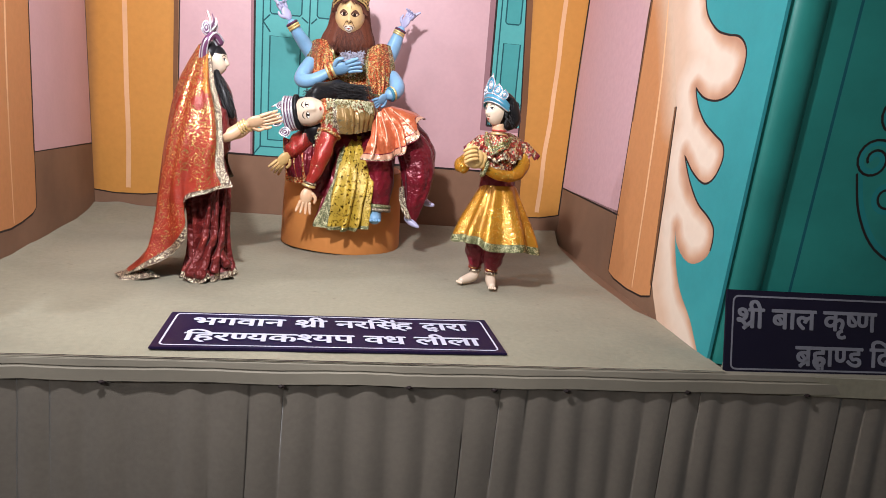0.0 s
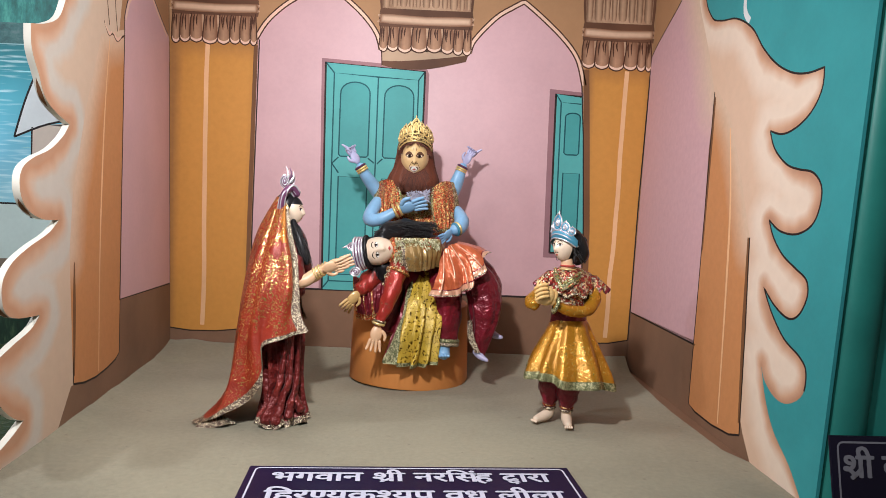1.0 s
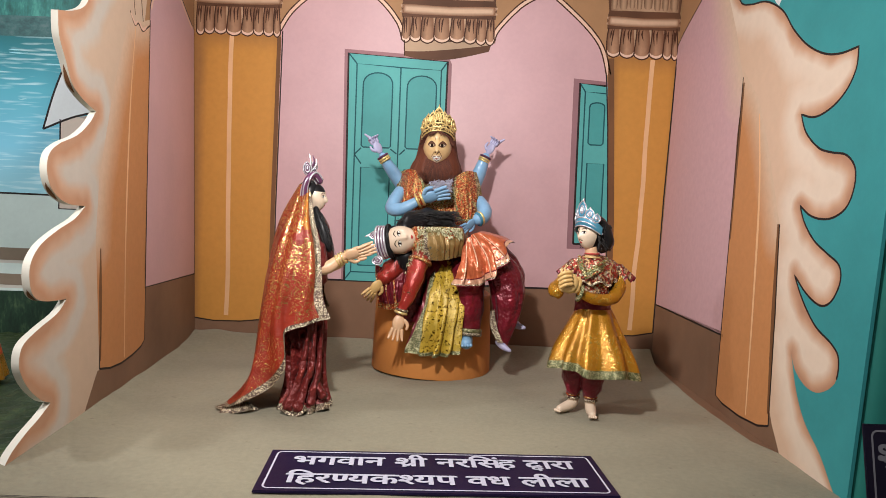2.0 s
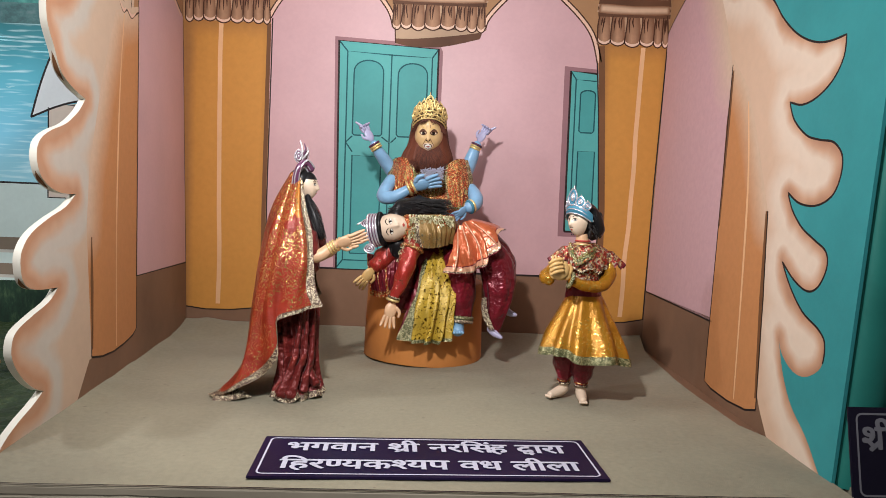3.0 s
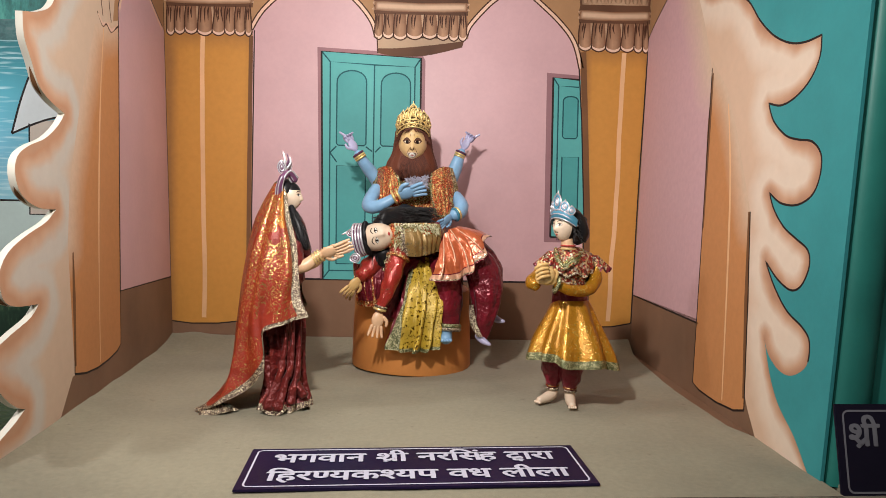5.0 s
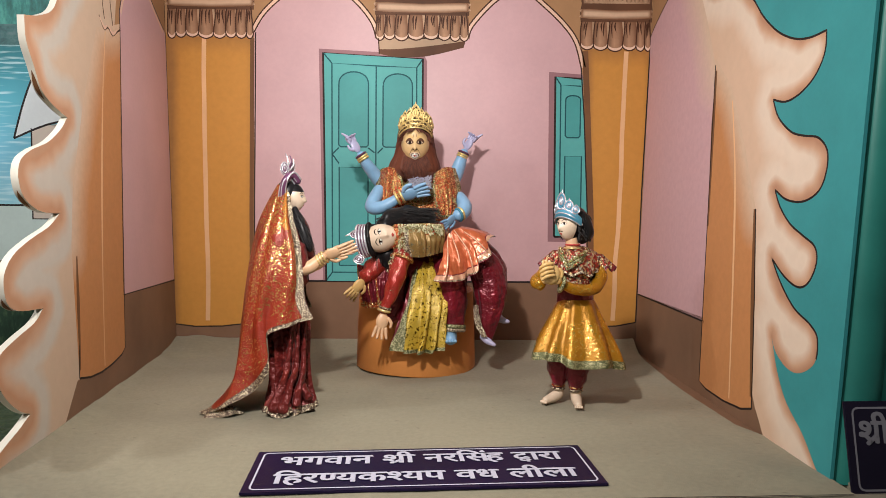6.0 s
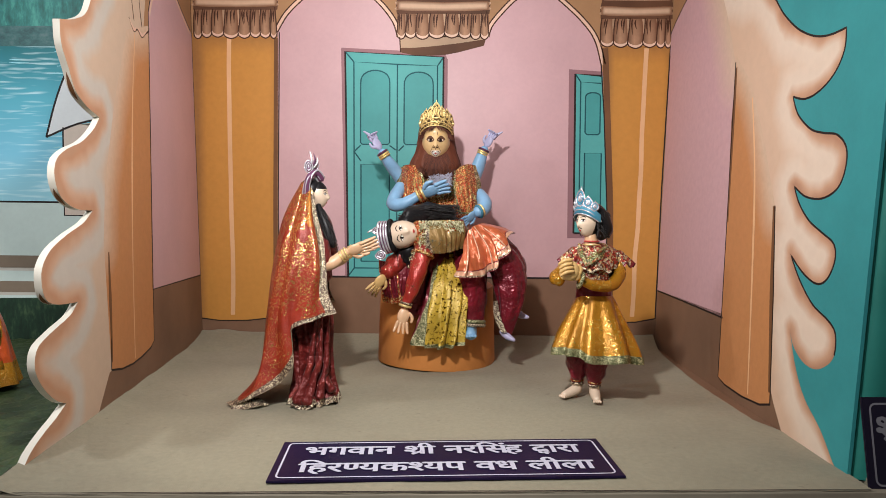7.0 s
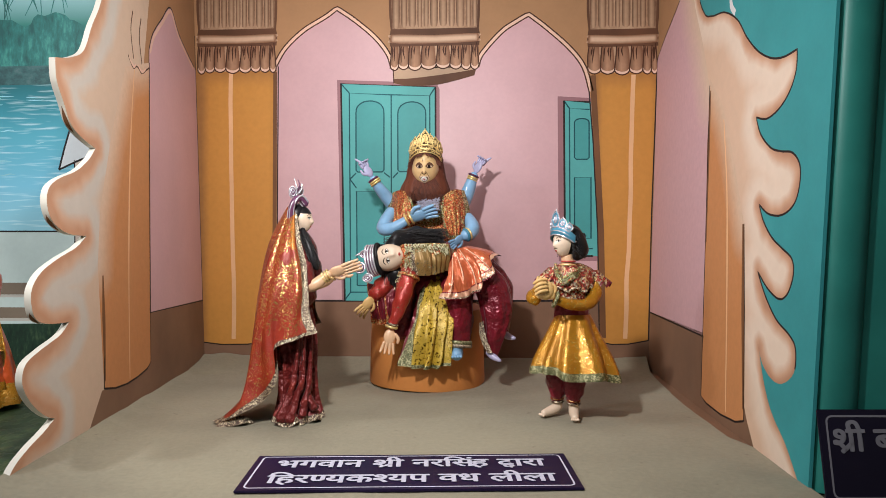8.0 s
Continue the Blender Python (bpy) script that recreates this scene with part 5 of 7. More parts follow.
def woman():
    d = Doll()
    c = Vector((-0.374, 2.235, 1.423))
    d.head(c, (1, -0.16, -0.03), (0, 0, 1), 0.0395, SKIN_PALE, hairline=0.42)
    d.ball(c + Vector((-0.016, 0.002, 0.014)), (0.037, 0.038, 0.039), HAIR)
    d.tube([c + Vector((-0.012, 0.004, -0.03)), c + Vector((-0.018, 0.006, -0.085))], [0.019, 0.024], SKIN_PALE)
    # curved crown band from ear to brow, a tall drop and a plume on it
    for o, r, mat in ((0.0, 0.0105, CROWN_PLUM), (-0.0115, 0.0028, SILVER), (0.0115, 0.0028, SILVER), (-0.002, 0.0018, SILVER)):
        band = [Vector(p) + Vector((o * 0.8, -0.004 - 0.006 * (abs(o) < 0.005) if o else 0.0, o * 0.6)) for p in ((-0.397, 2.195, 1.424), (-0.394, 2.192, 1.453), (-0.385, 2.195, 1.478), (-0.371, 2.210, 1.489), (-0.357, 2.225, 1.470))]
        d.tube(band, [r] * 5, mat, 8, 5)
    for at, w, h in (((-0.391, 2.200, 1.507), 0.012, 0.019), ((-0.381, 2.245, 1.515), 0.010, 0.016)):
        d.drop(at, (0.25, -0.97, 0), (-0.1, 0, 1), w, h, CROWN_PLUM, SILVER)
    for k, (a, b, e) in enumerate((((-0.390, 2.210, 1.502), (-0.383, 2.210, 1.526), (-0.391, 2.212, 1.553)), ((-0.386, 2.220, 1.507), (-0.376, 2.222, 1.529), (-0.381, 2.222, 1.549)), ((-0.383, 2.230, 1.504), (-0.371, 2.232, 1.521), (-0.373, 2.232, 1.538)))):
        d.tube([a, b, e], [0.003, 0.003, 0.001], SILVER if k != 1 else CROWN_PLUM, 6, 4)
    # torso, hair over the breast, arms
    d.tube([(-0.388, 2.250, 1.375), (-0.385, 2.245, 1.327), (-0.382, 2.240, 1.249), (-0.381, 2.235, 1.172)], [0.035, 0.058, 0.052, 0.054], RED_SARI)
    d.tube([(-0.365, 2.215, 1.392), (-0.345, 2.200, 1.345), (-0.327, 2.195, 1.298), (-0.314, 2.195, 1.268)], [0.008, 0.013, 0.016, 0.008], HAIR, 12, 5, 0.08)
    rng = random.Random(31)
    locks = []
    for k in range(220):
        q = rng.random()
        a = Vector((-0.357, 2.205, 1.378)).lerp(Vector((-0.326, 2.190, 1.303)), q)
        locks.append((a + Vector((rng.uniform(-0.014, 0.012), rng.uniform(-0.014, 0.012), 0)), (0.42, rng.uniform(-0.12, 0.12), -1.0), rng.uniform(0.025, 0.045), 0.0020, 0.1))
    d.fur(locks, STRAND, 5)
    for o in (0.0, 0.085):
        far = Vector((0.006 * (o > 0), o, 0.004 * (o > 0)))
        d.tube([Vector(p) + far for p in ((-0.354, 2.185, 1.278), (-0.335, 2.165, 1.216))], [0.028, 0.023], RED_SARI)
        d.tube([Vector(p) + far for p in ((-0.331, 2.165, 1.214), (-0.309, 2.168, 1.222), (-0.290, 2.176, 1.239), (-0.273, 2.182, 1.252))], [0.019, 0.019, 0.016, 0.013], SKIN)
        for k in range(3):
            d.ring(Vector((-0.287, 2.177, 1.240)) + far + Vector((0.007 * k, 0.002 * k, 0.005 * k)), (0.9, 0, 0.5), 0.0165, 0.003, GOLD)
        d.hand(Vector((-0.273, 2.182, 1.252)) + far, (0.94, 0.10 - 2.2 * o, 0.30), (0, 0.9 if o else 0.8, 0.5), 0.064, SKIN, 0.10, 0.10)
    # pleated sari skirt, its hem spread in lobes on the floor
    d.skirt([(-0.392, 2.235, 1.14, 0.050, 0.052), (-0.386, 2.222, 1.05, 0.058, 0.064), (-0.380, 2.215, 0.95, 0.050, 0.060), (-0.376, 2.208, 0.87, 0.050, 0.062), (-0.372, 2.200, 0.806, 0.060, 0.074)], RED_SARI, 9, 0.46, 190, (LACE, 2), 1.0)
    # pleats that fall askew from the waist and fan out over the hem
    for way, radii in (([(-0.358, 2.150, 1.089), (-0.367, 2.135, 0.951), (-0.383, 2.118, 0.872), (-0.400, 2.100, 0.820)], [0.003, 0.009, 0.014, 0.019]),
                       ([(-0.341, 2.150, 1.081), (-0.344, 2.135, 0.943), (-0.364, 2.118, 0.869), (-0.376, 2.095, 0.819)], [0.003, 0.008, 0.012, 0.017]),
                       ([(-0.325, 2.170, 1.087), (-0.327, 2.150, 0.931), (-0.337, 2.135, 0.868), (-0.342, 2.125, 0.828)], [0.003, 0.008, 0.011, 0.014]),
                       ([(-0.352, 2.170, 1.011), (-0.334, 2.150, 0.898), (-0.310, 2.140, 0.844)], [0.003, 0.008, 0.014])):
        d.tube(way, radii, RED_SARI, 14, 8, 0.10)
    for at, rx, ry, seed in (((-0.401, 2.110, 0.821), 0.026, 0.020, 0.3), ((-0.372, 2.105, 0.819), 0.022, 0.018, 1.9), ((-0.320, 2.150, 0.828), 0.027, 0.020, 3.1), ((-0.346, 2.135, 0.828), 0.018, 0.018, 4.4)):
        x, y, z = at
        d.skirt([(x, y + 0.010, 0.845, rx * 0.35, ry * 0.4), (x, y + 0.006, 0.828, rx * 0.8, ry * 0.8), (x, y, 0.806, rx, ry)], RED_SARI, 4, 0.16, 48, (LACE, 5), seed)
    # veil from the crown of the head to the train
    m = 2.242

    def far_side(points):
        return [(x - 0.045 * (1.46 - z) / 0.4 if z > 1.06 else x - 0.045, 2 * m - y - 0.03, z) for x, y, z in points]

    near_0 = [(-0.378, 2.195, 1.436), (-0.357, 2.160, 1.351), (-0.335, 2.140, 1.283), (-0.325, 2.122, 1.211), (-0.317, 2.110, 1.131), (-0.292, 2.100, 1.082)]
    near_1 = [(-0.386, 2.198, 1.451), (-0.376, 2.140, 1.351), (-0.361, 2.118, 1.280), (-0.354, 2.102, 1.200), (-0.356, 2.095, 1.121), (-0.339, 2.092, 1.063)]
    near_2 = [(-0.395, 2.202, 1.457), (-0.399, 2.142, 1.348), (-0.400, 2.118, 1.280), (-0.403, 2.102, 1.200), (-0.410, 2.094, 1.112), (-0.419, 2.088, 1.029)]
    near_3 = [(-0.403, 2.206, 1.458), (-0.419, 2.150, 1.347), (-0.425, 2.126, 1.279), (-0.430, 2.106, 1.183), (-0.437, 2.096, 1.063), (-0.411, 2.086, 0.931)]
    near_4 = [(-0.412, 2.216, 1.461), (-0.444, 2.168, 1.347), (-0.461, 2.145, 1.262), (-0.470, 2.125, 1.132), (-0.481, 2.105, 0.988), (-0.480, 2.088, 0.858)]
    spine = [(-0.422, 2.240, 1.463), (-0.474, 2.228, 1.350), (-0.503, 2.200, 1.196), (-0.513, 2.175, 1.067), (-0.531, 2.130, 0.873), (-0.592, 2.104, 0.813)]
    curves = [(0.0, near_0), (0.12, near_1), (0.22, near_2), (0.28, near_3), (0.40, near_4), (0.5, spine), (0.62, far_side(near_4)), (0.8, far_side(near_2)), (1.0, far_side(near_0))]
    drape(d, curves, 150, 100, RED_VEIL, 0.0055, [(LACE, lambda i, j: i < 10 or i > 143 or j > 94), (GOLD_VEIL, lambda i, j: 12 < i < 23 + 3 * math.sin(j * 0.7) and 3 < j < 26)], 0.4, 52)
    d.skirt([(-0.545, 2.12, 0.822, 0.028, 0.014), (-0.552, 2.115, 0.813, 0.046, 0.024), (-0.556, 2.112, 0.804, 0.058, 0.030)], LACE, 5, 0.2, 40)
    # gilt ornament at the temple
    d.ball(c + Vector((-0.008, -0.042, -0.004)), (0.010, 0.005, 0.016), GOLD)
    return d.build("doll_woman", "standing doll in a red and gold sequinned veil")


woman()


def stool():
    """A drum-shaped stool of painted board, a little uneven."""
    rows = []
    for z, r in ((0.803, 0.226), (0.808, 0.228), (0.95, 0.224), (1.06, 0.219), (1.094, 0.217), (1.10, 0.210), (1.10, 0.1), (1.10, 0.0)):
        rows.append([(-0.022 + r * math.cos(a) * (1 + 0.006 * math.sin(5 * a)), 2.80 + 0.98 * r * math.sin(a), z + 0.004 * math.sin(2 * a)) for a in (2 * math.pi * k / 40 for k in range(40))])
    base = thing("drum_stool", "round orange painted drum stool on the stage cloth", "stool", at=(-0.022, 2.80, 0.803))
    for name, some in (("drum", rows[:5]), ("top_board", rows[4:])):
        d = Doll()
        d.grid(some, STOOL, True)
        part(name, mesh_of(name, d.v, d.f, d.mats, d.mi, True), base)
    return base


stool()


def lion_headed():
    d = Doll()
    c = Vector((-0.031, 2.840, 1.644))
    rng = random.Random(4)
    # mane that hangs past the cheeks, wide combed beard
    rings = [((-0.033, 2.875, 1.740), 0.040, 0.045), ((-0.033, 2.875, 1.709), 0.066, 0.054), ((-0.032, 2.872, 1.665), 0.073, 0.058), ((-0.032, 2.868, 1.615), 0.082, 0.064), ((-0.035, 2.862, 1.575), 0.098, 0.078), ((-0.035, 2.856, 1.548), 0.100, 0.084), ((-0.028, 2.846, 1.523), 0.066, 0.066), ((-0.023, 2.840, 1.509), 0.02, 0.03)]
    d.skirt([(*p, rx, ry) for p, rx, ry in rings], MANE, 30, 0.03, 100, None, 2.0)
    locks = []
    for k in range(1500):
        q = rng.uniform(1.0, 5.6)
        i, t = int(q), q - int(q)
        (pa, ra, sa), (pb, rb, sb) = rings[i], rings[i + 1]
        p = Vector(pa).lerp(Vector(pb), t)
        rx, ry = ra + (rb - ra) * t, sa + (sb - sa) * t
        a = rng.uniform(-1.0, 1.0) * 1.75
        if q < 3.2 and abs(a) < 0.85:
            continue
        out = Vector((math.sin(a), -math.cos(a), 0))
        start = p + Vector((rx * math.sin(a), -ry * math.cos(a), 0)) * 0.97
        flare = 0.10 + 0.28 * max(0.0, q - 2.4) / 3
        locks.append((start, out * flare + Vector((rng.uniform(-0.16, 0.16), 0, -1.0)), rng.uniform(0.018, 0.036), 0.0019, 0.15))
    for k in range(700):
        a = rng.uniform(-1.3, 1.3)
        q = rng.random()
        start = c + Vector((0.052 * math.sin(a) * (1 - 0.15 * q), -0.040 * math.cos(a) - 0.008 - 0.018 * q, -0.056 - 0.026 * q + 0.022 * abs(math.sin(a))))
        locks.append((start, (0.75 * math.sin(a) + rng.uniform(-0.15, 0.15), -0.30 * math.cos(a), -0.9), rng.uniform(0.02, 0.042), 0.0019, 0.3))
    for k in range(320):
        a = rng.uniform(-1.5, 1.5)
        start = c + Vector((0.048 * math.sin(a), -0.036 - 0.006 * math.cos(a), 0.014 + 0.050 * math.cos(a)))
        locks.append((start, (math.sin(a) * 0.9 + (0.4 if a > 0 else -0.4), -0.25, -0.35), rng.uniform(0.012, 0.026), 0.0018, 0.3))
    d.fur(locks, MANE, 8)
    # mask face: round heavy-lidded eyes, a flat snout and an open mouth with teeth
    patch = d.head(c, (0, -1, 0.02), (0, 0.02, 1), 0.069, SKIN_MASK, plain=True)
    for k in (-1, 1):
        patch(0.37 * k, 0.13, 0.29, lambda t: -0.13 * (1 - t * t) + 0.03 * t * k, lambda t: 0.20 * (1 - t * t) + 0.03 * t * k, UMBER, 0.012)
        patch(0.37 * k, 0.12, 0.19, lambda t: -0.075 * (1 - t * t), lambda t: 0.055 * (1 - t * t), SKIN_PALE, 0.024)
        patch(0.35 * k, 0.11, 0.105, lambda t: -0.085 * math.sqrt(max(0, 1 - t * t)), lambda t: 0.08 * math.sqrt(max(0, 1 - t * t)), EYE, 0.034)
        patch(0.12 * k, -0.27, 0.06, lambda t: -0.03 * (1 - t * t), lambda t: 0.02 * (1 - t * t), EYE, 0.02)
        patch(0.28 * k, 0.40, 0.20, lambda t: -0.035 * (1 - t * t) + 0.05 * t * k, lambda t: 0.035 * (1 - t * t) + 0.05 * t * k, SKIN_OCHRE, 0.03)
        patch(0.07 * k, -0.16, 0.075, lambda t: -0.026 - 0.11 * (1 - t * k), lambda t: 0.026 - 0.11 * (1 - t * k), UMBER, 0.026)
        patch(0.29 * k, -0.34, 0.13, lambda t: -0.022 - 0.14 * t * k, lambda t: 0.022 - 0.14 * t * k, UMBER, 0.016)
        patch(0.12 * k, 0.46, 0.014, lambda t: -0.10, lambda t: 0.06, UMBER, 0.03)
    patch(0.0, -0.53, 0.40, lambda t: -0.22 * (1 - t * t), lambda t: 0.17 * (1 - t * t) - 0.05 * math.cos(3 * t), SKIN_PALE, 0.022)
    patch(0.0, -0.54, 0.31, lambda t: -0.15 * (1 - t * t), lambda t: 0.13 * (1 - t * t) - 0.05 * math.cos(3 * t), UMBER, 0.034)
    patch(0.0, -0.58, 0.22, lambda t: -0.07 * (1 - t * t), lambda t: 0.05 * (1 - t * t), LIP, 0.040)
    for k in range(-2, 3):
        o = 0.10 * k
        patch(o, -0.475 - 0.020 * abs(k), 0.046, lambda t: -0.06, lambda t: 0.02, TOOTH, 0.050)
        patch(o, -0.655 + 0.026 * abs(k), 0.046, lambda t: -0.02, lambda t: 0.05, TOOTH, 0.050)
    # gilt crown: a bowed band under a fan of stone-set drops
    d.tiara((-0.030, 2.800, 1.710), (0, -1, 0), (0, 0.10, 1), 0.128, 0.108, GOLD_DARK, GOLD, 0.75, 0.036, ((0.0, 0.60, 0.17), (0.34, 0.44, 0.13), (-0.34, 0.44, 0.13), (0.66, 0.40, 0.13), (-0.66, 0.40, 0.13), (1.0, 0.34, 0.12), (-1.0, 0.34, 0.12), (1.32, 0.24, 0.10), (-1.32, 0.24, 0.10)))
    d.skirt([(*(-0.033, 2.860, 1.775), 0.012, 0.012), (*(-0.033, 2.860, 1.760), 0.040, 0.034), (*(-0.033, 2.860, 1.738), 0.052, 0.046), (*(-0.032, 2.860, 1.707), 0.058, 0.050)], GOLD_DARK, 16, 0.05, 64)
    for z, r in ((0.012, 0.060), (0.026, 0.053), (0.040, 0.043)):
        n = max(5, int(r * 230))
        for k in range(n):
            a = math.pi * (1 + k / (n - 1))
            d.ball(Vector((-0.032, 2.856, 1.702)) + Vector((r * math.cos(a), 0.85 * r * math.sin(a), z + 0.030 * abs(math.sin(a)))), (0.0046, 0.0042, 0.0046), GOLD, None, 6)
    # body with a sequinned shawl on both shoulders
    d.skirt([(-0.02, 2.88, 1.53, 0.05, 0.05), (-0.02, 2.88, 1.49, 0.125, 0.070), (-0.02, 2.87, 1.42, 0.130, 0.082), (-0.018, 2.85, 1.34, 0.115, 0.088), (-0.015, 2.84, 1.24, 0.12, 0.095)], RED_GOLD, 10, 0.05, 72)
    left = [[(-0.098, 2.800, 1.554), (-0.074, 2.765, 1.494), (-0.076, 2.755, 1.451), (-0.088, 2.755, 1.417)], [(-0.139, 2.815, 1.561), (-0.126, 2.765, 1.494), (-0.125, 2.755, 1.450), (-0.129, 2.758, 1.416)], [(-0.175, 2.860, 1.551), (-0.182, 2.835, 1.497), (-0.177, 2.815, 1.456), (-0.168, 2.805, 1.426)]]
    right = [[(0.043, 2.800, 1.536), (0.040, 2.750, 1.473), (0.051, 2.740, 1.420), (0.064, 2.735, 1.371)], [(0.084, 2.815, 1.563), (0.093, 2.765, 1.485), (0.098, 2.750, 1.420), (0.098, 2.745, 1.371)], [(0.125, 2.865, 1.563), (0.145, 2.840, 1.489), (0.145, 2.815, 1.429), (0.132, 2.800, 1.381)]]
    for side in (left, right):
        drape(d, [(0.0, side[0]), (0.5, side[1]), (1.0, side[2])], 44, 36, RED_GOLD, 0.0045, [(SILVER_GREEN, lambda i, j: i < 5 or i > 35 or j > 32)], 0.7)
    d.ball((-0.015, 2.800, 1.464), (0.07, 0.035, 0.055), SILVER_GREEN, None, 14)
    feathers = []
    for k in range(330):
        a = Vector((-0.052, 2.750, 1.464)).lerp(Vector((0.033, 2.750, 1.473)), rng.random())
        feathers.append((a + Vector((0, rng.uniform(-0.01, 0.01), rng.uniform(-0.028, 0.016))), (rng.uniform(-0.7, 0.7), -0.4, rng.uniform(0.1, 0.9)), rng.uniform(0.010, 0.025), 0.0026, 0.5))
    d.fur([((x, y - 0.03, z + 0.03), w, l, k, o) for (x, y, z), w, l, k, o in feathers], SILVER_LILAC, 12)
    # two raised arms behind, two in front
    d.tube([(-0.160, 2.870, 1.494), (-0.188, 2.850, 1.533), (-0.217, 2.825, 1.572), (-0.241, 2.810, 1.610)], [0.026, 0.026, 0.022, 0.016], SKIN_BLUE)
    d.tube([(0.114, 2.940, 1.505), (0.137, 2.960, 1.564), (0.152, 2.970, 1.608), (0.164, 2.970, 1.640)], [0.028, 0.028, 0.023, 0.017], SKIN_BLUE)
    for p, a in (((-0.239, 2.812, 1.606), (-0.55, -0.1, 0.8)), ((0.161, 2.970, 1.634), (0.4, 0, 0.9))):
        for k in range(3):
            d.ring(Vector(p) - Vector(a).normalized() * 0.009 * k, a, 0.020, 0.0045, (CROWN_PLUM, GOLD, GOLD)[k])
    d.hand((-0.246, 2.810, 1.617), (-0.52, -0.1, 0.85), (0.5, -0.8, 0.3), 0.062, SKIN_LILAC, 0.22, 0.9)
    d.hand((0.166, 2.970, 1.645), (0.50, -0.1, 0.86), (-0.5, -0.8, 0.3), 0.064, SKIN_LILAC, 0.22, 0.9)
    d.tube([(-0.276, 2.800, 1.659), (-0.290, 2.795, 1.673), (-0.309, 2.790, 1.685)], [0.007, 0.006, 0.003], SKIN_LILAC, 8)
    d.tube([(0.200, 2.965, 1.679), (0.218, 2.960, 1.697), (0.235, 2.955, 1.706)], [0.007, 0.006, 0.003], SKIN_LILAC, 8)
    d.tube([(-0.164, 2.810, 1.474), (-0.184, 2.765, 1.433), (-0.187, 2.735, 1.405), (-0.147, 2.715, 1.407), (-0.090, 2.712, 1.439)], [0.025, 0.026, 0.026, 0.023, 0.018], SKIN_BLUE)
    for k in range(3):
        d.ring(Vector((-0.092, 2.712, 1.439)) + Vector((0.008 * k, 0, 0.004 * k)), (0.9, 0, 0.45), 0.024, 0.005, GOLD if k != 1 else RED_GOLD)
    d.hand((-0.084, 2.712, 1.443), (0.95, -0.08, 0.30), (0, -0.75, -0.65), 0.088, SKIN_BLUE, 0.16, 0.2)
    d.tube([(0.138, 2.830, 1.451), (0.159, 2.785, 1.415), (0.151, 2.750, 1.389), (0.128, 2.730, 1.376)], [0.024, 0.028, 0.028, 0.020], SKIN_BLUE)
    for k in range(2):
        d.ring(Vector((0.136, 2.735, 1.380)) + Vector((0.007 * k, 0.005 * k, 0.003 * k)), (0.75, 0.45, 0.3), 0.023, 0.005, (CROWN_BLUE, GOLD)[k])
    d.hand((0.127, 2.728, 1.376), (-0.72, -0.35, -0.55), (0, -0.75, -0.6), 0.062, SKIN_BLUE, 0.25, 0.2)
    # lap, thighs and the gold lower cloth hanging between the knees
    d.ball((-0.02, 2.76, 1.19), (0.175, 0.17, 0.10), MAROON, None, 18)
    d.tube([(-0.08, 2.80, 1.2), (-0.10, 2.66, 1.215), (-0.10, 2.61, 1.15), (-0.095, 2.60, 1.02)], [0.08, 0.075, 0.058, 0.05], MAROON)
    d.tube([(0.06, 2.80, 1.2), (0.09, 2.66, 1.20), (0.105, 2.61, 1.13), (0.108, 2.605, 1.04), (0.108, 2.595, 0.985)], [0.08, 0.074, 0.060, 0.055, 0.046], MAROON, 16, 5, 0.05)
    for k in range(2):
        d.ring((0.108, 2.593, 0.985 - 0.012 * k), (0.05, 0.12, 1), 0.047, 0.008, (LACE_GREEN, LACE)[k])
    d.tube([(0.104, 2.60, 0.962), (0.104, 2.565, 0.950), (0.108, 2.53, 0.946)], [0.024, 0.026, 0.019], SKIN_BLUE)
    for k in range(4):
        d.ball((0.094 + 0.0095 * k, 2.511 + 0.003 * k, 0.944), (0.006, 0.009, 0.006), SKIN_BLUE, None, 8)
    hang = [(0.0, [(-0.016, 2.620, 1.228), (-0.039, 2.560, 1.117), (-0.067, 2.535, 1.007), (-0.091, 2.530, 0.908)]), (0.33, [(0.013, 2.610, 1.228), (-0.005, 2.545, 1.109), (-0.027, 2.520, 0.998), (-0.043, 2.515, 0.902)]), (0.66, [(0.045, 2.610, 1.225), (0.043, 2.545, 1.110), (0.032, 2.520, 0.995), (0.024, 2.515, 0.901)]), (1.0, [(0.076, 2.630, 1.216), (0.086, 2.560, 1.099), (0.087, 2.540, 0.992), (0.082, 2.535, 0.914)])]
    drape(d, hang, 110, 60, YELLOW_CLOTH, 0.013, [(LACE_GREEN, lambda i, j: j > 55 or 2 < i < 22), (MAROON, lambda i, j: i < 3)], 0.5, 27)
    drape(d, [(u, [(x, y + 0.03, z + 0.004) for x, y, z in line]) for u, line in hang], 60, 40, YELLOW_CLOTH, 0.010, [(LACE_GREEN, lambda i, j: j > 36)], 2.1, 20)
    return d.build("doll_lion_headed", "seated doll with lion mask, gilt crown and four blue arms")


lion_headed()


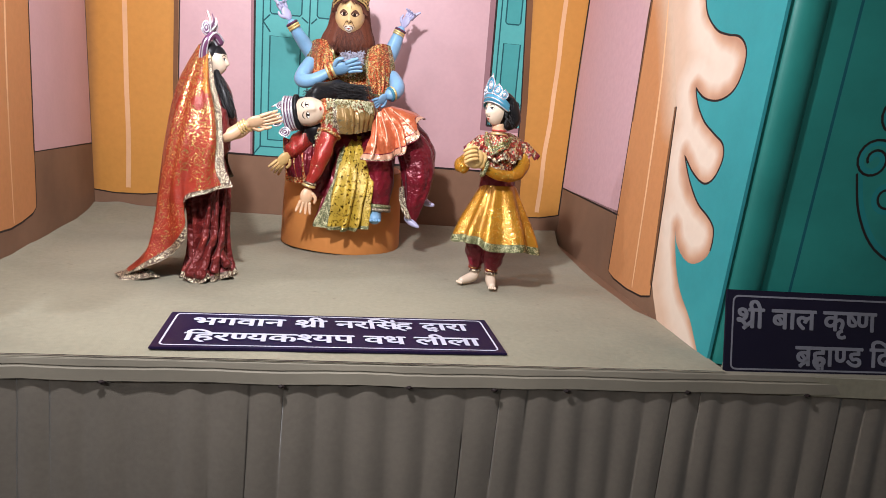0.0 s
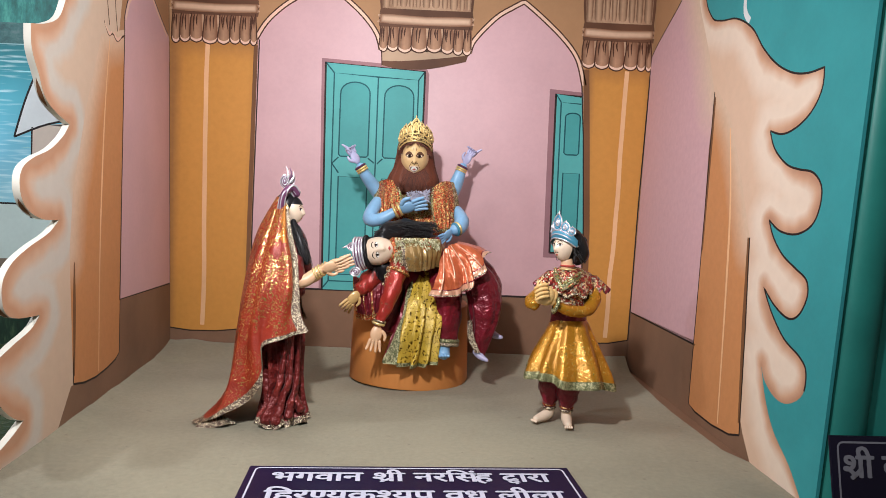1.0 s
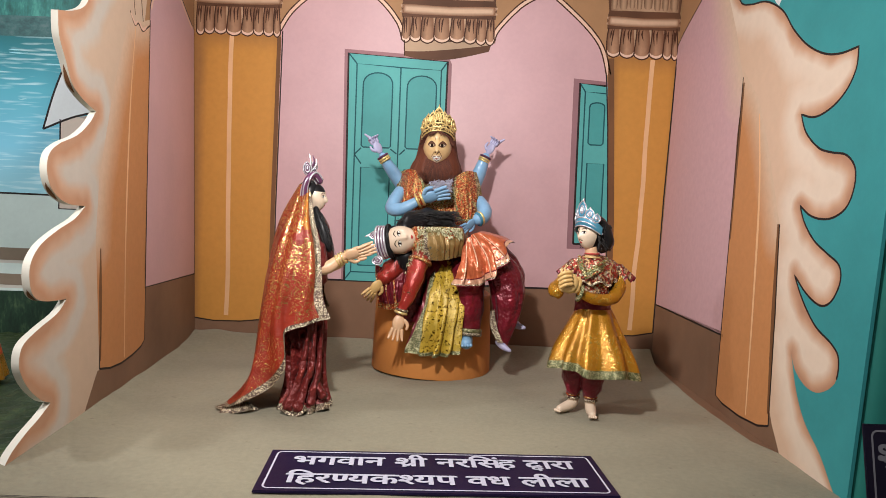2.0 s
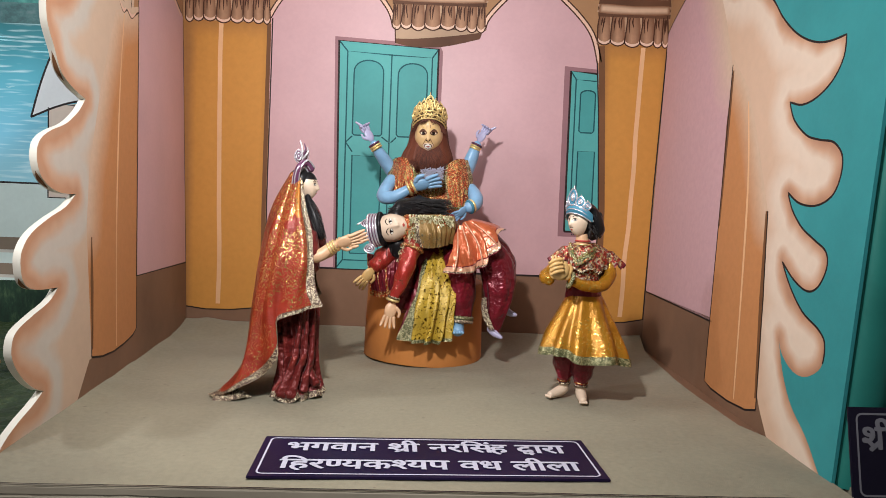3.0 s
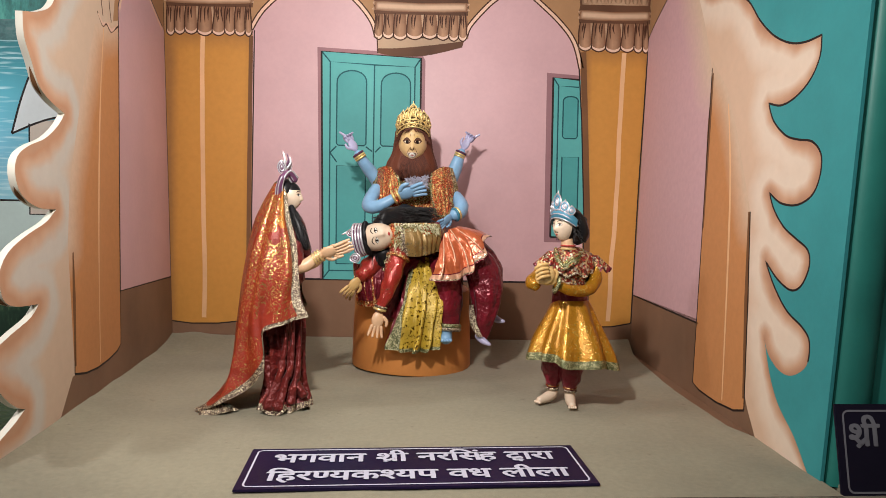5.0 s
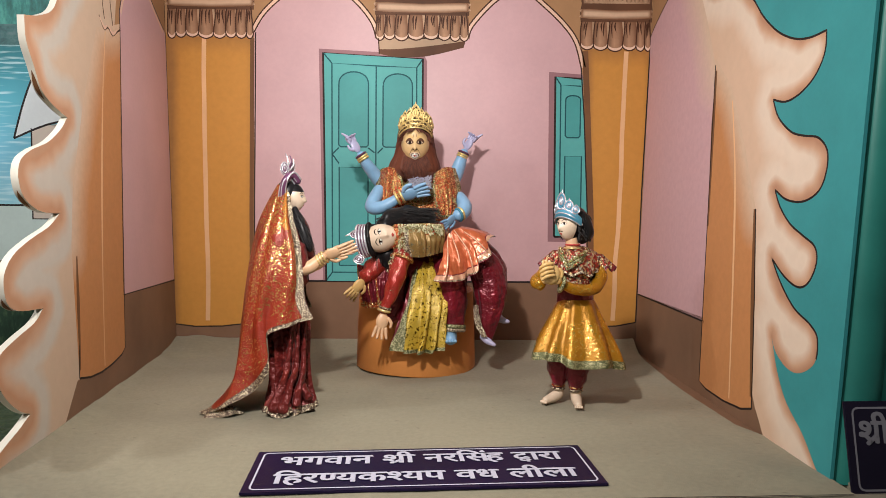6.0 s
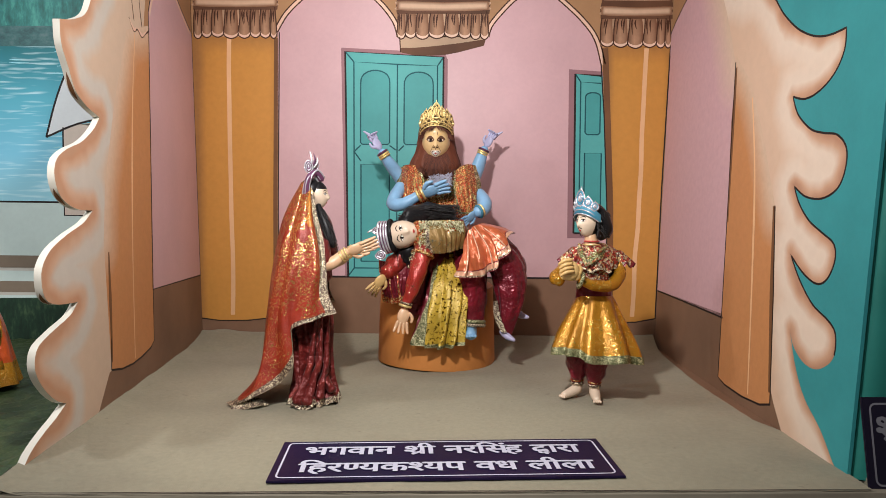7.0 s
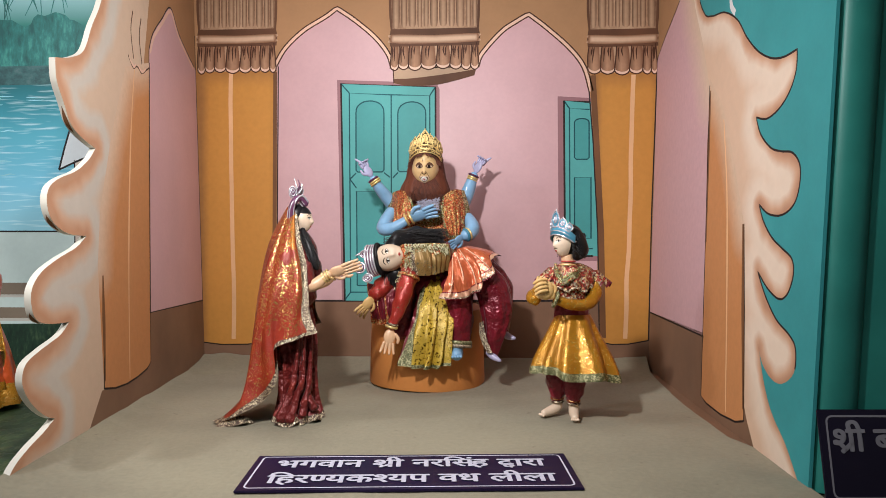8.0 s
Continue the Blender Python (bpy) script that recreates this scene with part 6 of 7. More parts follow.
def lying():
    d = Doll()
    c = Vector((-0.134, 2.540, 1.296))
    up = Vector((-0.975, 0.02, -0.17)).normalized()
    face = Vector((0.10, -0.97, 0.16)).normalized()
    side = face.cross(up).normalized()
    d.head(c, face, up, 0.062, SKIN_PALE, hairline=0.60)
    d.ball(c - face * 0.016 + up * 0.022, (0.054, 0.048, 0.056), HAIR)
    for k in range(40):
        a = math.pi * k / 39
        d.ball(c + up * (0.038 + 0.010 * math.sin(a)) + side * 0.050 * math.cos(a) + face * (0.014 + 0.024 * math.sin(a)), (0.010, 0.008, 0.011), HAIR, None, 6)
    rng = random.Random(21)
    locks = []
    for k in range(420):
        q = rng.random()
        p = c + Vector((-0.03 + 0.21 * q, 0.03 + 0.12 * q + rng.uniform(-0.02, 0.02), 0.045 + 0.040 * min(1, q * 2.5) + rng.uniform(-0.03, 0.022)))
        locks.append((p, (1.0, rng.uniform(-0.06, 0.04), rng.uniform(-0.08, 0.01)), rng.uniform(0.03, 0.05), 0.0016, 0.10))
    for k in range(500):
        p = c + Vector((rng.uniform(-0.03, 0.05), 0.03 + rng.uniform(-0.03, 0.03), -0.035 + rng.uniform(-0.02, 0.015)))
        locks.append((p, (rng.uniform(-0.1, 0.4), 0.1, -1.0), rng.uniform(0.04, 0.07), 0.0020, 0.2))
    d.fur(locks, STRAND, 3)
    d.tube([c + Vector((0.0, 0.03, 0.035)), c + Vector((0.03, 0.07, 0.06)), c + Vector((0.085, 0.14, 0.07)), c + Vector((0.16, 0.18, 0.07))], [0.028, 0.040, 0.045, 0.036], HAIR, 20, 6, 0.05)
    d.tube([c + Vector((0.01, 0.02, -0.045)), c + Vector((0.03, 0.04, -0.08)), c + Vector((0.04, 0.05, -0.115))], [0.035, 0.042, 0.012], HAIR, 12)
    # crown of bowed bands with stone-set discs
    for k, s in enumerate((0.028, 0.034, 0.040, 0.047, 0.054, 0.061, 0.068)):
        pts = []
        for j in range(13):
            a = -1.5 + 3.0 * j / 12
            pts.append(c + up * (0.024 + s * 0.72 + 0.016 * math.cos(a)) + side * (0.054 + 0.10 * (s - 0.028)) * math.sin(a) + face * (0.042 - 0.2 * (s - 0.028)) * math.cos(a))
        d.tube(pts, [0.0030 if k % 2 else 0.0044] * 13, CROWN_PLUM if k % 2 else SILVER, 6, 2)
    for at, w, h in (((-0.236, 2.490, 1.261), 0.019, 0.021), ((-0.208, 2.500, 1.224), 0.015, 0.018), ((-0.225, 2.520, 1.309), 0.013, 0.016)):
        d.drop(at, (-0.1, -0.99, 0.1), up, w, h, CROWN_PLUM, SILVER)
    d.tube([(-0.200, 2.540, 1.328), (-0.226, 2.530, 1.318), (-0.256, 2.520, 1.303)], [0.007, 0.006, 0.002], SILVER, 6, 4)
    # garland and sequinned trunk
    d.skirt([(-0.070, 2.552, 1.345, 0.02, 0.03), (-0.076, 2.546, 1.328, 0.03, 0.036), (-0.076, 2.543, 1.296, 0.034, 0.040), (-0.068, 2.546, 1.262, 0.03, 0.036)], RED_GOLD, 9, 0.10, 60)
    d.tube([(-0.085, 2.56, 1.30), (-0.04, 2.565, 1.285), (0.02, 2.59, 1.288), (0.075, 2.61, 1.30)], [0.036, 0.048, 0.046, 0.040], PALE_BROCADE, 18, 6, 0.03)
    drape(d, [(0.0, [(-0.055, 2.52, 1.345), (-0.048, 2.498, 1.29), (-0.045, 2.51, 1.235)]), (0.35, [(-0.005, 2.53, 1.348), (0.0, 2.502, 1.29), (0.0, 2.515, 1.232)]), (0.7, [(0.035, 2.545, 1.348), (0.04, 2.522, 1.29), (0.04, 2.53, 1.24)]), (1.0, [(0.078, 2.56, 1.345), (0.082, 2.548, 1.295), (0.075, 2.56, 1.25)])], 56, 26, PALE_BROCADE, 0.006, [(RED_GOLD, lambda i, j: 26 < i < 44 and j < 9), (LACE, lambda i, j: i < 6)], 0.3)
    foil = []
    for k in range(560):
        q = rng.random() ** 1.3
        at = Vector((-0.075 + 0.150 * q, 2.505 + 0.035 * q + rng.uniform(-0.006, 0.008), 1.345 - (0.085 * rng.random() if q < 0.35 else 0.035 * rng.random())))
        foil.append((at, (rng.uniform(-1, 1), -0.8, rng.uniform(-1, 1)), rng.uniform(0.005, 0.010), rng.uniform(0.0026, 0.0044), rng.uniform(0, 0.8)))
    for k in range(110):
        q = rng.random()
        at = Vector((-0.074 - 0.020 * q, 2.500 - 0.008 * q, 1.255 - 0.075 * q)) + Vector((rng.uniform(-0.022, 0.022), rng.uniform(-0.004, 0.006), 0))
        foil.append((at, (rng.uniform(-1, 1), -0.8, rng.uniform(-1, 0.4)), rng.uniform(0.004, 0.009), rng.uniform(0.0018, 0.0034), 0.4))
    d.fur(foil, FOIL, 14)
    d.ring((0.076, 2.605, 1.298), (1, 0.1, 0.15), 0.046, 0.010, MAROON)
    # short coral skirt that fans out over the knee
    fan = [(0.0, [(0.088, 2.560, 1.297), (0.071, 2.520, 1.220), (0.058, 2.500, 1.152)]), (0.25, [(0.097, 2.550, 1.312), (0.111, 2.505, 1.228), (0.108, 2.490, 1.149)]), (0.5, [(0.109, 2.550, 1.324), (0.148, 2.510, 1.245), (0.158, 2.495, 1.161)]), (0.75, [(0.123, 2.560, 1.331), (0.178, 2.530, 1.270), (0.205, 2.520, 1.206)]), (1.0, [(0.140, 2.580, 1.337), (0.199, 2.565, 1.320), (0.254, 2.560, 1.297)]), (1.2, [(0.142, 2.660, 1.339), (0.200, 2.660, 1.327), (0.250, 2.660, 1.299)])]
    drape(d, fan, 110, 44, PINK_SATIN, 0.013, [(PIPING, lambda i, j: 35 < j < 41), (LACE, lambda i, j: 40 < j < 43), (MAROON, lambda i, j: j > 42 or j == 35)], 1.1, 21)
    for (x0, y0, z0), (x1, y1, z1), (x2, y2, z2) in ([(0.092, 2.550, 1.304), (0.094, 2.505, 1.223), (0.085, 2.488, 1.159)], [(0.103, 2.545, 1.316), (0.130, 2.500, 1.240), (0.134, 2.486, 1.167)], [(0.115, 2.550, 1.326), (0.161, 2.515, 1.259), (0.181, 2.500, 1.190)], [(0.131, 2.565, 1.333), (0.190, 2.540, 1.293), (0.231, 2.530, 1.251)]):
        d.tube([(x0, y0, z0), (x1, y1 - 0.006, z1), (x2, y2 - 0.004, z2)], [0.002, 0.003, 0.003], PIPING, 6, 5)
    d.ball((0.167, 2.630, 1.245), (0.080, 0.07, 0.06), MAROON, Matrix.Rotation(0.5, 3, "Y"), 14)
    # baggy maroon trousers, feet
    d.skirt([(*(0.179, 2.635, 1.274), 0.045, 0.05), (*(0.216, 2.630, 1.217), 0.066, 0.060), (*(0.243, 2.625, 1.145), 0.064, 0.058), (*(0.248, 2.615, 1.064), 0.052, 0.048), (*(0.242, 2.605, 0.994), 0.034, 0.032), (*(0.240, 2.600, 0.940), 0.014, 0.014)], MAROON, 8, 0.09, 120, None, 0.8)
    d.tube([(0.197, 2.700, 1.251), (0.261, 2.700, 1.184), (0.274, 2.690, 1.087), (0.276, 2.680, 1.015)], [0.056, 0.048, 0.036, 0.022], MAROON, 20, 6, 0.06)
    drape(d, [(0.0, [(0.187, 2.585, 1.057), (0.192, 2.578, 1.004), (0.216, 2.572, 0.949)]), (1.0, [(0.203, 2.575, 1.065), (0.211, 2.572, 1.009), (0.238, 2.567, 0.950)])], 8, 16, LACE, 0.002)
    d.tube([(0.222, 2.600, 0.950), (0.238, 2.590, 0.934), (0.263, 2.575, 0.921)], [0.014, 0.013, 0.006], SKIN_LILAC)
    d.tube([(0.280, 2.670, 1.008), (0.298, 2.660, 0.997), (0.319, 2.650, 0.993)], [0.014, 0.012, 0.006], SKIN_LILAC)
    # arms that hang down
    d.tube([(-0.061, 2.535, 1.247), (-0.078, 2.500, 1.175), (-0.101, 2.482, 1.101), (-0.118, 2.475, 1.058)], [0.034, 0.030, 0.022, 0.016], MAROON_SLEEVE, 20, 8, 0.07)
    d.ring((-0.120, 2.475, 1.054), (-0.25, -0.05, -1), 0.019, 0.005, GOLD)
    d.ring((-0.116, 2.475, 1.063), (-0.25, -0.05, -1), 0.019, 0.004, LACE)
    d.ring((-0.064, 2.525, 1.228), (-0.3, -0.3, -1), 0.036, 0.007, RED_GOLD)
    d.hand((-0.121, 2.473, 1.048), (-0.16, -0.12, -0.97), (0.2, -0.95, 0.1), 0.070, SKIN, 0.22, 0.22)
    d.tube([(-0.135, 2.585, 1.220), (-0.168, 2.570, 1.185), (-0.191, 2.545, 1.158)], [0.034, 0.034, 0.026], MAROON_SLEEVE, 16, 7, 0.07)
    d.hand((-0.196, 2.540, 1.153), (-0.62, -0.1, -0.76), (0.4, -0.85, -0.2), 0.066, SKIN_OCHRE, 0.22, 0.2)
    drape(d, [(0.0, [(-0.223, 2.580, 1.203), (-0.217, 2.570, 1.134), (-0.201, 2.575, 1.053)]), (0.5, [(-0.181, 2.565, 1.197), (-0.175, 2.548, 1.127), (-0.162, 2.560, 1.050)]), (1.0, [(-0.114, 2.570, 1.205), (-0.112, 2.552, 1.131), (-0.121, 2.565, 1.066)])], 40, 30, MAROON, 0.005, [(RED_GOLD, lambda i, j: j > 24 or i % 9 == 0)], 0.9)
    return d.build("doll_lying", "doll with silver crown lying across the lap of the seated doll")


lying()


def boy():
    d = Doll()
    face = Vector((-0.84, -0.54, -0.03)).normalized()
    c = Vector((0.458, 2.250, 1.349))
    patch = d.head(c, face, (0, 0, 1), 0.044, SKIN_PALE)
    for k in (-1, 1):
        patch(0.13 * k, -0.385, 0.13, lambda t: -0.03 + 0.03 * t * t - 0.02 * k * t, lambda t: 0.018 - 0.02 * k * t, EYE, 0.018)
    d.ball(c + Vector((0.016, 0.018, 0.010)), (0.045, 0.045, 0.048), HAIR)
    d.tube([c + Vector((0.024, -0.012, 0.03)), c + Vector((0.040, -0.006, -0.002)), c + Vector((0.044, 0.0, -0.030)), c + Vector((0.034, 0.002, -0.050))], [0.024, 0.027, 0.026, 0.012], HAIR, 14, 5, 0.06)
    d.tube([c + Vector((0.0, 0.04, 0.03)), c + Vector((0.005, 0.05, -0.01)), c + Vector((0.02, 0.045, -0.045))], [0.022, 0.026, 0.014], HAIR, 12)
    rng = random.Random(41)
    locks = []
    for k in range(620):
        a = rng.uniform(-0.9, 2.9)
        p = c + Vector((0.014 + 0.048 * math.cos(a - 0.6), 0.012 + 0.048 * math.sin(a - 0.6), rng.uniform(-0.045, 0.03)))
        locks.append((p, (0.5 * math.cos(a - 0.6), 0.5 * math.sin(a - 0.6), -1.0), rng.uniform(0.007, 0.014), 0.0020, -0.3))
    d.fur(locks, STRAND, 6)
    d.tube([c + Vector((0.006, 0.004, -0.040)), c + Vector((0.014, 0.008, -0.085))], [0.018, 0.023], SKIN)
    for k in range(2):
        d.ring(c + Vector((0.011, 0.004, -0.060 - 0.010 * k)), (0, 0, 1), 0.021 + 0.003 * k, 0.003, (LIP, GOLD)[k])
    d.tiara(c + face * 0.037 + Vector((0.0, -0.002, 0.024)), face, (0.06, 0.06, 1), 0.098, 0.090, CROWN_BLUE, SILVER, 0.85, 0.030, ((0.0, 0.60, 0.20), (0.55, 0.36, 0.15), (-0.55, 0.36, 0.15), (1.0, 0.28, 0.12), (-1.0, 0.28, 0.12)))
    for k in range(15):
        t = -1.45 + 2.9 * k / 14
        s = face.cross(Vector((0, 0, 1)))
        d.ball(c + face * 0.037 + Vector((0, -0.002, 0.024)) + s * 0.050 * math.sin(t) + face * 0.043 * (math.cos(t) - 1) + Vector((0, 0, 0.030 * (math.cos(t) - 1) + 0.004)), (0.0032,) * 3, SILVER, None, 6)
    # bodice with a sequinned cape collar and a gilt neckline
    d.skirt([(*(0.478, 2.270, 1.284), 0.026, 0.026), (*(0.483, 2.272, 1.263), 0.058, 0.046), (*(0.484, 2.272, 1.223), 0.064, 0.052), (*(0.483, 2.272, 1.171), 0.055, 0.050), (*(0.482, 2.272, 1.130), 0.050, 0.047)], COLLAR, 10, 0.04, 72)
    d.skirt([(*(0.477, 2.270, 1.284), 0.030, 0.030), (*(0.481, 2.270, 1.263), 0.064, 0.050), (*(0.481, 2.268, 1.228), 0.076, 0.062), (*(0.481, 2.266, 1.201), 0.070, 0.064)], COLLAR, 16, 0.09, 90, (LACE, 2), 1.0)
    for pts in (((0.427, 2.235, 1.281), (0.431, 2.208, 1.259), (0.443, 2.198, 1.236)), ((0.514, 2.245, 1.276), (0.480, 2.208, 1.256), (0.443, 2.198, 1.236))):
        for k in range(3):
            d.tube([Vector(p) + Vector((0, -0.002 * k, -0.008 * k)) for p in pts], [0.005, 0.006, 0.005], (SILVER_GREEN, LACE_GREEN, SILVER_GREEN)[k], 8)
    for px, lean in (((0.424, 2.262, 1.263), -1), ((0.548, 2.268, 1.253), 1)):
        rows = []
        for i in range(8):
            t = i / 7
            rows.append([Vector(px) + Vector((lean * 0.018 * t + (0.016 + 0.022 * t) * math.cos(a) * (1 + 0.16 * t * math.sin(8 * a)), (0.02 + 0.018 * t) * math.sin(a), 0.008 - 0.046 * t + 0.008 * math.sin(8 * a) * t)) for a in (2 * math.pi * k / 48 for k in range(48))])
        d.grid(rows, COLLAR, True, [(MAROON, lambda i, j: i > 5)])
    # sleeves and folded palms
    d.tube([(0.543, 2.268, 1.239), (0.551, 2.240, 1.197), (0.525, 2.205, 1.162), (0.471, 2.172, 1.160), (0.422, 2.158, 1.176)], [0.019, 0.020, 0.019, 0.016, 0.014], GOLD_CLOTH, 20, 8, 0.05)
    d.tube([(0.425, 2.275, 1.239), (0.385, 2.240, 1.202), (0.355, 2.205, 1.180), (0.363, 2.180, 1.173)], [0.020, 0.022, 0.021, 0.017], GOLD_CLOTH, 18, 7, 0.05)
    d.ring((0.420, 2.157, 1.177), (-0.95, 0, 0.35), 0.021, 0.006, LACE_GREEN)
    d.hand((0.415, 2.156, 1.179), (-0.62, -0.12, 0.78), (-0.1, 0.9, 0.2), 0.056, SKIN_OCHRE, 0.06, 0.5)
    d.hand((0.372, 2.172, 1.177), (0.10, -0.2, 0.97), (0.3, 0.7, 0.2), 0.054, SKIN_OCHRE, 0.06, 0.4)
    d.ball((0.389, 2.158, 1.205), (0.028, 0.022, 0.030), SKIN_OCHRE, None, 14)
    for k in range(4):
        d.tube([(0.387, 2.135, 1.239), (0.367, 2.130, 1.236), (0.353, 2.140, 1.225)] if k == 0 else [Vector(p) + Vector((0.002 * k, -0.003, -0.011 * k)) for p in ((0.387, 2.135, 1.239), (0.367, 2.130, 1.236), (0.353, 2.140, 1.225))], [0.0048, 0.0052, 0.004], SKIN_OCHRE, 8, 4)
    # belt, flared gold skirt that rises on one side, trousers
    d.skirt([(*(0.481, 2.272, 1.151), 0.052, 0.049), (*(0.481, 2.270, 1.131), 0.054, 0.052), (*(0.481, 2.268, 1.108), 0.057, 0.054)], MAROON, 8, 0.05, 60)
    hem = 0.957
    d.skirt([(0.484, 2.264, 1.124, 0.052, 0.049), (0.484, 2.263, 1.112, 0.060, 0.057), (0.484, 2.260, 1.07, 0.080, 0.072), (0.484, 2.257, 1.02, 0.106, 0.092), (0.484, 2.254, 0.985, 0.122, 0.106), (0.484, 2.252, hem, 0.131, 0.112)], GOLD_CLOTH, 10, 0.14, 130, None, 0.3, 6, -0.10)
    d.skirt([(0.484, 2.252, hem + 0.004, 0.131, 0.112), (0.484, 2.252, hem - 0.008, 0.134, 0.115), (0.484, 2.252, hem - 0.020, 0.135, 0.116)], LACE_GREEN, 10, 0.14, 160, None, 0.3, 3, -0.10, True)
    for x, y in ((0.442, 2.275), (0.490, 2.245)):
        d.tube([(x, y, 1.0), (x - 0.004, y, 0.93), (x - 0.006, y - 0.002, 0.885), (x - 0.006, y, 0.85)], [0.044, 0.040, 0.030, 0.017], MAROON, 16, 7, 0.08)
        for k in range(2):
            d.ring((x - 0.006, y, 0.856 - 0.010 * k), (0, 0, 1), 0.018, 0.004, (RED_GOLD, LACE)[k])
        way = Vector((-0.80, -0.60, 0)) if x < 0.47 else Vector((-0.05, -0.99, 0))
        p = Vector((x - 0.006, y, 0.832))
        d.tube([p + Vector((0, 0, 0.02)), p + Vector((0, 0, -0.004)), p + way * 0.022 + Vector((0, 0, -0.012)), p + way * 0.058 + Vector((0, 0, -0.018))], [0.014, 0.016, 0.016, 0.011], SKIN_PALE, 12)
        for k in range(4):
            q = p + way * 0.064 + Vector((-way.y, way.x, 0)) * (0.006 * (k - 1.5)) + Vector((0, 0, -0.021))
            d.ball(q, (0.0045, 0.0065, 0.0045), SKIN_PALE, None, 6)
    return d.build("doll_boy", "standing doll in gold brocade tunic with folded palms")


boy()


def neighbour():
    d = Doll()
    c = Vector((-1.56, 2.27, 1.36))
    d.head(c, (-0.6, -0.7, 0), (0, 0, 1), 0.05, SKIN)
    d.ball(c + Vector((0.025, 0.01, 0.012)), (0.058, 0.056, 0.06), HAIR)
    d.tube([c + Vector((0.045, 0.01, 0.01)), c + Vector((0.065, 0.02, -0.04)), c + Vector((0.055, 0.02, -0.1))], [0.03, 0.03, 0.012], HAIR, 12)
    d.tube([(-1.445, 2.27, 1.29), (-1.445, 2.27, 1.24), (-1.445, 2.27, 1.16), (-1.445, 2.27, 1.08)], [0.03, 0.075, 0.07, 0.06], ORANGE_SATIN)
    d.tube([(-1.47, 2.262, 1.27), (-1.42, 2.255, 1.225), (-1.39, 2.245, 1.18)], [0.04, 0.042, 0.034], RED_GOLD, 14, 5, 0.05)
    d.tube([(-1.415, 2.255, 1.225), (-1.378, 2.24, 1.165), (-1.40, 2.20, 1.12), (-1.46, 2.17, 1.14)], [0.034, 0.03, 0.026, 0.02], SKIN)
    for k in range(3):
        d.ring((-1.385 + 0.006 * k, 2.21, 1.128 - 0.003 * k), (-0.7, -0.5, 0.1), 0.030, 0.005, SILVER if k != 1 else GOLD)
    d.tube([(-1.375, 2.235, 1.19), (-1.365, 2.23, 1.23), (-1.36, 2.225, 1.25)], [0.006, 0.006, 0.004], SILVER, 8)
    d.skirt([(-1.445, 2.27, 1.10, 0.062, 0.06), (-1.445, 2.265, 1.0, 0.10, 0.095), (-1.445, 2.26, 0.90, 0.125, 0.12), (-1.445, 2.26, 0.812, 0.145, 0.14)], ORANGE_SATIN, 10, 0.12, 100, (GOLD_CLOTH, 5), 2.0)
    drape(d, [(0.0, [(-1.385, 2.22, 1.13), (-1.355, 2.18, 0.98), (-1.338, 2.16, 0.86)]), (1.0, [(-1.365, 2.27, 1.13), (-1.335, 2.26, 0.98), (-1.318, 2.25, 0.87)])], 16, 30, ORANGE_SATIN, 0.006, (GOLD_CLOTH, lambda i, j: j > 24 or i > 12))
    d.tube([(-1.44, 2.20, 0.83), (-1.43, 2.15, 0.815), (-1.425, 2.11, 0.812)], [0.02, 0.02, 0.012], SKIN)
    d.v = [p - Vector((0.045, 0, 0)) for p in d.v]
    return d.build("doll_neighbour", "dark-haired doll in an orange satin skirt on the grass carpet")


neighbour()


# ---------------------------------------------------------------- signs
def letters(run, cut=None):
    """Outline triangles of a run of letters in Blender's own font: points and faces, and the width. cut: keep only what lies left of this share."""
    data = bpy.data.curves.new("run", "FONT")
    data.body, data.size = run, 1.0
    ob = new("run", data)
    bpy.context.view_layer.update()
    me = bpy.data.meshes.new_from_object(ob.evaluated_get(bpy.context.evaluated_depsgraph_get()))
    bpy.data.objects.remove(ob)
    bm = bmesh.new()
    bm.from_mesh(me)
    wide = max(v.co.x for v in bm.verts)
    if cut:
        bmesh.ops.bisect_plane(bm, geom=bm.verts[:] + bm.edges[:] + bm.faces[:], plane_co=(wide * cut, 0, 0), plane_no=(1, 0, 0), clear_outer=True)
        wide *= cut
    bmesh.ops.triangulate(bm, faces=bm.faces[:])
    bm.verts.index_update()
    pts, faces = [v.co.copy() for v in bm.verts], [[v.index for v in f.verts] for f in bm.faces]
    bm.free()
    bpy.data.meshes.remove(me)
    bpy.data.curves.remove(data)
    return pts, faces, wide


def line_of(runs):
    """Runs set side by side: text, a share to keep (half letters), an overhang to take back, or a small letter hung below the last one."""
    pts, faces, x = [], [], 0.0
    for run in runs:
        if run == " ":
            x += 0.30
            continue
        text, cut, small = run if isinstance(run, tuple) else (run, None, None)
        if text == "/":
            base = [Vector((x - 0.13, 0.27, 0)), Vector((x - 0.44, 0.0, 0)), Vector((x - 0.39, -0.06, 0)), Vector((x - 0.09, 0.20, 0))]
            p, f, w = base, [[0, 1, 2], [0, 2, 3]], 0.0
            shifted = p
        else:
            p, f, w = letters(text, cut)
            w = 0.28 if text == "ि" else w
            if small:
                shifted = [Vector((q.x * small + x - w * small - 0.05, q.y * small - 0.16, 0)) for q in p]
                w = 0.0
            else:
                shifted = [Vector((q.x + x, q.y, 0)) for q in p]
        faces += [[i + len(pts) for i in t] for t in f]
        pts += shifted
        x += w - (0.02 if w else 0.0)
    return pts, faces, x


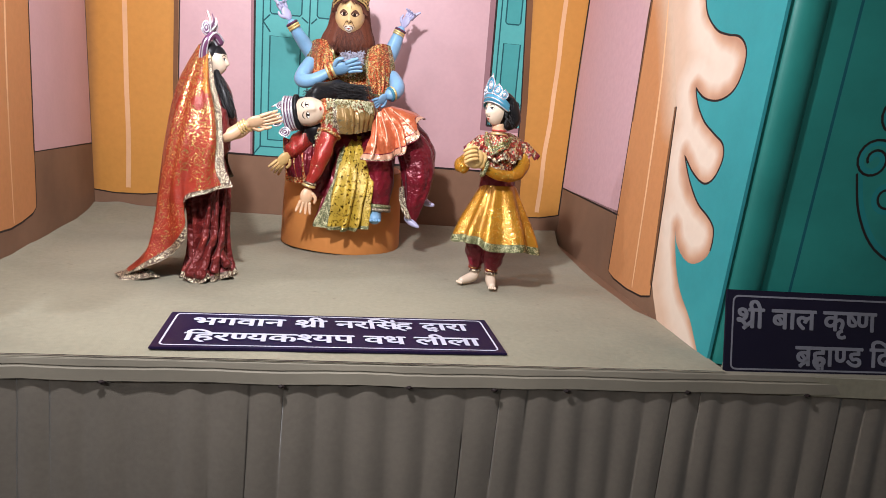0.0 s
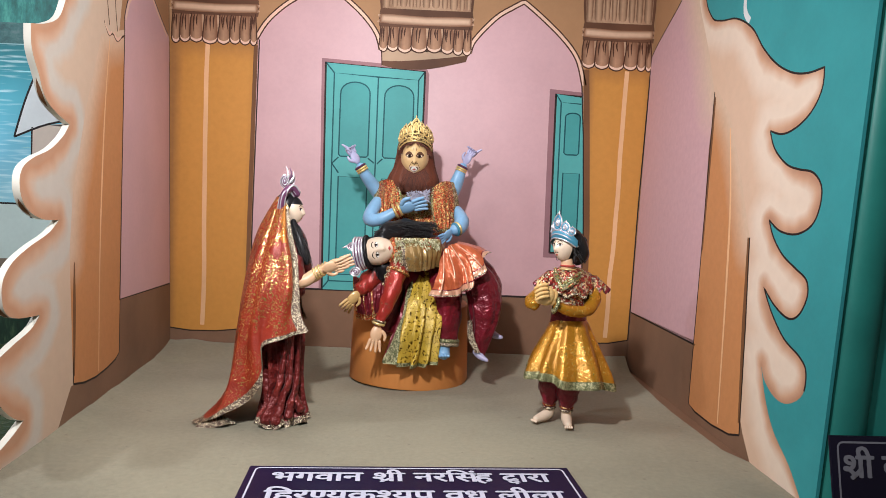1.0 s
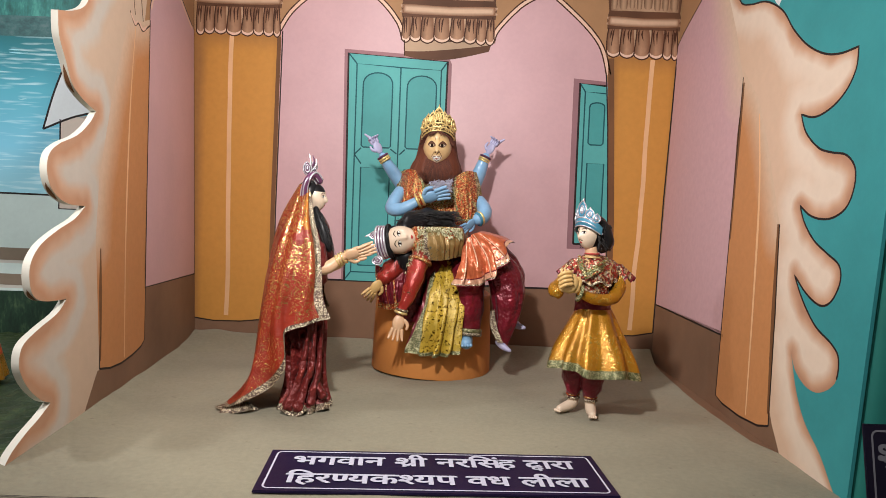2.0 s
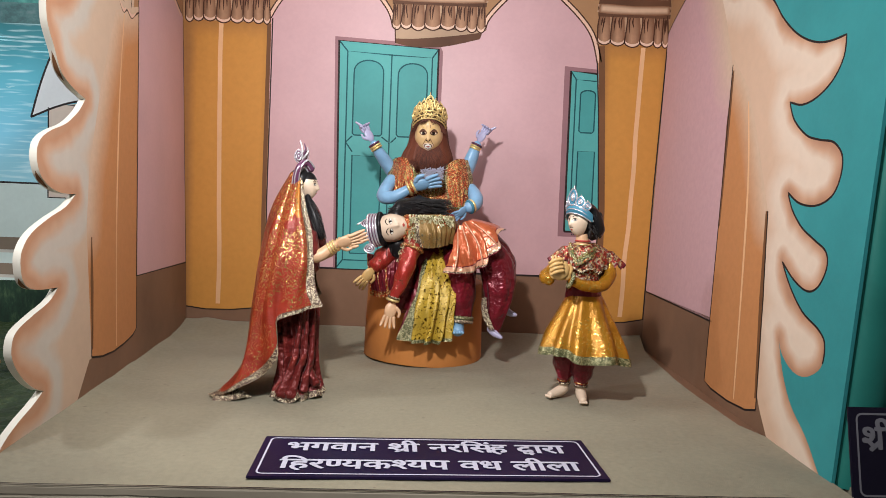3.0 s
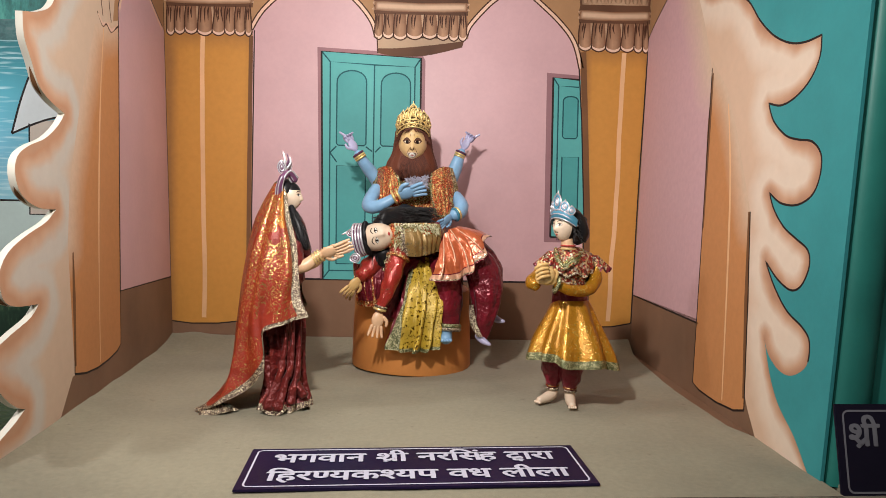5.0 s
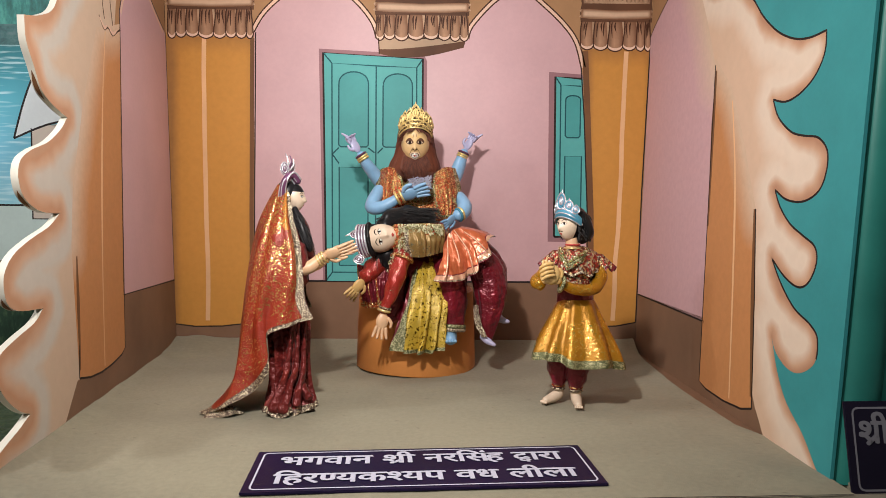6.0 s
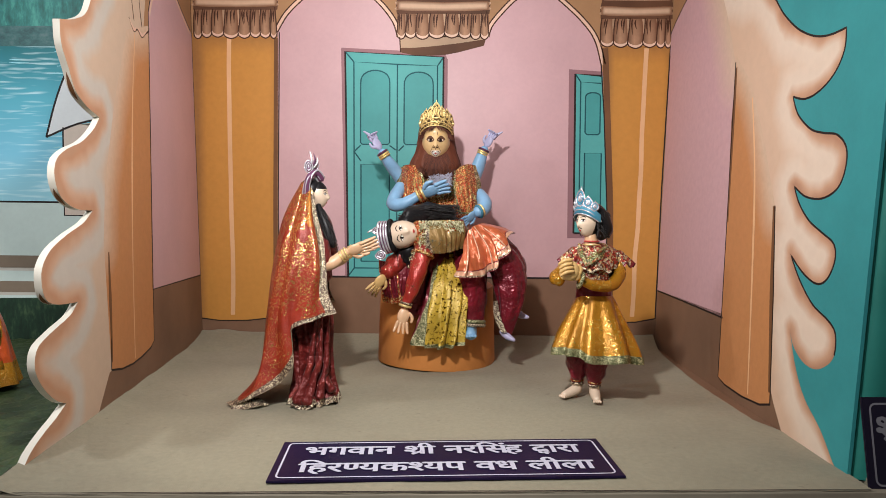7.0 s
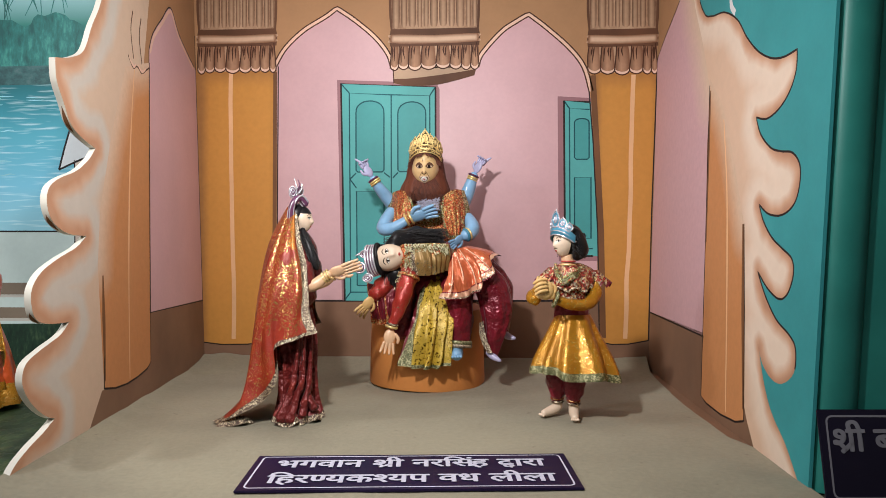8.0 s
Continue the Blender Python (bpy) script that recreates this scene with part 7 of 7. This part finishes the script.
def sign_board(name, label, pose_m, size, lines, mat, ink):
    """A flat board with a white frame line and raised lettering, face up in its own plane."""
    w, h = size
    base = thing(name, label, "sign")
    base.matrix_world = pose_m
    bm = bmesh.new()
    bmesh.ops.create_cube(bm, size=1.0)
    for v in bm.verts:
        v.co = Vector((v.co.x * w, v.co.y * h, v.co.z * 0.006 + 0.003))
    bmesh.ops.bevel(bm, geom=bm.edges[:], offset=0.0015, segments=2, affect="EDGES")
    me = bpy.data.meshes.new("board")
    bm.to_mesh(me)
    bm.free()
    me.materials.append(mat)
    new("board", me).parent = base
    frame_pts = []
    a, b, r = w / 2 - 0.017, h / 2 - 0.014, 0.012
    for cx, cy, q in ((a - r, b - r, 0), (-a + r, b - r, 1), (-a + r, -b + r, 2), (a - r, -b + r, 3)):
        frame_pts += [(cx + r * math.cos(math.pi / 2 * (q + k / 4)), cy + r * math.sin(math.pi / 2 * (q + k / 4))) for k in range(5)]
    v, f = ribbon(lambda s, t, lift: Vector((s, t, 0.0068)), loop(frame_pts), 0.0042, 0)
    line = new("frame_line", mesh_of("frame_line", v, f, ink))
    line.parent = base
    for runs, x0, width, y0, tall in lines:
        p, f, total = line_of(runs)
        k = width / total
        verts, faces = [], []
        for n, (dx, dy) in enumerate(((0, 0), (0.028, 0.012), (-0.028, 0.012), (0.028, -0.012), (-0.028, -0.012), (0, 0.022), (0, -0.022))):
            faces += [[i + len(verts) for i in t] for t in f]
            verts += [(x0 + (q.x + dx) * k, y0 + (q.y + dy) * tall, 0.0070 + 0.0002 * n) for q in p]
        me = mesh_of("lettering", verts, faces, ink)
        o = new("lettering", me)
        o.parent = base
    return base


half = 0.66
bhagwan = ["भगवान", " ", "श", "/", "ी", " ", "नर", "ि", "स", "ं", "ह", " ", "द", ("व", None, 0.55), "ा", "रा"]
leela = ["ि", "ह", "र", ("ण", half, None), "यक", ("श", half, None), "यप", " ", "वध", " ", "लीला"]
turn_a = math.degrees(math.atan2(0.064, 0.767))
sign_board("sign", "indigo board with white Hindi lettering lying on the stage cloth",
           pose(0.0355, 1.691, 0.805, 1.5, 0, turn_a), (0.765, 0.228),
           [(bhagwan, -0.325, 0.645, 0.024, 0.073), (leela, -0.325, 0.655, -0.074, 0.073)], SIGN, WHITE)

krishna = ["श", "/", "ी", " ", "बाल", " ", "कृ", ("ष", half, None), "ण"]
cosmos = ["ब", "/", "ह", ("म", None, 0.6), "ा", ("ण", half, None), "ड", " ", "ि", "द"]
sign_board("sign", "dark indigo board with white Hindi lettering leaning on the panel",
           pose(1.305, 1.628, 0.886, 78, 0, 3.0), (0.76, 0.196),
           [(krishna, -0.355, 0.36, 0.012, 0.07), (cosmos, -0.20, 0.25, -0.072, 0.07)], SIGN_DARK, SHADED_LETTER)
